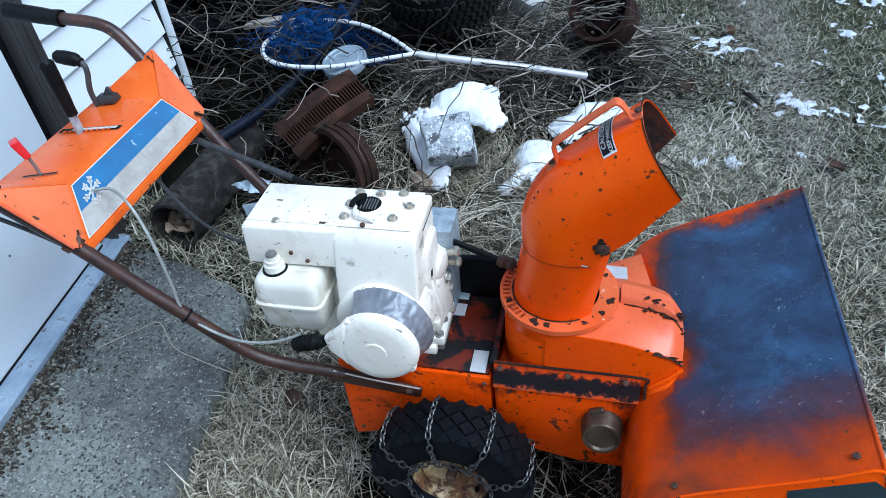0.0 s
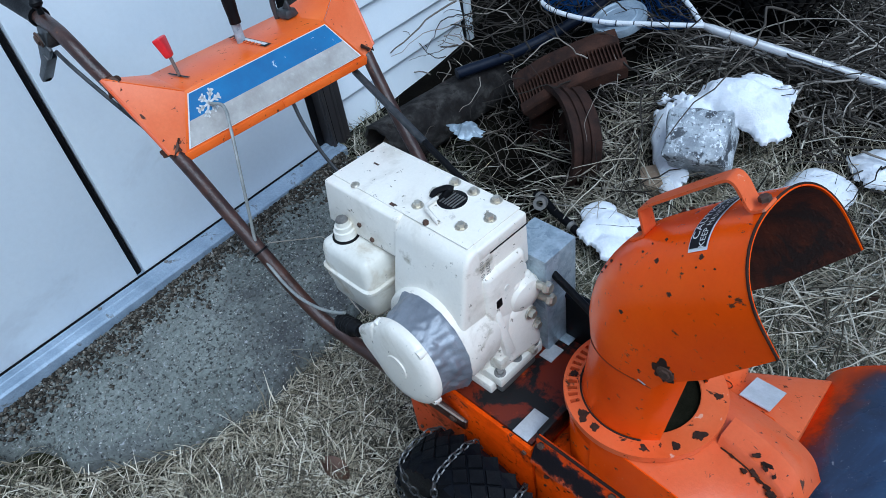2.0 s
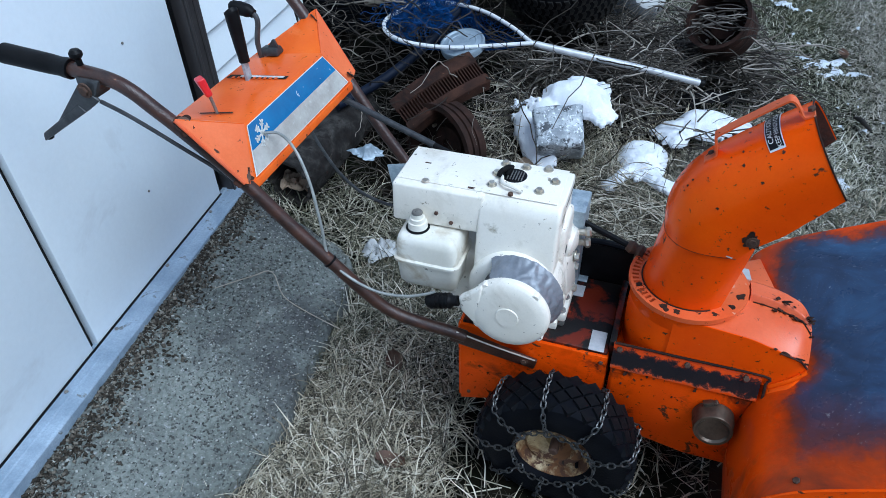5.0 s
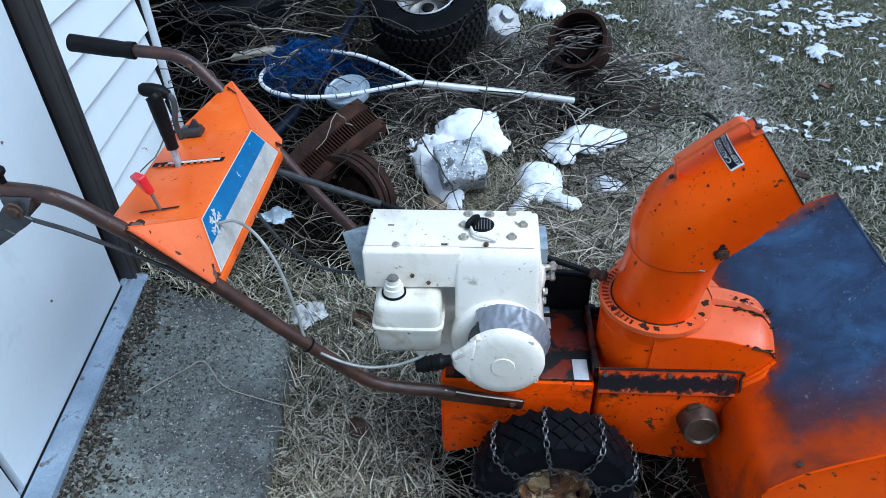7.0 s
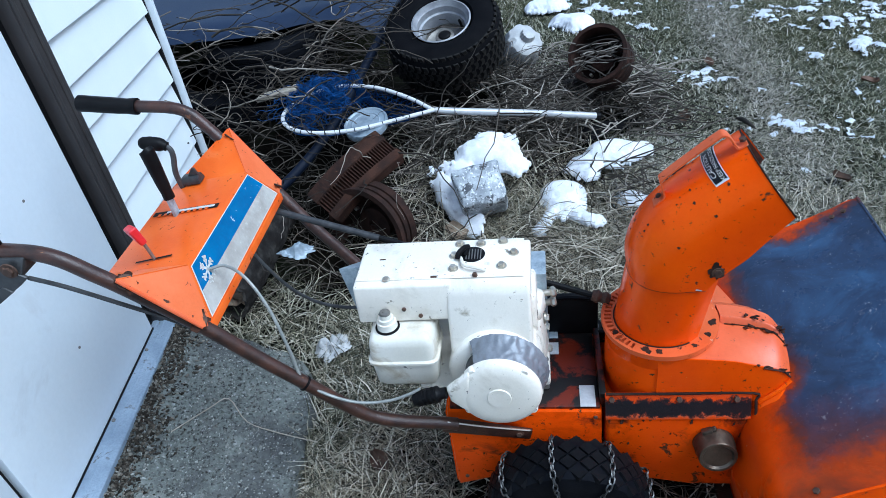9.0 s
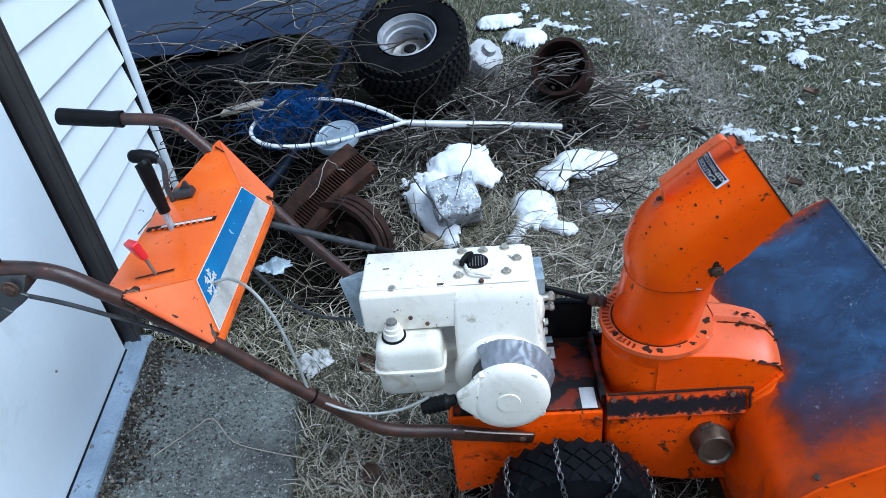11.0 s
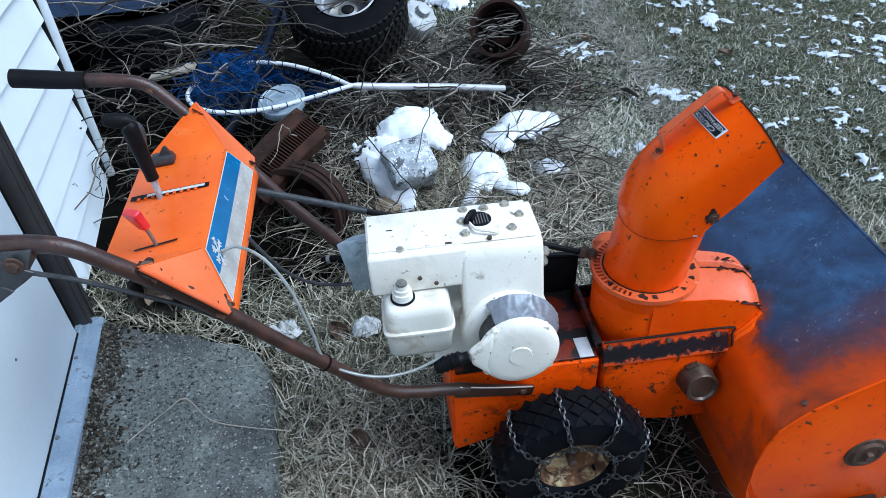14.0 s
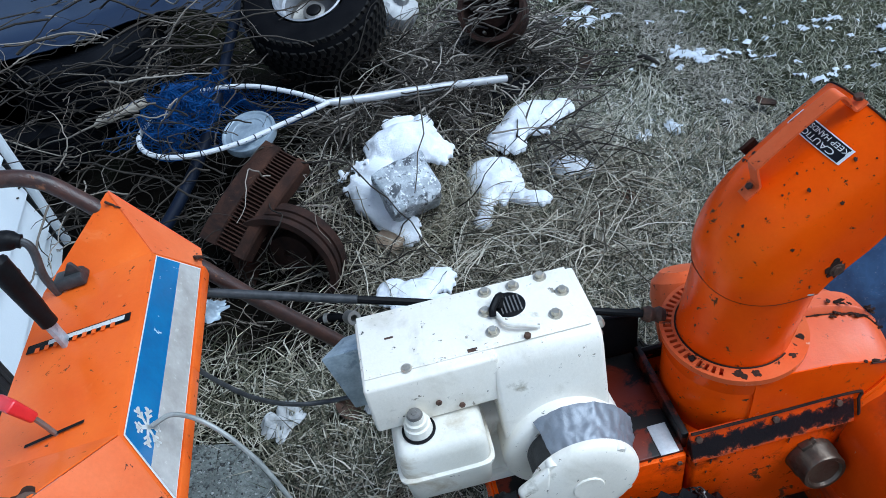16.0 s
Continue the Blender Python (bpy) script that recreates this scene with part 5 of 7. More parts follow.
def tyre_mesh(r, w, rim):
    h = w / 2
    prof = [(rim + 0.001, -h * 0.25), (rim, -h * 0.72), (rim + 0.012, -h * 0.95), (r * 0.80, -h * 1.02), (r * 0.93, -h * 0.92), (r * 0.985, -h * 0.72), (r, -h * 0.35), (r, 0), (r, h * 0.35), (r * 0.985, h * 0.72), (r * 0.93, h * 0.92), (r * 0.80, h * 1.02), (rim + 0.012, h * 0.95), (rim, h * 0.72), (rim + 0.001, h * 0.25)]
    return lathe(prof, 56)


def lug_blocks(r, w, count, rows, hgt):
    bms, spots_ = [], []
    for k in range(count):
        for j in range(rows):
            a = (k + 0.5 * (j % 2)) * math.tau / count
            y = (j - (rows - 1) / 2) * w * 0.86 / rows
            rr = r - 0.004 - 0.10 * max(0.0, abs(y) / w - 0.26) * 0.9
            s, l = w * 0.86 / rows * 0.84, math.tau * r / count * 0.84
            b = poly([(0, -s, hgt), (l * 0.5, 0, hgt), (0, s, hgt), (-l * 0.5, 0, hgt), (0, -s * 1.12, -0.003), (l * 0.56, 0, -0.003), (0, s * 1.10, -0.003), (-l * 0.56, 0, -0.003)], [(0, 1, 2, 3), (0, 4, 5, 1), (1, 5, 6, 2), (2, 6, 7, 3), (3, 7, 4, 0)])
            if not bms:
                bms.append(mesh_from("tread_lug", b, tread_rubber))
            else:
                b.free()
            spots_.append(Matrix.Rotation(a, 4, "Z") @ Matrix.Translation((rr, 0, y)) @ Matrix.Rotation(radians(90), 4, "Y") @ Matrix.Rotation(radians(90), 4, "Z"))
    return bms[0], spots_


def link(p, d, up, length=0.0195, wid=0.0118, r=0.0020):
    """One chain link."""
    pts = [(length / 2 * (1 if c > 0 else -1) * (abs(c) ** 0.7), wid / 2 * s, 0) for c, s in ((math.cos(k * math.tau / 10), math.sin(k * math.tau / 10)) for k in range(10))]
    z = up.normalized()
    x = d.normalized()
    y = z.cross(x).normalized()
    z = x.cross(y)
    m = Matrix((x, y, z)).transposed().to_4x4()
    m.translation = p
    verts, faces = [], []
    for i, q in enumerate(pts):
        a, b = Vector(pts[i - 1]), Vector(pts[(i + 1) % 10])
        t = (b - a).normalized()
        n1 = Vector((0, 0, 1))
        n2 = t.cross(n1)
        for k in range(4):
            w = k * math.tau / 4
            verts.append(m @ (Vector(q) + (n1 * math.cos(w) + n2 * math.sin(w)) * r))
    for i in range(10):
        for k in range(4):
            j = (i + 1) % 10
            faces.append((i * 4 + k, i * 4 + (k + 1) % 4, j * 4 + (k + 1) % 4, j * 4 + k))
    return poly(verts, faces)


def chain(line, parent, name, step=0.0160):
    pts = smooth_line(line, 8)
    bms, need, i = [], 0.0, 0
    for a, b in zip(pts[:-1], pts[1:]):
        d = b - a
        pos = need
        while pos < d.length:
            mid = a + d.normalized() * pos
            twist = Matrix.Rotation(radians(45 + 90 * (i % 2)), 3, d.normalized())
            bms.append(link(mid, d, twist @ Vector((0.31, 0.2, 0.93)).cross(d)))
            i += 1
            pos += step
        need = pos - d.length
    return part(name, join(*bms), chain_steel, parent)


def wheel(y, out):
    """A tyre with rim and snow chain; out: -1 faces -y."""
    m = Matrix.Translation((0, y, TR)) @ Matrix.Rotation(radians(90), 4, "X")
    w = part("wheel", moved(tyre_mesh(TR, 0.115, 0.090), m), wet_rubber, blower, "black turf tyre with snow chain")
    w.matrix_basis = Matrix.Translation((-0.022, 0, -0.005))
    lug_me, spots_ = lug_blocks(TR, 0.115, 26, 5, 0.009)
    for sp in spots_:
        ob = new("tread_lug", lug_me)
        ob.parent = w
        ob.matrix_basis = m @ sp
    s = -out
    part("rim", moved(lathe([(0, -0.010 * s), (0.022, -0.008 * s), (0.026, 0.002 * s), (0.042, 0.006 * s), (0.050, 0.020 * s), (0.066, 0.024 * s), (0.075, 0.016 * s), (0.080, 0.022 * s), (0.087, 0.040 * s), (0.092, 0.042 * s), (0.091, 0.0)], 44), m), rim_cream, w, "rusty cream wheel rim")
    part("axle_end", rod((0, y, TR), (0, y + out * 0.040, TR), 0.012, 12), rust_bolt, w)
    part("inner_disc", moved(lathe([(0, -0.03 * s), (0.082, -0.03 * s), (0.084, -0.045 * s)], 32), m), rust, w)
    for k in range(9):
        a = radians(20.5 + k * 40)
        c, q = math.cos(a), math.sin(a)
        line = [(c * r, y + yy, TR + q * r) for r, yy in ((0.096, out * 0.060), (0.130, out * 0.066), (0.160, out * 0.064), (0.186, out * 0.050), (0.1945, out * 0.022), (0.1955, 0.0), (0.1945, -out * 0.022), (0.186, -out * 0.050), (0.150, -out * 0.066))]
        chain(line, w, "cross_chain")
    side_line = [((0.096 + 0.003 * math.cos(3 * a)) * math.cos(a), y + out * 0.061, TR + (0.096 + 0.003 * math.cos(3 * a)) * math.sin(a)) for a in (k * math.tau / 28 for k in range(29))]
    chain(side_line, w, "side_chain", 0.0165)
    part("valve", rod((0.055, y + out * 0.008, TR - 0.04), (0.060, y + out * 0.034, TR - 0.044), 0.004, 8), rubber, w)


wheel(-0.210, -1)
wheel(0.210, 1)
part("axle", rod((-0.022, -0.2, TR - 0.005), (-0.022, 0.2, TR - 0.005), 0.012, 12), rust, blower)

# handlebars
for s in (-1, 1):
    side_name = "handlebar"
    bar = part(side_name, tube([(-0.265, s * 0.166, 0.418), (-0.300, s * 0.172, 0.430), (-0.372, s * 0.184, 0.450), (-0.430, s * 0.195, 0.475), (-0.480, s * 0.204, 0.518), (-0.560, s * 0.218, 0.615), (-0.640, s * 0.231, 0.712), (-0.714, s * 0.246, 0.812), (-0.812, s * 0.270, 0.932), (-0.853, s * 0.281, 0.979), (-0.890, s * 0.288, 1.016), (-0.935, s * 0.289, 1.034), (-1.02, s * 0.289, 1.044)], 0.0145, 14, 5), rusty_tube, blower, "rusty brown steel handlebar tube")
    part("flattened_end", hexa([(-0.30, s * 0.160, 0.405), (-0.105, s * 0.1275, 0.325), (-0.105, s * 0.1365, 0.325), (-0.30, s * 0.180, 0.405)], [(-0.30, s * 0.160, 0.440), (-0.098, s * 0.1275, 0.356), (-0.098, s * 0.1365, 0.356), (-0.30, s * 0.180, 0.440)], 0.003), rusty_tube, bar, "flattened tube end bolted to the chassis")
    part("worn_edge", tube([(-0.285, s * 0.176, 0.4375), (-0.20, s * 0.159, 0.3995), (-0.104, s * 0.136, 0.3575)], 0.0022, 6, 3), zinc_bolt, bar, "bare worn metal edge")
    bolt(bar, (-0.13, s * 0.140, 0.352), (0, s, 0.1), 0.007, 0.006, rust_bolt)
    part("grip", tube([(-1.015, s * 0.289, 1.0435), (-1.06, s * 0.290, 1.048), (-1.165, s * 0.296, 1.060)], [0.0205, 0.020, 0.0185, 0.0195, 0.020, 0.020, 0.0205], 16, 3), black_plastic, bar, "black ribbed rubber grip")
near_bar = bpy.data.objects["handlebar"]
lever = part("clutch_lever", join(hexa([(-0.945, -0.318, 1.000), (-0.985, -0.318, 1.028), (-0.985, -0.310, 1.028), (-0.945, -0.310, 1.000)], [(-0.965, -0.318, 0.985), (-1.115, -0.322, 0.892), (-1.115, -0.316, 0.892), (-0.965, -0.310, 0.985)], 0.003), hexa([(-1.0, -0.322, 0.985), (-1.12, -0.326, 0.905), (-1.12, -0.300, 0.905), (-1.0, -0.300, 0.985)], [(-0.985, -0.322, 0.972), (-1.125, -0.326, 0.885), (-1.125, -0.300, 0.885), (-0.985, -0.300, 0.972)], 0.003), hexa([(-0.940, -0.308, 1.036), (-0.995, -0.308, 1.038), (-0.995, -0.276, 1.038), (-0.940, -0.276, 1.036)], [(-0.955, -0.318, 1.000), (-0.985, -0.318, 1.005), (-0.985, -0.270, 1.005), (-0.955, -0.270, 1.000)], 0.004)), dark_steel, near_bar, "dark cast clutch lever")
bolt(lever, (-0.968, -0.320, 1.020), (0, -1, 0), 0.010, 0.006, rust_bolt)
part("lever_tip", moved(lathe([(0, 0.006), (0.008, 0.004), (0.010, 0.0), (0.008, -0.006), (0, -0.008)], 12), pose(-1.122, -0.313, 0.893)), black_plastic, lever)
part("stub_knob", join(rod((-0.990, -0.288, 1.05), (-0.992, -0.288, 1.078), 0.006, 10), moved(lathe([(0, 0.018), (0.008, 0.017), (0.0125, 0.011), (0.0125, 0.005), (0.008, 0.0), (0, 0)], 18), pose(-0.992, -0.288, 1.068))), black_plastic, near_bar, "black stub knob")
part("clutch_cable", tube([(-0.955, -0.305, 0.992), (-0.90, -0.30, 0.965), (-0.83, -0.280, 0.905), (-0.745, -0.250, 0.82), (-0.655, -0.222, 0.702), (-0.555, -0.205, 0.580), (-0.475, -0.192, 0.488), (-0.38, -0.173, 0.428), (-0.26, -0.150, 0.385)], 0.0042, 8, 5), dark_steel, near_bar, "dark clutch cable")

# console
T = [(-0.742, -0.174, 0.905), (-0.742, 0.174, 0.908), (-0.702, 0.236, 0.806), (-0.702, -0.236, 0.803)]
B = [(-0.924, -0.166, 0.884), (-0.924, 0.166, 0.886)]
W = [(-0.806, -0.289, 0.966), (-0.806, 0.289, 0.968)]
P = [(-0.702, -0.262, 0.824), (-0.702, 0.262, 0.827)]
cv = [*T, *B, *W, *P]
cf = [(0, 1, 2, 3), (0, 4, 5, 1), (0, 6, 4), (1, 5, 7)]
bmc = poly(cv, cf)
bmesh.ops.recalc_face_normals(bmc, faces=bmc.faces)
bmesh.ops.solidify(bmc, geom=bmc.faces[:], thickness=-0.003)
console = part("console", bevel(bmc, 0.004, 2, 15), console_orange, blower, "orange sheet-metal control console")
for a, b, c, d in ((0, 3, 8, 6), (1, 2, 9, 7)):
    wing = poly([cv[a], cv[b], cv[c], cv[d]], [(0, 1, 2), (0, 2, 3)])
    bmesh.ops.recalc_face_normals(wing, faces=wing.faces)
    bmesh.ops.solidify(wing, geom=wing.faces[:], thickness=0.003)
    part("wing", wing, glare_peach, console, "orange side wing tinted peach for glare")
for s in (-1, 1):
    part("console_lip", hexa([(-0.702, s * 0.236, 0.795), (-0.694, s * 0.236, 0.795), (-0.694, 0, 0.796), (-0.702, 0, 0.796)], [(-0.704, s * 0.236, 0.812), (-0.698, s * 0.236, 0.812), (-0.698, 0, 0.813), (-0.704, 0, 0.813)], 0.002), console_orange, console)


for w, p in zip(W, P):
    part("wing_lip", tube([w, Vector(w).lerp(Vector(p), 0.5), p], 0.0042, 8, 4), salmon_paint, console, "rolled rusty lip of the wing")
    part("lip_rust", tube([Vector(w).lerp(Vector(p), 0.06) + Vector((-0.002, 0, -0.004)), Vector(w).lerp(Vector(p), 0.45) + Vector((-0.002, 0, -0.005)), Vector(w).lerp(Vector(p), 0.9) + Vector((-0.002, 0, -0.004))], 0.0030, 6, 4), rust, console)


def on_face(a, b, off=0.0):
    """A point of the console's front: a from near to far, b from top to bottom."""
    p = (Vector(T[0]).lerp(Vector(T[1]), a)).lerp(Vector(T[3]).lerp(Vector(T[2]), a), b)
    nrm = (Vector(T[1]) - Vector(T[0])).cross(Vector(T[3]) - Vector(T[0])).normalized()
    if nrm.x < 0:
        nrm = -nrm
    return p + nrm * off


part("sticker_border", sheet(lambda a, b: on_face(0.015 + 0.97 * a, 0.045 + 0.86 * b, 0.0046), 2, 2), label_white, console)
part("sticker_blue", sheet(lambda a, b: on_face(0.022 + 0.956 * a, 0.06 + 0.42 * b, 0.0054), 2, 2), blue_label, console, "blue sticker band")
part("sticker_white", sheet(lambda a, b: on_face(0.022 + 0.956 * a, 0.48 + 0.41 * b, 0.0054), 2, 2), white_label, console, "dirty white sticker band")
flake = on_face(0.135, 0.35, 0.006)
fx, fy = (on_face(0.2, 0.35) - on_face(0.1, 0.35)).normalized(), (on_face(0.135, 0.2) - on_face(0.135, 0.4)).normalized()
fb = []
for k in range(6):
    a = k * math.pi / 3 + 0.2
    d, e = fx * math.cos(a) + fy * math.sin(a), -fx * math.sin(a) + fy * math.cos(a)
    for p0, q, w in ((0.0, 0.026, 0.0026),):
        fb.append(poly([flake + d * p0 - e * w, flake + d * q - e * w, flake + d * q + e * w, flake + d * p0 + e * w], [(0, 1, 2, 3)]))
    for r in (0.012, 0.019):
        for s in (-1, 1):
            g = (d * 0.8 + e * s * 0.75).normalized()
            h = g.cross(fx.cross(fy)).normalized()
            o = flake + d * r
            fb.append(poly([o - h * 0.0018, o + g * 0.009 - h * 0.0018, o + g * 0.009 + h * 0.0018, o + h * 0.0018], [(0, 1, 2, 3)]))
part("snowflake_print", join(*fb), silver_foil, console, "silver snowflake print")
for s in (-1, 1):
    for x, y, z in ((-0.800, 0.2760, 0.9515), (-0.712, 0.2500, 0.8310)):
        bolt(console, (x, s * y, z), (0.55, s * 0.45, 0.7), 0.010, 0.005, rust_bolt)
        part("rust_spot", moved(rust_blot(0.018, 5.1 + x * 9 + s, 0.0014), along((x, s * y, z), (x + 0.55, s * (y + 0.45), z + 0.7))), rust, console)


def on_top(x, y, off=0.0):
    return Vector((x, y, 0.9065 + (x + 0.742) * 0.115 + off))


# shift gate, levers, crank
part("gate_strip", sheet(lambda a, b: on_top(-0.882 + 0.118 * a, 0.037 + (b - 0.5) * 0.009, 0.0054), 8, 1), silver_foil, console, "worn bright strip in the shift slot")
part("shift_gate", sheet(lambda a, b: on_top(-0.915 + 0.160 * a, 0.036 + (b - 0.5) * 0.017, 0.0046), 8, 1), black_plastic, console, "notched black shift slot")
for k in range(9):
    x = -0.90 + k * 0.0145
    y = 0.036
    part("gate_tooth", box(x, x + 0.006, y - 0.012, y - 0.003, on_top(x, 0).z + 0.0048, on_top(x, 0).z + 0.0062, 0.0), console_orange, console)
s0 = on_top(-0.851, 0.026)
shift = part("shift_lever", hexa([s0 + Vector((-0.004, -0.010, -0.03)), s0 + Vector((0.004, -0.010, -0.03)), s0 + Vector((0.004, 0.010, -0.03)), s0 + Vector((-0.004, 0.010, -0.03))], [s0 + Vector((-0.010, -0.008, 0.060)), s0 + Vector((-0.002, -0.008, 0.060)), s0 + Vector((-0.002, 0.012, 0.060)), s0 + Vector((-0.010, 0.012, 0.060))], 0.002), galvanized, console, "flat steel shift lever")
g0, g1 = Vector((-0.856, 0.029, 0.938)), Vector((-0.866, 0.034, 1.046))
part("lever_grip", tube([g0, g0.lerp(g1, 0.5), g1, g1 + Vector((-0.002, 0.001, 0.007))], [0.0125, 0.014, 0.0145, 0.0155, 0.016, 0.0165, 0.015, 0.008], 14, 3), black_plastic, shift, "black moulded lever grip")
r0 = on_top(-0.826, -0.140)
red = part("choke_lever", tube([r0 + Vector((0, 0, -0.01)), r0 + Vector((-0.007, 0, 0.030)), r0 + Vector((-0.014, 0, 0.055))], 0.0035, 8, 3), grey_metal, console, "thin lever with red knob")
part("red_knob", moved(hexa([(-0.011, -0.007, 0), (0.011, -0.007, 0), (0.011, 0.007, 0), (-0.011, 0.007, 0)], [(-0.022, -0.009, 0.042), (0.022, -0.009, 0.042), (0.022, 0.009, 0.042), (-0.022, 0.009, 0.042)], 0.004, 3), along(r0 + Vector((-0.010, 0, 0.042)), r0 + Vector((-0.030, -0.004, 0.10))) @ Matrix.Rotation(radians(40), 4, "Z")), red_plastic, red, "faded red plastic knob")
part("lever_slot", sheet(lambda a, b: on_top(-0.868 + 0.078 * a, -0.146 + 0.010 * a + (b - 0.5) * 0.005, 0.0046), 4, 1), black_plastic, console)
c0 = Vector((-0.868, 0.163, 0.908))
knob = part("throttle_bracket", join(hexa([c0 + Vector((-0.024, -0.018, -0.012)), c0 + Vector((0.024, -0.018, -0.008)), c0 + Vector((0.024, 0.018, -0.008)), c0 + Vector((-0.024, 0.018, -0.012))], [c0 + Vector((-0.026, -0.014, 0.006)), c0 + Vector((0.020, -0.014, 0.010)), c0 + Vector((0.018, 0.014, 0.010)), c0 + Vector((-0.026, 0.014, 0.006))], 0.004), hexa([c0 + Vector((-0.012, -0.004, 0.004)), c0 + Vector((0.020, -0.004, 0.006)), c0 + Vector((0.020, 0.004, 0.006)), c0 + Vector((-0.012, 0.004, 0.004))], [c0 + Vector((0.006, -0.003, 0.028)), c0 + Vector((0.012, -0.003, 0.028)), c0 + Vector((0.012, 0.003, 0.028)), c0 + Vector((0.006, 0.003, 0.028))], 0.002)), dark_steel, console, "dark bracket for the crank")
crank = part("chute_crank", tube([(-0.892, 0.150, 0.88), (-0.897, 0.150, 0.93), (-0.893, 0.160, 0.970), (-0.897, 0.164, 0.988), (-0.912, 0.165, 0.997)], 0.0065, 10, 5), dark_steel, console, "bent dark crank rod")
part("crank_knob", tube([(-0.902, 0.165, 0.993), (-0.918, 0.165, 1.000), (-0.948, 0.163, 1.006), (-0.962, 0.162, 1.007)], [0.011, 0.0145, 0.016, 0.0165, 0.015, 0.013, 0.010], 14, 3), black_plastic, crank, "black crank knob")
part("crank_rod", tube([(-0.725, 0.212, 0.777), (-0.45, 0.163, 0.710), (-0.10, 0.099, 0.625), (0.075, 0.067, 0.581)], 0.0075, 10, 3), black_plastic, blower, "long dark chute crank rod")
part("rod_sleeve", rod((-0.725, 0.212, 0.777), (-0.45, 0.163, 0.710), 0.0085, 12), dark_steel, blower)
part("worm_gear", moved(lathe([(0, 0.03), (0.012, 0.03), (0.016, 0.02), (0.012, 0.01), (0.016, 0.0), (0.012, -0.012), (0, -0.012)], 14), along((0.062, 0.069, 0.585), (0.2, 0.045, 0.55))), rust_bolt, blower)
# cables
part("throttle_cable", tube([tuple(flake + Vector((0.004, 0, 0))), (-0.690, -0.130, 0.868), (-0.645, -0.150, 0.848), (-0.605, -0.178, 0.79), (-0.578, -0.205, 0.70), (-0.563, -0.221, 0.630), (-0.520, -0.224, 0.588), (-0.453, -0.224, 0.561), (-0.390, -0.214, 0.556), (-0.345, -0.204, 0.566), (-0.325, -0.198, 0.574)], 0.0033, 8, 6), grey_cable, blower, "loose grey throttle cable")
part("choke_cable", tube([(-0.715, 0.03, 0.790), (-0.692, 0.028, 0.742), (-0.655, 0.035, 0.67), (-0.606, 0.048, 0.612), (-0.54, 0.055, 0.585), (-0.46, 0.05, 0.590)], 0.0042, 8, 6), dark_steel, blower, "dark choke cable")
part("cable_tie", moved(lathe([(0.0150, -0.0025), (0.0172, -0.002), (0.0172, 0.002), (0.0150, 0.0025)], 14, True), along((-0.562, -0.2185, 0.617), (-0.60, -0.225, 0.664))), black_plastic, blower)


# ---- scrap pile beside the garage ----
def blob(rx, ry, h, seed, ragged=0.35, lobes=(), cell=0.0033):
    """A snow lump with a thawed, uneven outline and holes; foot at z = 0."""
    wx = max([rx * 1.5] + [abs(a) + c * 1.4 for a, b, c in lobes])
    wy = max([ry * 1.5] + [abs(b) + c * 1.4 for a, b, c in lobes])
    nx, ny = int(wx * 2 / cell), int(wy * 2 / cell)
    verts, keep = [], []
    for i in range(nx + 1):
        for j in range(ny + 1):
            x, y = (i / nx - 0.5) * 2 * wx, (j / ny - 0.5) * 2 * wy
            f = 1 - math.hypot(x / rx, y / ry) ** 1.6
            crown = f
            for a, b, c in lobes:
                q = 1 - (math.hypot(x - a, y - b) / c) ** 1.8
                f, crown = max(f, 0.42 * q), max(crown, 0.20 * q)
            crown += 0.8 * ragged * noise.noise((x * 9 + seed, y * 9, seed))
            f += ragged * (0.9 * noise.noise((x * 9 + seed, y * 9, seed)) + 0.40 * noise.noise((x * 26 + seed, y * 26, 2 * seed)) + 0.34 * noise.noise((x * 60, y * 60, seed)) + 0.14 * noise.noise((x * 120, y * 120, seed)))
            g = max(0.0, min(1.0, crown * 1.2 + 0.12)) * max(0.0, min(1.0, f * 2.6)) ** 0.7
            z = h * g ** 0.75 * (0.9 + 0.22 * noise.noise((x * 11 + seed, y * 11, 5))) + (0.0045 * noise.noise((x * 20 + seed, y * 20, 1)) + 0.0028 * noise.noise((x * 60 + seed, y * 60, 1))) * g + 0.0022 * noise.noise((x * 120, y * 120, seed)) - 0.012
            verts.append((x, y, z))
            keep.append(f > 0)
    faces = []
    m = ny + 1
    for i in range(nx):
        for j in range(ny):
            q = (i * m + j, (i + 1) * m + j, (i + 1) * m + j + 1, i * m + j + 1)
            if sum(keep[k] for k in q) >= 3:
                faces.append(q)
    bm = poly(verts, faces)
    bmesh.ops.delete(bm, geom=[v for v in bm.verts if not v.link_faces], context="VERTS")
    rim = [v for v in bm.verts if v.is_boundary]
    for v in rim:
        v.co.z -= 0.006
    bmesh.ops.smooth_vert(bm, verts=rim, factor=0.5, use_axis_x=True, use_axis_y=True, use_axis_z=True)
    for _ in range(7):
        bmesh.ops.smooth_vert(bm, verts=bm.verts, factor=0.5, use_axis_z=True)
    bmesh.ops.smooth_vert(bm, verts=bm.verts, factor=0.5, use_axis_x=True, use_axis_y=True, use_axis_z=True)
    foot = bmesh.ops.extrude_edge_only(bm, edges=[e for e in bm.edges if e.is_boundary])
    for v in foot["geom"]:
        if isinstance(v, bmesh.types.BMVert):
            v.co.z -= 0.014
    return bm


def at_ground(x, y, up=0.0, rz=0.0):
    return pose(x, y, ground_height(x, y) + up, 0, 0, rz)


def snow_lump(rx, ry, h, seed, label, m, ragged=0.35, lobes=()):
    solid("snow_patch", blob(rx, ry, h, seed, ragged, lobes), snow, label, "snow", m, "snow patches", sharp=180)


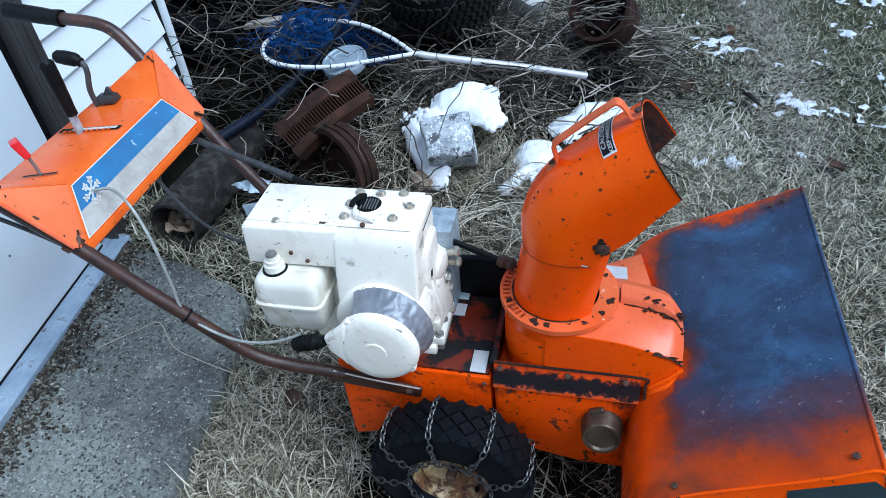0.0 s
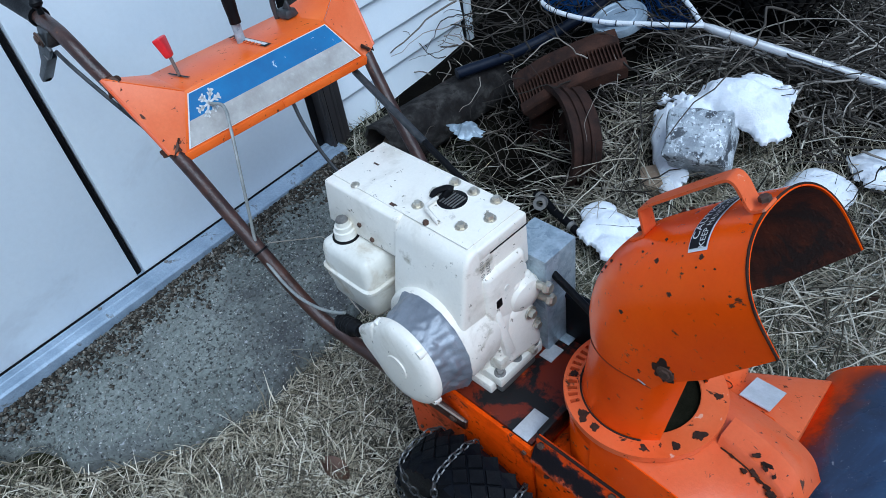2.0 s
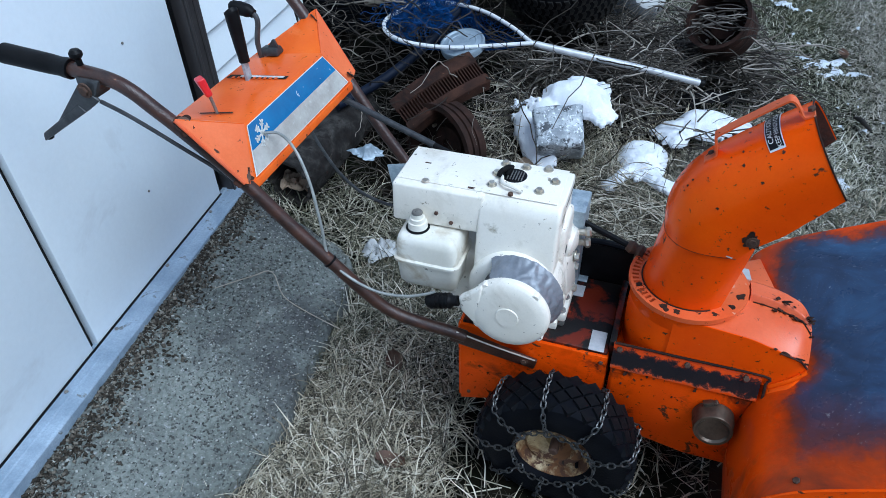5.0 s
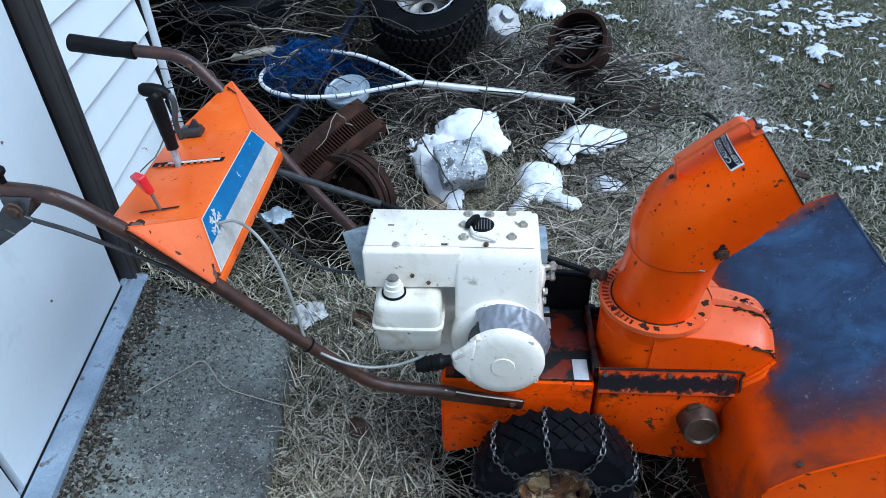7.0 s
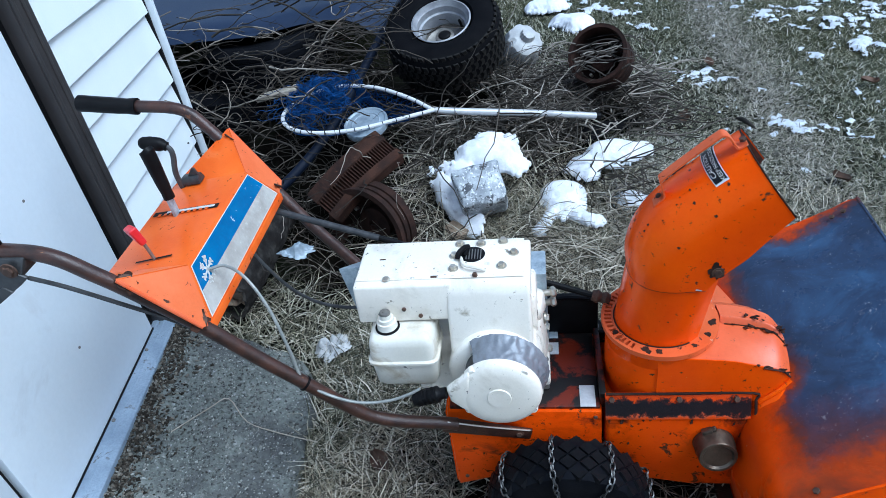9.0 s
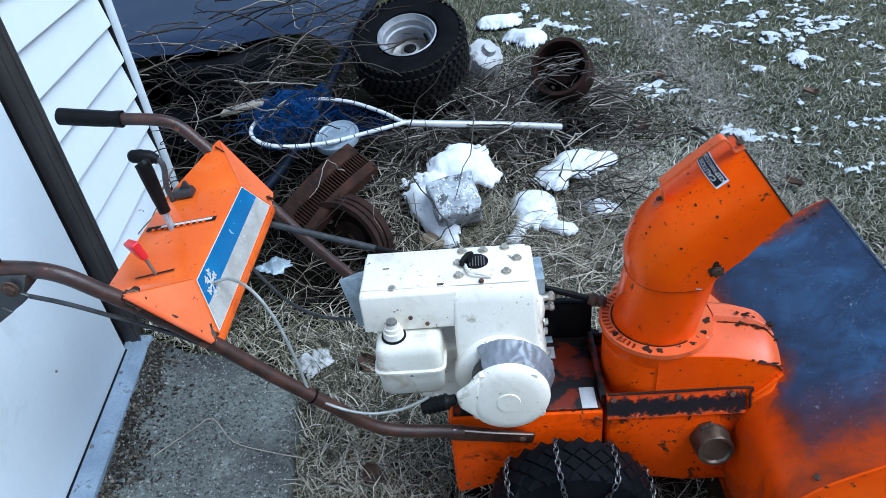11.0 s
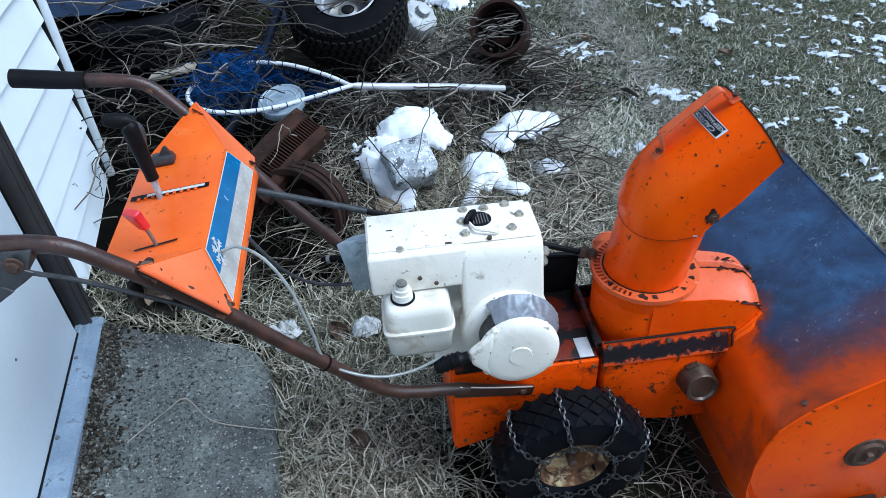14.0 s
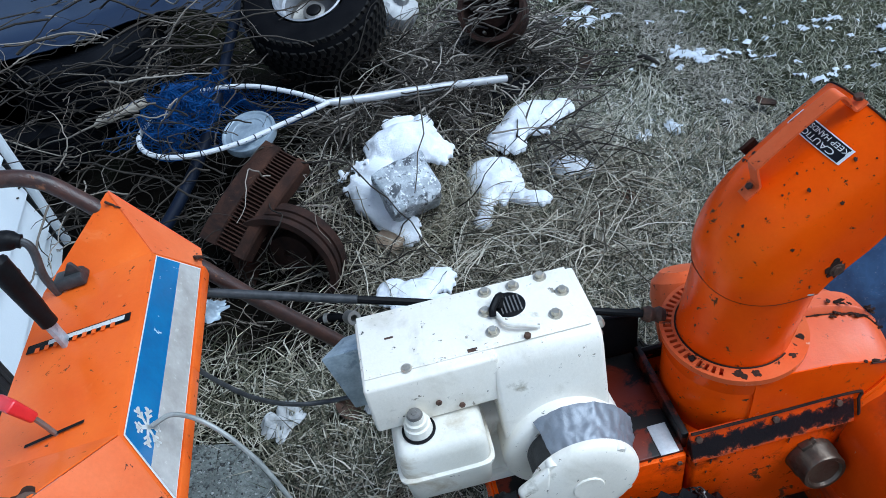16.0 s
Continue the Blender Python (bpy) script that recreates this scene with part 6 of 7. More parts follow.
snow_lump(0.140, 0.095, 0.085, 3.1, "lump of white snow on the crusted block", pose(-0.272, 1.295, 0.295, 16, 4, 14), 0.42, ((0.03, 0.10, 0.070), (0.115, -0.050, 0.070), (-0.12, -0.065, 0.075), (0.06, 0.04, 0.09)))
snow_lump(0.125, 0.100, 0.065, 5.3, "low white snow patch on dead grass", at_ground(0.255, 1.520, 0.078, 4), 0.46, ((-0.150, -0.065, 0.080), (-0.08, -0.03, 0.065), (-0.140, -0.130, 0.050), (0.085, 0.02, 0.07)))
snow_lump(0.108, 0.120, 0.050, 7.7, "rounded white snow patch with thin melting legs", at_ground(0.028, 1.255, 0.030, 0), 0.36, ((0.01, -0.070, 0.085), (0.045, -0.115, 0.046), (0.062, -0.135, 0.040), (0.082, -0.150, 0.038), (0.102, -0.160, 0.040), (0.125, -0.165, 0.040), (-0.040, -0.100, 0.040), (-0.056, -0.125, 0.032), (-0.069, -0.150, 0.028), (-0.080, -0.175, 0.027), (-0.090, -0.198, 0.030), (-0.100, -0.222, 0.031)))
snow_lump(0.095, 0.065, 0.03, 9.9, "thin white snow patch on dead grass", at_ground(0.315, 1.25, 0.046, -30), 0.6)
snow_lump(0.070, 0.050, 0.028, 2.4, "small lobed snow patch beside the engine", pose(-0.345, 0.735, 0.148, 0, 0, 10), 0.5, ((-0.055, -0.045, 0.05), (0.02, -0.075, 0.05), (0.075, 0.02, 0.05), (-0.07, 0.03, 0.045)))
snow_lump(0.16, 0.10, 0.06, 8.3, "white snow patch behind the scrap pile", at_ground(0.02, 3.95, 0.03, 10), 0.5)
snow_lump(0.17, 0.12, 0.06, 4.2, "white snow patch behind the scrap pile", at_ground(0.19, 3.55, 0.03, -25), 0.6)

# crusted block
block = thing("crusted_block", "grey ice-crusted block wrapped in snow and old plastic", "block", pose(-0.297, 1.110, 0.245, 38, -8, 14))
bb = box(-0.094, 0.094, -0.085, 0.080, -0.10, 0.085, 0.022, 3)
bmesh.ops.subdivide_edges(bb, edges=bb.edges, cuts=3, use_grid_fill=True)
for v in bb.verts:
    v.co += Vector((noise.noise(v.co * 14), noise.noise(v.co * 14 + Vector((5, 0, 0))), noise.noise(v.co * 14 + Vector((0, 7, 0))))) * 0.014
part("body", bb, ice_grey, block)
snow_lump(0.062, 0.140, 0.022, 6.6, "snow clinging beside the crusted block", pose(-0.418, 1.115, 0.225, 40, -30, 6), 0.60, ((0.02, 0.12, 0.06), (0.0, 0.07, 0.06), (0.01, -0.10, 0.05), (0.02, -0.14, 0.045)))
solid("brick", box(-0.045, 0.045, -0.065, 0.065, -0.028, 0.028, 0.005), old_brick, "weathered tan brick half in the grass", "brick", pose(-0.370, 1.035, 0.118, 14, 12, -50))

# lawn tractor wheel lying on the pile
def turf_wheel():
    w = thing("tractor_wheel", "lawn tractor wheel with black turf tyre, lying on the brush", "wheel", pose(-0.475, 1.93, 0.568, 23, -3, 0))
    r, wd = 0.268, 0.215
    h = wd / 2
    prof = [(0.135, -h * 0.8), (0.150, -h * 0.98), (0.205, -h * 1.05), (0.243, -h * 0.97), (0.262, -h * 0.72), (r, -h * 0.35), (r, h * 0.35), (0.262, h * 0.72), (0.243, h * 0.97), (0.205, h * 1.05), (0.150, h * 0.98), (0.135, h * 0.8)]
    part("tyre", lathe(prof, 72), rubber, w)
    lug = poly([(-0.014, -0.018, 0.0032), (0.004, -0.018, 0.0032), (0.012, 0.0, 0.0032), (0.006, 0.018, 0.0032), (-0.012, 0.018, 0.0032), (-0.005, 0.0, 0.0032), (-0.016, -0.019, -0.004), (0.006, -0.019, -0.004), (0.0145, 0.0, -0.004), (0.008, 0.019, -0.004), (-0.014, 0.019, -0.004), (-0.007, 0.0, -0.004)], [(0, 1, 2, 5), (5, 2, 3, 4), (0, 6, 7, 1), (1, 7, 8, 2), (2, 8, 9, 3), (3, 9, 10, 4), (4, 10, 11, 5), (5, 11, 6, 0)])
    lug_me = mesh_from("tread_lug", lug, surface("dusty_tread", [(0.3, (0.006, 0.006, 0.006)), (0.7, (0.024, 0.021, 0.018))], 24, 0.7, grain=0.3, bump=0.2, spec=0.2))
    tyre = w.children[0]
    for k in range(48):
        for j in range(6):
            a = (k + 0.5 * (j % 2)) * math.tau / 48
            y = (j - 2.5) * wd * 0.175
            rr = r - 0.002 - max(0, abs(y) - 0.05) ** 2 * 9
            ob = new("tread_lug", lug_me)
            ob.parent = tyre
            ob.matrix_basis = Matrix.Rotation(a, 4, "Z") @ Matrix.Translation((rr, 0, y)) @ Matrix.Rotation(radians(90), 4, "Y") @ Matrix.Rotation(radians(90), 4, "Z")
    rim_mat = surface("grey_white_rim", [(0.3, (0.22, 0.23, 0.25)), (0.7, (0.40, 0.41, 0.43))], 18, 0.45, 0.3, grain=0.15, bump=0.1, spots=[((0.12, 0.09, 0.07), 24, 0.62, 0.05, 0.8)])
    part("rim", lathe([(0.132, h * 0.86), (0.137, h * 0.94), (0.130, h * 0.96), (0.122, h * 0.80), (0.116, h * 0.74), (0.112, h * 0.50), (0.102, h * 0.47), (0.099, h * 0.10), (0.097, -h * 0.05)], 56), rim_mat, w, "grey-white pressed steel rim")
    # The disc's darker grey paints in the shade of the deep rim.
    part("rim_disc", lathe([(0.0985, h * 0.02), (0.094, -h * 0.20), (0.080, -h * 0.28), (0.046, -h * 0.3), (0.043, h * 0.10), (0.030, h * 0.14), (0.030, -h * 0.4)], 56), grey_metal, w, "wheel disc, darker grey for the shade inside the rim")
    part("hub_bore", lathe([(0, h * 0.19), (0.022, h * 0.19), (0.026, h * 0.17), (0.026, -h * 0.1)], 24), black_plastic, w, "dark axle bore")
    part("valve_stem", tube([(0.085, 0.03, h * 0.15), (0.08, 0.028, h * 0.45), (0.076, 0.027, h * 0.6)], 0.007, 8, 3), rubber, w)


turf_wheel()


def scrap_tyre(x, y, z, rx, ry, r, w, label):
    t = thing("scrap_tyre", label, "tyre", pose(x, y, z, rx, ry, 20), "old tyres")
    h = w / 2
    prof = [(r * 0.60, -h * 0.6), (r * 0.64, -h), (r * 0.86, -h * 1.08), (r * 0.96, -h * 0.9)]
    for k in range(5):
        a, b = -h * 0.8 + k * h * 0.34, -h * 0.8 + (k + 0.78) * h * 0.34
        prof += [(r * 0.985, a), (r, a + 0.004), (r, b), (r * 0.985, b + 0.003)]
    prof += [(r * 0.96, h * 0.9), (r * 0.86, h * 1.08), (r * 0.64, h), (r * 0.60, h * 0.6)]
    part("casing", lathe(prof, 64), dusty_rubber, t)
    part("bead", lathe([(r * 0.585, -h * 0.62), (r * 0.61, -h * 0.66), (r * 0.61, -h * 0.5), (r * 0.585, -h * 0.5)], 48, True), dusty_rubber, t)


scrap_tyre(-1.43, 2.19, 0.515, 3, -3, 0.335, 0.205, "worn ribbed car tyre lying flat under a tarpaulin")
scrap_tyre(-1.70, 2.16, 0.285, 2, 2, 0.325, 0.20, "worn car tyre at the bottom of the pile")

# landing net
net = thing("landing_net", "fishing landing net with blue mesh and grey pole", "net")
Y0 = Vector((-0.495, 1.415, 0.455))
hoop_pts = [Y0, (-0.60, 1.50, 0.475), (-0.76, 1.60, 0.49), (-0.93, 1.62, 0.50), (-1.06, 1.545, 0.495), (-1.125, 1.42, 0.485), (-1.085, 1.31, 0.475), (-0.97, 1.255, 0.465), (-0.80, 1.275, 0.455), (-0.64, 1.345, 0.452), Y0 + Vector((0.01, -0.006, 0))]
hoop = part("hoop", tube(hoop_pts, 0.0085, 10, 6), hoop_white, net, "pale net hoop wound with dark cord")
hl = smooth_line(hoop_pts, 6)
for i in range(2, len(hl) - 2, 2):
    part("cord_wrap", tube([hl[i] + (hl[i] - hl[i - 1]) * 0.1, hl[i].lerp(hl[i + 1], 0.22)], 0.0095, 8, 1), blue_pipe, hoop)
pole = part("pole", tube([Y0 + Vector((-0.01, 0, 0)), (-0.40, 1.445, 0.425), (-0.10, 1.533, 0.352), (0.185, 1.625, 0.272)], [0.010, 0.014, 0.0145, 0.0145, 0.0145, 0.0145, 0.0145, 0.0145, 0.0145], 14, 4), pole_grey, net, "straight grey pole")
part("pole_end", rod((0.180, 1.6235, 0.2735), (0.205, 1.6315, 0.2665), 0.0155, 14), black_plastic, net, "black pole end cap")
# meshwork: crossing cords that sag from the hoop
rng = random.Random(11)


def bag(u, v):
    """A point of the bag: u round the hoop, v towards its gathered tail."""
    p = hl[int(u * (len(hl) - 1))]
    tail = Vector((-0.96, 1.64, 0.47)) + Vector((0.10 * math.sin(u * 6.28), 0.05 * math.cos(u * 6.28), 0))
    q = p.lerp(tail, v)
    sag = 0.10 * math.sin(v * math.pi)
    return Vector((q.x + 0.03 * noise.noise((u * 9, v * 5, 1)), q.y + 0.03 * noise.noise((u * 9, v * 5, 4)), q.z - sag + 0.07 * v + 0.05 * noise.noise((u * 7, v * 6, 8))))


cords = []
for k in range(64):
    u = k / 64
    for s in (-1, 1):
        cords.append(tube([bag((u + s * 0.06 * j / 6) % 1.0, j / 6) for j in range(7)], 0.0013, 3, 2))
for k in range(9):
    cords.append(tube([bag(j / 40, (k + 0.6) / 10) for j in range(40)], 0.0013, 3, 1))


def gather(u, v):
    """The bunched part of the bag, slumped over the hoop: u across, v from its crest down."""
    a, r = u * math.tau, v ** 0.6
    fold = 0.034 * noise.noise((math.cos(a) * 2.2, math.sin(a) * 2.2, v * 2)) + 0.020 * math.sin(u * 44 + 3 * v)
    x = -0.985 + (0.125 + fold) * r * math.cos(a) + 0.03 * noise.noise((u * 6, v * 3, 7))
    y = 1.505 + (0.175 + 1.5 * fold) * r * math.sin(a) + 0.03 * noise.noise((u * 6, v * 3, 9))
    z = 0.575 - 0.085 * r ** 1.7 - 0.05 * max(0.0, r - 0.8) + 0.9 * fold * (0.3 + r) - 0.10 * (y - 1.505)
    return Vector((x, y, z))


bundle = []
for k in range(46):
    for s in (-1, 1):
        line = [gather((k / 46 + s * 0.16 * (j / 22 - 0.5)) % 1.0, j / 22) for j in range(23)]
        bundle.append(tube([q + Vector((rng.gauss(0, 0.005), rng.gauss(0, 0.005), rng.gauss(0, 0.005))) for q in line], 0.0014, 3, 1))
for k in range(16):
    bundle.append(tube([gather(j / 40 % 1.0, (k + 0.5) / 16) for j in range(41)], 0.0013, 3, 1))
# loose ends that stray out of the heap
for k in range(60):
    a, q = rng.uniform(0, math.tau), gather(rng.random(), rng.uniform(0.5, 1.0))
    pts = [q]
    for j in range(7):
        a += rng.gauss(0, 0.5)
        pts.append(pts[-1] + Vector((0.022 * math.cos(a), 0.022 * math.sin(a), rng.gauss(-0.002, 0.008))))
    bundle.append(tube(pts, 0.0012, 3, 2))
tagged(part("meshwork", join(*cords), net_blue, net), "blue net cords", kind="stuff")
tagged(part("gathered_mesh", join(*bundle), net_blue, net), "bunched blue netting", kind="stuff")

# tin lid caught in the net
lid = thing("tin_lid", "round dull tin lid lying in the net", "lid", pose(-0.765, 1.350, 0.445, 14, -6, 0))
part("disc", lathe([(0, 0.004), (0.080, 0.004), (0.086, 0.008), (0.091, 0.008), (0.094, 0.0), (0.092, -0.02), (0, -0.02)], 44), tin, lid)
part("pressed_ring", lathe([(0.055, 0.004), (0.057, 0.0065), (0.061, 0.0065), (0.063, 0.004)], 36), tin, lid)


# rusty brake drums
def finned_cover(label):
    """A curved cast cover: a smooth band, a belt of fins and a raised rim, hollow underneath."""
    e0, e1 = Vector((-0.950, 0.989, 0.340)), Vector((-0.704, 1.228, 0.471))
    c = (e1 - e0).normalized()
    axis = Vector((0.739, -0.569, -0.361)).normalized()
    up = axis.cross(c).normalized()
    half = radians(17)
    r = (e1 - e0).length / 2 / math.sin(half)
    m = Matrix((c, up, axis)).transposed().to_4x4()
    m.translation = (e0 + e1) / 2 - up * r * math.cos(half)
    cover = thing("finned_cover", label, "machine cover", m)
    prof = [(0.90, 0.012), (0.99, 0.0), (1.006, 0.006), (1.006, 0.060), (0.998, 0.064), (0.970, 0.067), (0.970, 0.122), (0.995, 0.126), (1.0, 0.130), (1.0, 0.160), (0.99, 0.166), (0.92, 0.170), (0.91, 0.160)]
    n = 44

    def shell(u, k):
        a = -half + 2 * half * u
        q, h = prof[k]
        q *= 1 + 0.006 * noise.noise((a * 6, h * 30, 2))
        return (r * q * math.sin(a), r * q * math.cos(a), h)
    verts = [shell(i / n, k) for i in range(n + 1) for k in range(len(prof))]
    p = len(prof)
    faces = [(i * p + k, (i + 1) * p + k, (i + 1) * p + k + 1, i * p + k + 1) for i in range(n) for k in range(p - 1)]
    faces += [(i * p + p - 1, (i + 1) * p + p - 1, (i + 1) * p, i * p) for i in range(n)]
    faces += [tuple(range(p)), tuple(n * p + k for k in range(p - 1, -1, -1))]
    body = part("shell", poly(verts, faces), rust, cover)
    fin = mesh_from("fin", hexa([(-0.0026, r * 0.965, 0.062), (0.0026, r * 0.965, 0.062), (0.0018, r * 1.002, 0.063), (-0.0018, r * 1.002, 0.063)], [(-0.0026, r * 0.965, 0.1285), (0.0026, r * 0.965, 0.1285), (0.0018, r * 0.995, 0.1275), (-0.0018, r * 0.995, 0.1275)], 0.0), rust)
    for k in range(30):
        ob = new("fin", fin)
        ob.parent = body
        ob.matrix_basis = Matrix.Rotation(-half + 2 * half * (k + 0.5) / 30, 4, "Z")
    part("end_wall", prism([(-r * 0.26, r * 0.78), (r * 0.26, r * 0.78), (r * 0.265, r * 0.93), (0, r * 0.965), (-r * 0.265, r * 0.93)], 0.008, 0.016, "z", 0.002), dark_rust, cover, "dark rusty end wall")


finned_cover("rusty finned cast-iron cover lying in the brush")


def plain_drum(m, r, w, label):
    d = thing("brake_drum", label, "brake drum", m, "rusty brake drums")
    h = w / 2
    prof = [(r * 0.40, -h), (r * 0.92, -h), (r * 0.97, -h * 0.85), (r * 0.97, -h * 0.25), (r * 0.93, -h * 0.22), (r * 0.93, -h * 0.05), (r * 0.97, 0), (r * 0.97, h * 0.3), (r * 0.93, h * 0.34), (r * 0.93, h * 0.52), (r * 0.99, h * 0.58), (r, h), (r * 0.88, h), (r * 0.86, -h * 0.8), (r * 0.40, -h * 0.8)]
    part("shell", lathe(prof, 56, True, 0.003), dark_rust, d)
    part("hub_flange", lathe([(r * 0.12, -h * 0.95), (r * 0.42, -h * 0.95), (r * 0.40, -h * 0.2), (r * 0.14, -h * 0.1)], 28, True), dark_rust, d)
    for k in range(5):
        a = k * math.tau / 5 + 0.3
        part("stud", rod((r * 0.62 * math.cos(a), r * 0.62 * math.sin(a), -h), (r * 0.62 * math.cos(a), r * 0.62 * math.sin(a), -h * 0.45), 0.007, 8), zinc_bolt, d)
    return d


plain_drum(along((-0.710, 0.970, 0.192), (-0.710 - 0.45, 0.970 - 0.88, 0.192 + 0.10)), 0.180, 0.105, "rusty grooved brake drum standing on edge in the brush")
plain_drum(along((0.24, 1.98, 0.385), (0.24 - 0.20, 1.98 - 0.40, 0.385 + 0.36)), 0.138, 0.17, "rusty hub drum full of dry stalks")

# smaller scrap
solid("plank_offcut", hexa([(-0.10, -0.026, -0.010), (0.085, -0.028, -0.010), (0.105, 0.022, -0.010), (-0.085, 0.028, -0.010)], [(-0.105, -0.024, 0.008), (0.08, -0.026, 0.010), (0.10, 0.020, 0.010), (-0.08, 0.026, 0.008)], 0.003), pale_wood, "pale broken board end under the brush", "board", pose(-1.23, 1.66, 0.475, 4, -6, 14))
solid("pipe", tube([(-0.62, 2.75, 0.72), (-0.78, 2.03, 0.585), (-0.92, 1.45, 0.42), (-1.03, 1.14, 0.352), (-1.13, 0.90, 0.338)], 0.020, 14, 5), blue_pipe, "dark blue plastic pipe running under the net", "pipe")
boot = thing("rubber_scrap", "folded black rubber scrap near the pole end", "scrap", pose(0.262, 1.800, 0.112, 0, 0, 32) @ Matrix.Diagonal((1.2, 1.1, 0.8, 1)))
part("fold", sheet(lambda u, v: (-0.14 + 0.28 * u, 0.05 * (v - 0.5) * 2 * (1 - 0.6 * u), 0.055 * math.sin(v * math.pi) * (1 - 0.5 * u) + 0.02 * math.sin(u * 5)), 16, 12, 0.004), rubber, boot)
jug = thing("plastic_jug", "clouded white plastic jug slumped in dry stalks", "jug", pose(-0.215, 2.44, 0.175, 34, 12, 25) @ Matrix.Scale(1.35, 4))
part("body", lathe([(0, -0.22), (0.062, -0.22), (0.074, -0.20), (0.075, -0.05), (0.070, -0.04), (0.076, -0.03), (0.077, 0.05), (0.071, 0.065), (0.076, 0.08), (0.077, 0.16), (0.070, 0.185), (0.050, 0.200), (0.030, 0.203), (0.026, 0.225), (0, 0.228)], 32, False, 0.09), frosted, jug)
def hollow_log(a, b, r, label):
    """A rotten log with a furrowed bark and a ragged hollow end; a is the open end."""
    a, b = Vector(a), Vector(b)
    lg = thing("log", label, "log", along(a, b))
    length, n = (b - a).length, 48

    def skin(u, v, k):
        w = v * math.tau
        f = 0.10 * noise.noise((math.cos(w) * 1.4, math.sin(w) * 1.4, u * 2.0)) + 0.07 * noise.noise((math.cos(w) * 7, math.sin(w) * 7, u * 3.0)) + 0.03 * noise.noise((math.cos(w) * 16, math.sin(w) * 16, u * 9.0))
        end = 0.022 * noise.noise((math.cos(w) * 4, math.sin(w) * 4, 3)) * (1 - u)
        return (r * k * (1 + f) * math.cos(w), r * k * (1 + f) * math.sin(w), u * length + end)
    part("bark", sheet(lambda u, v: skin(u, v, 1.0), 26, n), bark, lg, sharp=70)
    part("hollow", sheet(lambda u, v: skin(u * 0.5, v, 0.88 - 0.20 * u), 10, n), dark_wood, lg, "dark rotten hollow")
    part("rim", sheet(lambda u, v: skin(0.0, v, 1.0 - 0.12 * u), 2, n), dark_wood, lg)
    part("cut_end", moved(lathe([(0, 0), (r * 0.97, 0), (r * 0.97, -0.02)], 32, False, 0.04), pose(0, 0, length - 0.004)), dark_wood, lg)
    part("rotten_wood", moved(sheet(lambda u, v: (0.10 * (u - 0.5), 0.03 * noise.noise((u * 5, v * 5, 3)), 0.09 * v), 10, 8, 0.006), pose(-0.01, -0.03, 0.01, 0, 20, 15)), old_brick, lg, "splintered brown heartwood")


hollow_log((-1.165, 0.535, 0.205), (-1.125, 1.09, 0.225), 0.092, "grey hollow log with furrowed bark, lying along the wall")
RAG = (-0.795, 0.468)


def crumple(w, d, h, seed):
    """A crumpled bit of film with an uneven outline."""
    def skin(u, v):
        a, q = u * math.tau, v
        k = q * (0.75 + 0.55 * noise.noise((1.3 * math.cos(a) + seed, 1.3 * math.sin(a), seed)) + 0.25 * noise.noise((4 * math.cos(a), 4 * math.sin(a) + seed, 1)))
        x, y = w * k * math.cos(a), d * k * math.sin(a)
        return (x, y, h * (1 - 0.8 * q * q) * (0.7 + 0.9 * noise.noise((x * 22 + seed, y * 22, 2)) + 0.5 * noise.noise((x * 60, y * 60, seed))))
    return sheet(skin, 40, 12, 0.0015)


solid("plastic_scrap", crumple(0.085, 0.060, 0.045, 1.7), frosted, "crumpled clear plastic wrapping on the grass", "plastic wrap", at_ground(RAG[0], RAG[1], 0.012, 40), sharp=20)
solid("plastic_scrap", crumple(0.062, 0.048, 0.045, 4.9), frosted, "crumpled pale plastic beside the fuel tank", "plastic wrap", at_ground(-0.515, 0.450, 0.014, 75), sharp=20)
solid("plastic_scrap", crumple(0.070, 0.045, 0.035, 8.2), tin, "crumpled grey sheet in the grass", "plastic wrap", pose(-0.94, 0.73, 0.26, 12, 8, 25), sharp=20)
sock = thing("socket", "steel pipe fitting in the grass", "fitting", pose(-0.541, 0.633, 0.20, 60, 0, 30))
part("ring", lathe([(0.010, -0.02), (0.020, -0.02), (0.020, 0.02), (0.010, 0.02)], 18, True), grey_metal, sock)

hose = thing("rubber_hose", "short black rubber hose with steel clamps in the grass", "hose")
part("tube", tube([(-0.650, 0.742, 0.112), (-0.600, 0.722, 0.128), (-0.535, 0.690, 0.130), (-0.470, 0.675, 0.126), (-0.425, 0.668, 0.112)], 0.013, 12, 4), rubber, hose)
for p, q in (((-0.625, 0.732, 0.121), (-0.58, 0.716, 0.130)), ((-0.456, 0.672, 0.123), (-0.50, 0.681, 0.128))):
    part("clamp", moved(lathe([(0.0125, -0.007), (0.0165, -0.006), (0.0165, 0.006), (0.0125, 0.007)], 18, True), along(p, q)), grey_metal, hose, "dull steel clamp")

# dark tarpaulin behind the pile
def tarp_skin(u, v):
    x = -5.0 + 4.24 * u - 0.15 * v
    back = 0.14 * max(0.0, min(1.0, (x + 1.34) / 0.30)) * (1 - v)
    y = 1.93 + back + 4.7 * v + 0.018 * math.sin(u * 23) + 0.012 * math.sin(u * 51)
    z = 0.685 - 0.035 * (y - 2) + 0.022 * noise.noise((x * 0.7, y * 0.7, 5)) + 0.006 * noise.noise((x * 4, y * 3, 9)) - 0.35 * max(0.0, (x + 0.98) / 0.3) ** 2
    return (x, y, z - 0.04 * max(0, 1 - v / 0.015) ** 2)


solid("tarpaulin", sheet(tarp_skin, 60, 50, 0.004), tarp_mat, "dark blue-black tarpaulin spread behind the scrap", "tarpaulin", kind="structure")


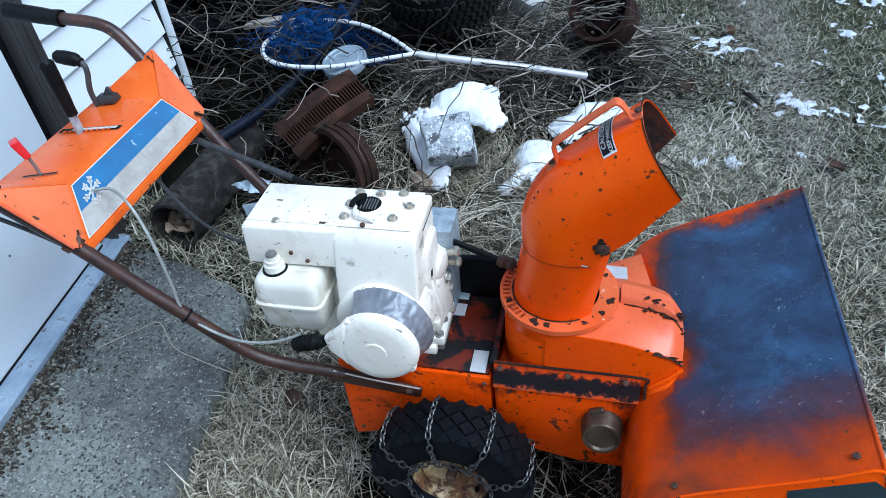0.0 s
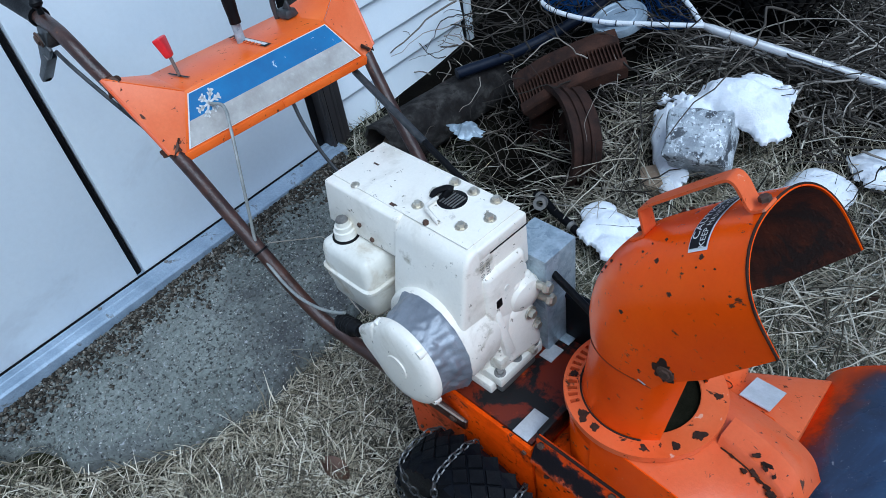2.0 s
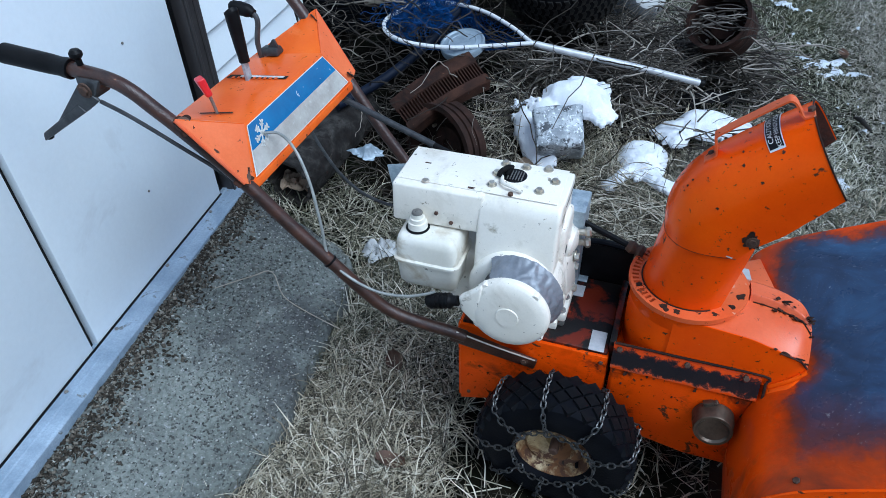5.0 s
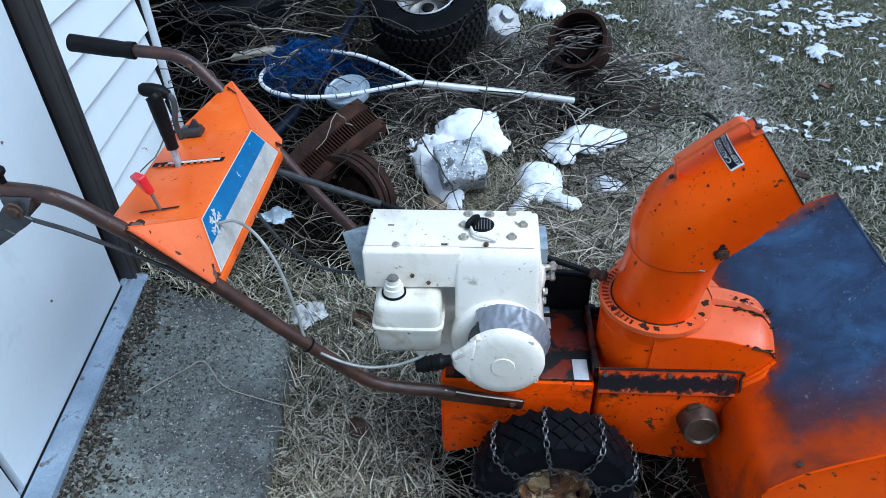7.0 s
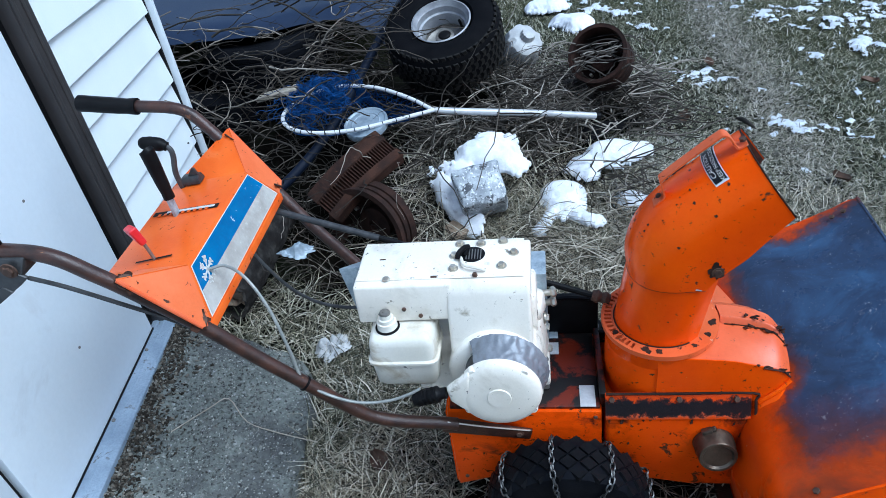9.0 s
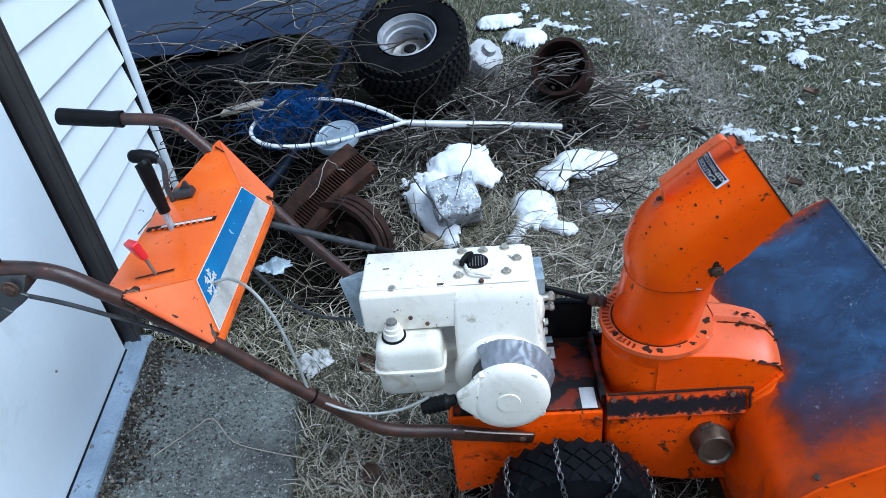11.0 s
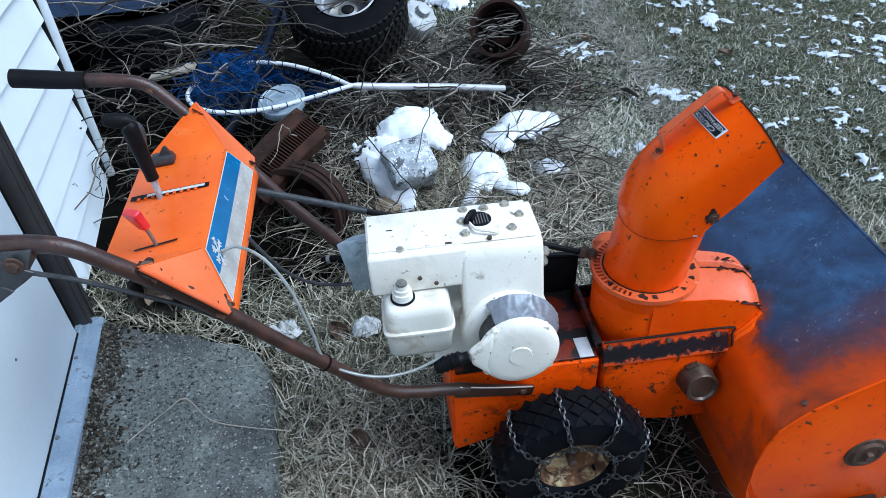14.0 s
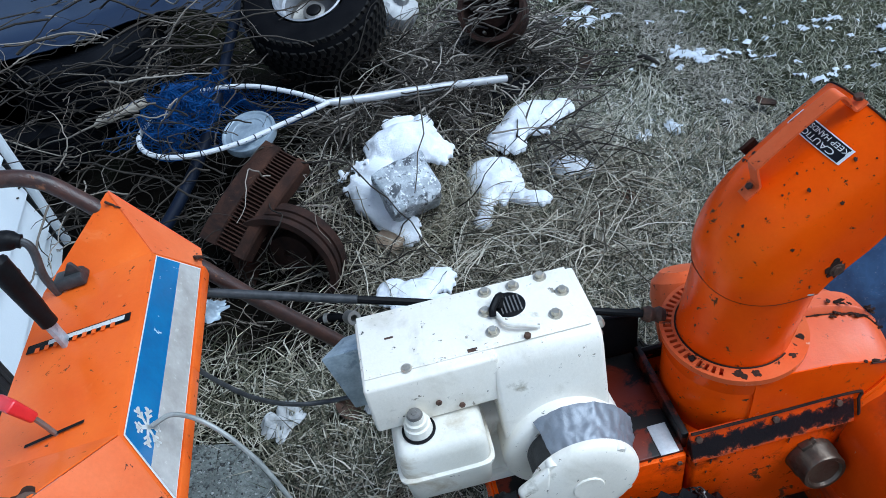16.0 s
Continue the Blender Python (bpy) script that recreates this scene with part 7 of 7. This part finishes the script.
# ---- brush, grass, leaves and far snow ----
def strands(name, paths, radii, material, sides=3):
    """Many thin stems. paths (n, k, 3); radii (n,)."""
    n, k, _ = paths.shape
    d = np.zeros_like(paths)
    d[:, 1:-1] = paths[:, 2:] - paths[:, :-2]
    d[:, 0], d[:, -1] = paths[:, 1] - paths[:, 0], paths[:, -1] - paths[:, -2]
    d /= np.linalg.norm(d, axis=2, keepdims=True) + 1e-9
    up = np.array([0.11, 0.07, 1.0])
    s = np.cross(d, up)
    s /= np.linalg.norm(s, axis=2, keepdims=True) + 1e-9
    u = np.cross(s, d)
    taper = np.linspace(1, 0.35, k)[None, :, None]
    rings = []
    for j in range(sides):
        a = j * math.tau / sides
        rings.append(paths + (s * math.cos(a) + u * math.sin(a)) * radii[:, None, None] * taper)
    v = np.stack(rings, 2)
    idx = np.arange(n * k * sides).reshape(n, k, sides)
    nxt = np.roll(idx, -1, axis=2)
    f = np.stack([idx[:, :-1], nxt[:, :-1], nxt[:, 1:], idx[:, 1:]], -1).reshape(-1, 4)
    return write_mesh(name, v.reshape(-1, 3), [f], material)


heights = np.vectorize(ground_height)
rs = np.random.RandomState(4)


def brush(n, xr, yr, lift, length, bend, keep=None, seg=9, droop=0.5):
    x, y = rs.uniform(*xr, n), rs.uniform(*yr, n)
    if keep is not None:
        ok = keep(x, y)
        x, y = x[ok], y[ok]
        n = len(x)
    a = rs.uniform(0, math.tau, n)
    el = np.abs(rs.normal(0.12, 0.28, n))
    L = length * rs.uniform(0.4, 1.3, n)
    p = np.stack([x, y, heights(x, y) + rs.uniform(0, lift, n)], 1)
    out = [p.copy()]
    for k in range(seg):
        st = L / seg
        p = p + np.stack([np.cos(a) * np.cos(el) * st, np.sin(a) * np.cos(el) * st, np.sin(el) * st], 1)
        a = a + rs.normal(0, bend, n)
        el = el - droop * rs.uniform(0.0, 0.35, n) + rs.normal(0, bend * 0.5, n)
        g = heights(p[:, 0], p[:, 1])
        low = p[:, 2] < g + 0.006
        p[low, 2] = g[low] + 0.006
        el[low] = np.abs(el[low]) * 0.5
        out.append(p.copy())
    return np.stack(out, 1)


def in_pile(x, y):
    return (((x + 0.75) / 1.25) ** 2 + ((y - 1.72) / 0.88) ** 2 < 1 + 0.25 * np.sin(x * 7 + y * 5))


CLEAR = ((-0.28, 1.12, 0.17, 0.55), (-0.225, 1.34, 0.13, 0.6), (0.25, 1.52, 0.17, 0.3), (0.11, 1.44, 0.12, 0.3), (0.035, 1.22, 0.15, 0.4), (0.14, 1.05, 0.07, 0.3), (0.27, 1.80, 0.10, 0.3), (-0.475, 1.86, 0.26, 1.2), (0.16, 1.86, 0.06, 1.0))


def clear_of(paths):
    """Leaves out strands that lie across the bare things of the pile."""
    bad = np.zeros(len(paths), bool)
    for cx, cy, r, h in CLEAR:
        d = np.hypot(paths[:, :, 0] - cx, paths[:, :, 1] - cy)
        bad |= (d < r).sum(1) > 1
    return paths[~bad | (rs.uniform(0, 1, len(paths)) < 0.04)]


def left_thin(share):
    """Leaves most of the hollow under the net and the tyres empty and dark."""
    return lambda x, y: in_pile(x, y) & ((x > -0.60) | (rs.uniform(0, 1, len(x)) < share))


b1 = brush(1700, (-2.3, 0.75), (0.75, 2.7), 0.10, 0.40, 0.44, left_thin(0.13))
b2 = brush(300, (-2.1, 0.4), (1.0, 2.6), 0.30, 0.70, 0.32, left_thin(0.40), 14, 0.35)
b3 = brush(350, (-0.55, 0.65), (1.35, 2.2), 0.16, 0.36, 0.35, in_pile, 9)
b2 = clear_of(b2)
n1 = clear_of(np.concatenate([b1, b3]))
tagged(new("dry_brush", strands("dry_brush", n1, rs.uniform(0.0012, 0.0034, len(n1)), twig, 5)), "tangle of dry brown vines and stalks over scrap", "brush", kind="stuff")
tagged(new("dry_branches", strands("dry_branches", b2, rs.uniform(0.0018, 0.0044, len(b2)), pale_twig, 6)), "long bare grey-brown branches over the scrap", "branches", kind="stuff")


def runners(n, xr, yr, zr, length, bend, seg, drop, fork=2):
    """Long woody stems that lie over the tyres and fork into thinner ones."""
    x, y, z = rs.uniform(*xr, n), rs.uniform(*yr, n), rs.uniform(*zr, n)
    a = np.where(rs.uniform(0, 1, n) < 0.5, rs.normal(0.05, 0.45, n), rs.normal(math.pi, 0.5, n))
    el = rs.normal(0.10, 0.30, n)
    L = length * rs.uniform(0.5, 1.2, n)
    p = np.stack([x, y, z], 1)
    out = [p.copy()]
    for k in range(seg):
        st = L / seg
        p = p + np.stack([np.cos(a) * np.cos(el) * st, np.sin(a) * np.cos(el) * st, np.sin(el) * st], 1)
        a = a + rs.normal(0, bend, n)
        el = el * 0.9 - drop * rs.uniform(0, 0.12, n) + rs.normal(0, bend * 0.6, n)
        out.append(p.copy())
    return np.stack(out, 1)


r1 = runners(90, (-1.95, -0.85), (1.55, 2.35), (0.46, 0.80), 0.70, 0.20, 14, 0.7)
r2 = runners(95, (-1.95, -0.75), (1.60, 2.15), (0.40, 0.76), 0.30, 0.30, 14, 0.6)
r3 = runners(90, (-1.45, -0.75), (0.95, 1.55), (0.16, 0.42), 0.34, 0.28, 14, 0.8)
r4 = runners(115, (-1.15, -0.60), (1.78, 2.45), (0.30, 0.72), 0.34, 0.28, 14, 0.5)
r5 = runners(60, (-0.85, -0.35), (1.02, 1.60), (0.24, 0.44), 0.36, 0.30, 14, 0.8)
r5 = r5[(np.hypot(r5[:, :, 0] + 0.28, r5[:, :, 1] - 1.15) > 0.17).all(1)]
r7 = runners(170, (-1.75, -0.70), (1.05, 2.10), (0.18, 0.72), 0.34, 0.42, 18, 0.7)
r6 = brush(230, (-1.15, -0.50), (0.72, 1.25), 0.07, 0.26, 0.28, None, 14, 0.5)
r7 = np.stack([r7[:, int(k * 18 / 14)] for k in range(15)], 1)
r1 = np.concatenate([r1, r2, r3, r4, r5, r6, r7])
rad = np.concatenate([rs.uniform(0.0024, 0.0052, 90), rs.uniform(0.0016, 0.0038, 95), rs.uniform(0.0014, 0.0032, 90), rs.uniform(0.0012, 0.0030, 115), rs.uniform(0.0012, 0.0028, len(r5)), rs.uniform(0.0010, 0.0026, len(r6)), rs.uniform(0.0014, 0.0034, len(r7))])
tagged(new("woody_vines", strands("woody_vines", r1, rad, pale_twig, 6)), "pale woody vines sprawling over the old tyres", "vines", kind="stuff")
s1 = runners(420, (-0.35, 0.50), (1.50, 2.15), (0.10, 0.34), 0.34, 0.26, 12, 0.6)
s2 = runners(46, (0.05, 0.33), (1.82, 2.04), (0.36, 0.50), 0.26, 0.26, 12, 0.8)
s3 = runners(150, (-0.60, -0.10), (1.40, 1.75), (0.20, 0.40), 0.34, 0.26, 12, 0.7)
s1 = np.concatenate([clear_of(np.concatenate([s1, s3])), s2])
tagged(new("bleached_stems", strands("bleached_stems", s1, rs.uniform(0.0020, 0.0048, len(s1)), bleached_twig, 6)), "bleached woody stems tangled round the rusty drum", "stems", kind="stuff")
# stiff broken stalks lying between the wheel and the drum
st = brush(3600, (-0.48, 0.46), (1.30, 2.25), 0.13, 0.24, 0.13, in_pile, 7, 0.3)
st[:, :, 2] += 0.03
st = clear_of(st)
tagged(new("dead_stalks", strands("dead_stalks", st, rs.uniform(0.0020, 0.0046, len(st)), stalk_mat, 5)), "broken grey-beige dead stalks", "stalks", kind="stuff")

ls = clear_of(brush(2300, (-0.62, 0.50), (0.72, 1.50), 0.07, 0.24, 0.11, None, 9, 0.35))
ls = ls[~((np.abs(ls[:, :, 0] + 0.15) < 0.30) & (ls[:, :, 1] < 0.55)).any(1)]
tagged(new("long_stems", strands("long_stems", ls, rs.uniform(0.0012, 0.0032, len(ls)), tan_stalk, 4)), "long tan dead stems tangled round the snow patches", "stems", kind="stuff")


def blades(name, x, y, length, width, lean, material, base=0.0):
    """Grass blades, each a bent tapering strip."""
    n = len(x)
    z = heights(x, y) - 0.012 + base
    a = rs.uniform(0, math.tau, n) + 0.9 * np.sin(x * 3.1 + 1.7 * np.cos(y * 2.3))
    el = np.clip(rs.normal(lean, 0.35, n), 0.05, 1.5)
    L = length * rs.uniform(0.45, 1.35, n)
    w = width * rs.uniform(0.6, 1.3, n)
    d = np.stack([np.cos(a), np.sin(a)], 1)
    s = np.stack([-np.sin(a), np.cos(a), np.zeros(n)], 1) * w[:, None]
    p0 = np.stack([x, y, z], 1)
    p1 = p0 + np.concatenate([d * (L * 0.5 * np.cos(el))[:, None], (L * 0.5 * np.sin(el))[:, None]], 1)
    e2 = el - rs.uniform(0.1, 0.8, n)
    a2 = a + rs.normal(0, 0.35, n)
    p2 = p1 + np.stack([np.cos(a2) * L * 0.5 * np.cos(e2), np.sin(a2) * L * 0.5 * np.cos(e2), L * 0.5 * np.sin(e2)], 1)
    p2[:, 2] = np.maximum(p2[:, 2], z + 0.006)
    v = np.stack([p0 - s, p0 + s, p1 - s * 0.8, p1 + s * 0.8, p2], 1).reshape(-1, 3)
    i = np.arange(n)[:, None] * 5
    me = write_mesh(name, v, [i + np.array([[0, 1, 3, 2]]), i + np.array([[2, 3, 4]])], material)
    return new(name, me)


inside = np.vectorize(lambda x, y: in_apron(x, y, -0.02))
# long straw round and under the machine
n = 140000
x, y = rs.uniform(-1.45, 1.5, n), rs.uniform(-1.1, 1.35, n)
patch = np.sin(x * 5 + 2 * np.sin(y * 3)) + np.sin(y * 6 + x * 2) + rs.normal(0, 0.8, n)
ok = ~inside(x, y) & (patch > -1.7) & (x + 0.136 * y > -1.33) & ~((x < -0.5) & (y > 0.75) & (np.sin(x * 17 + 3 * y) + np.sin(y * 13) < 0.9))
ok &= rs.uniform(0, 1, n) < np.clip((1.50 + 0.22 * np.sin(y * 4.1) + 0.10 * np.sin(y * 11) - x) / 0.8, 0, 1) * np.clip((y + 1.1) / 0.4, 0, 1)
# Straw is thinned under the machine so the shade-dark ground shows.
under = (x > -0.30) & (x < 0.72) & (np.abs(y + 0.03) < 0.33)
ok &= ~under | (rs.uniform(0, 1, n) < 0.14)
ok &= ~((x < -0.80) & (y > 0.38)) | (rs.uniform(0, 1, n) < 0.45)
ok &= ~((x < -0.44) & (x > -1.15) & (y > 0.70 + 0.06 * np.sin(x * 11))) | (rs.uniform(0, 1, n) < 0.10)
ok &= ~((y > 0.78) & (x < 0.45)) | (np.sin(x * 15 + 2 * np.sin(y * 9)) + np.sin(y * 19 + x * 4) > -0.2) | (rs.uniform(0, 1, n) < 0.35)
green = (((x < -0.28) & (y > 0.02 + 0.2 * np.sin(x * 9)) & (rs.uniform(0, 1, n) < 0.7)) | ((y > 0.42) & (rs.uniform(0, 1, n) < 0.45)))
tagged(blades("olive_grass", x[ok & green], y[ok & green], 0.115, 0.0021, 0.42, olive), "long olive and straw winter grass beside the engine", "grass", kind="stuff")
ok &= ~green
tagged(blades("straw_grass", x[ok], y[ok], 0.105, 0.0018, 0.36, straw), "long matted dead straw grass", "grass", kind="stuff")
# short winter lawn
n = 250000
x = rs.uniform(-0.6, 4.2, n)
y = rs.uniform(0.3, 5.2, n) ** 1.0
far = np.hypot(x, y + 1)
ok = (rs.uniform(0, 1, n) < np.clip(2.6 / far, 0.3, 1) ** 1.2) & ~(in_pile(x, y) & (x < 0.38)) & (rs.uniform(0, 1, n) < 1 - 0.6 * np.exp(-((x - 1.03) / 0.13) ** 2))
tagged(blades("lawn_grass", x[ok], y[ok], 0.046, 0.0021, 0.5, turf), "short frosty winter lawn of green and straw", "grass", kind="stuff")
n = 15000
x = 1.09 + rs.normal(0, 0.10, n) + 0.03 * np.sin(np.arange(n))
y = rs.uniform(0.9, 5.2, n)
tagged(blades("path_grass", x, y, 0.045, 0.0020, 0.2, pale_straw, 0.006), "trodden strip of pale straw in the lawn", "grass", kind="stuff")
n = 100000
x, y = rs.uniform(0.22, 1.9, n), rs.uniform(0.42, 2.1, n)
ok = rs.uniform(0, 1, n) < np.clip((x + 0.5 * y - 0.35) * 2.0, 0, 1) * np.clip((1.95 - y) * 1.6, 0, 1) * np.clip((0.95 - x) * 2.2, 0, 1)
tagged(blades("frosted_grass", x[ok], y[ok], 0.068, 0.0026, 0.4, frosty), "flattened frosty grass beside the machine", "grass", kind="stuff")
# coarser lawn further out
n = 170000
x, y = rs.uniform(-6.5, 8.5, n), rs.uniform(-7.5, 9.0, n)
d = np.hypot(x - 0.5, y - 0.8)
ok = (rs.uniform(0, 1, n) < np.clip(1.25 - d / 8.5, 0, 1)) & ~((x > -0.6) & (x < 4.2) & (y > 0.3) & (y < 5.2)) & ~((x < 0.95) & (x > -1.45) & (y > -0.75) & (y < 1.35))
ok &= (x + 0.136 * (y - 0.44) > -1.30) | ((y > 7.0) & (x > -4))
ok &= ~inside(x, y) & ~((x < -0.6) & (y > 0.5) & (y < 7.0))
tagged(blades("rough_grass", x[ok], y[ok], 0.07, 0.0030, 0.4, turf), "rough winter grass round the yard", "grass", kind="stuff")
n = 26000
x, y = rs.uniform(-2.2, 0.7, n), rs.uniform(0.5, 2.7, n)
ok = in_pile(x, y) & (x > -0.48 + 0.18 * np.sin(y * 4)) & (rs.uniform(0, 1, n) < np.clip(1.25 - (y - 1.15) * 1.6, 0.12, 1))
tagged(blades("pile_grass", x[ok], y[ok], 0.13, 0.0018, 0.5, straw), "dead grass grown through the scrap pile", "grass", kind="stuff")

# thin broken remnants of snow on the lawn
def value_noise(x, y, period, seed):
    g = np.random.RandomState(seed).uniform(-1, 1, (512, 512))
    fx, fy = x / period + 200, y / period + 200
    i, j = np.floor(fx).astype(int), np.floor(fy).astype(int)
    u, v = fx - i, fy - j
    u, v = u * u * (3 - 2 * u), v * v * (3 - 2 * v)
    i, j = i % 511, j % 511
    return (g[i, j] * (1 - u) + g[i + 1, j] * u) * (1 - v) + (g[i, j + 1] * (1 - u) + g[i + 1, j + 1] * u) * v


sx, sy = np.arange(0.15, 5.6, 0.011), np.arange(0.6, 7.0, 0.011)
SX, SY = np.meshgrid(sx, sy, indexing="ij")
field = 0.28 * value_noise(SX, SY, 0.55, 1) + 0.28 * value_noise(SX, SY, 0.13, 2) + 0.46 * value_noise(SX, SY, 0.046, 3) + 0.34 * value_noise(SX, SY, 0.020, 4)
field += np.clip(0.30 * (SX - 1.10) + 0.02 * (SY - 2), -0.28, 0.30) - 0.555
field -= 0.5 * ((SX < 0.45) & (SY < 2.3)) + 0.7 * np.clip((1.1 - SY) / 0.5, 0, 1) + 0.6 * np.clip((SX - 4.4) / 1.2, 0, 1) + 0.6 * np.clip((SY - 5.6) / 1.4, 0, 1)
for px, py, pr in ((0.45, 3.85, 0.12), (0.82, 2.55, 0.07), (0.61, 3.40, 0.07), (0.14, 4.15, 0.12), (1.14, 1.94, 0.08), (0.74, 1.41, 0.06), (1.44, 2.75, 0.06), (1.77, 2.88, 0.06)):
    field = np.maximum(field, 0.26 * (1 - np.hypot((SX - px) / 1.3, SY - py) / pr) + 0.5 * value_noise(SX, SY, 0.06, 5) + 0.28 * value_noise(SX, SY, 0.022, 6) - 0.12)
live = field > 0
cell = (live[:-1, :-1].astype(int) + live[1:, :-1] + live[1:, 1:] + live[:-1, 1:]) >= 3
idx = np.arange(SX.size).reshape(SX.shape)
quads = np.stack([idx[:-1, :-1], idx[1:, :-1], idx[1:, 1:], idx[:-1, 1:]], -1)[cell]
used, inv = np.unique(quads, return_inverse=True)
ux, uy = SX.ravel()[used], SY.ravel()[used]
uz = heights(ux, uy) - 0.001 + 0.020 * np.sqrt(np.clip(field.ravel()[used], 0, 0.5)) + 0.005 * value_noise(ux, uy, 0.03, 8)
ux, uy = ux + rs.uniform(-0.004, 0.004, len(ux)), uy + rs.uniform(-0.004, 0.004, len(uy))
far_snow = new("scattered_snow", write_mesh("scattered_snow", np.stack([ux, uy, uz], 1), [inv.reshape(quads.shape)], thin_snow))
for p in far_snow.data.polygons:
    p.use_smooth = True
tagged(far_snow, "thin scattered remnants of snow on the lawn", "snow", kind="stuff")
rng = random.Random(21)

solid("stick", tube([(0.885, 2.000, 0.022), (0.905, 1.968, 0.030), (0.922, 1.935, 0.028), (0.945, 1.900, 0.018)], [0.005, 0.009, 0.012, 0.011, 0.010, 0.008, 0.006], 8, 2), dark_wood, "short black rotten stick on the lawn", "stick")

# fallen leaves
leaf_me = mesh_from("fallen_leaf", sheet(lambda u, v: (0.075 * (u - 0.5), 0.055 * (v - 0.5) * math.sin(math.pi * (0.08 + 0.84 * u)), 0.014 * math.cos(u * 4) + 0.018 * (v - 0.5) ** 2 * 4), 8, 5, 0.001), dead_leaf)
for k, (x, y) in enumerate(((0.635, 2.00), (0.45, 1.02), (0.28, 0.95), (-0.55, 0.02), (0.62, 0.75), (-0.43, -0.30), (-0.60, 0.45), (1.15, 1.4), (1.6, 2.3), (0.9, 2.7), (-0.30, 1.75), (-0.65, 1.98), (-1.45, 2.2), (0.05, 2.05))):
    ob = new("fallen_leaf", leaf_me)
    ob.matrix_basis = pose(x, y, ground_height(x, y) + 0.022, rng.uniform(-25, 25), rng.uniform(-25, 25), rng.uniform(0, 360))
    tagged(ob, "curled brown dead leaf on the grass", "leaf", "fallen leaves")

# loose grit on the apron's edge
gx2, gy2 = rs.uniform(-1.42, -0.76, 26000), rs.uniform(-1.6, 0.50, 26000)
from_wall = (gx2 + 1.383) * math.cos(radians(6.45)) + (gy2 - 0.44) * math.sin(radians(6.45)) - 0.066
crumbs = from_wall < 0.085 + 0.025 * np.sin(gy2 * 17) + 0.018 * np.sin(gy2 * 41)
ok = inside(gx2, gy2) & (from_wall > 0) & (rs.uniform(0, 1, 26000) < np.where(crumbs, 0.25, 0.60))
gv2, gf2 = [], []
octa = np.array([(1, 0, 0), (0, 1, 0), (-1, 0, 0), (0, -1, 0), (0, 0, 0.8), (0, 0, -0.5)])
of = np.array([(0, 1, 4), (1, 2, 4), (2, 3, 4), (3, 0, 4), (1, 0, 5), (2, 1, 5), (3, 2, 5), (0, 3, 5)])
for k, (x, y) in enumerate(zip(gx2[ok], gy2[ok])):
    s = rs.uniform(0.0018, 0.0045) * (1.5 if (x + 1.383) + (y - 0.44) * 0.112 < 0.15 else 1.0) * (1.5 if k % 9 == 0 else 1)
    gv2.append(octa * s * rs.uniform(0.6, 1.3, (1, 3)) + rs.normal(0, s * 0.15, (6, 3)) + (x, y, apron_height(x, y) + s * (0.25 if k % 3 else -0.1)))
    gf2.append(of + 6 * k)
tagged(new("grit", write_mesh("grit", np.concatenate(gv2), [np.concatenate(gf2)], gravel_mat)), "loose grit and pebbles on the concrete apron", "gravel", kind="stuff")
# crumbled mortar and earth washed against the flashing
cy2 = rs.uniform(-1.6, 0.46, 5200)
cn2 = 0.066 + np.abs(rs.normal(0, 0.042, 5200)) * (1 + 0.5 * np.sin(cy2 * 17) * np.sin(cy2 * 41))
cv2, cf2 = [], []
for k, (a, u) in enumerate(zip(cn2, cy2)):
    x, y, _ = WALL @ Vector((a, u - 0.44, 0))
    s = rs.uniform(0.0025, 0.0075)
    cv2.append(octa * s * rs.uniform(0.5, 1.4, (1, 3)) + rs.normal(0, s * 0.25, (6, 3)) + (x, y, apron_height(x, y) + s * 0.3))
    cf2.append(of + 6 * k)
tagged(new("crumbled_earth", write_mesh("crumbled_earth", np.concatenate(cv2), [np.concatenate(cf2)], crumb_mat)), "brown crumbs of mortar and earth along the flashing", "dirt", kind="stuff")
# a dry vine lying on the concrete
solid("dry_stalk", tube([(x, y, apron_height(x, y) + z) for x, y, z in ((-1.16, 0.03, 0.006), (-1.08, 0.12, 0.02), (-1.03, 0.16, 0.03), (-0.96, 0.10, 0.012), (-0.86, 0.08, 0.008), (-0.74, 0.06, 0.02))], 0.0017, 6, 4), pale_wood, "thin dry stalk lying on the concrete", "stalk")
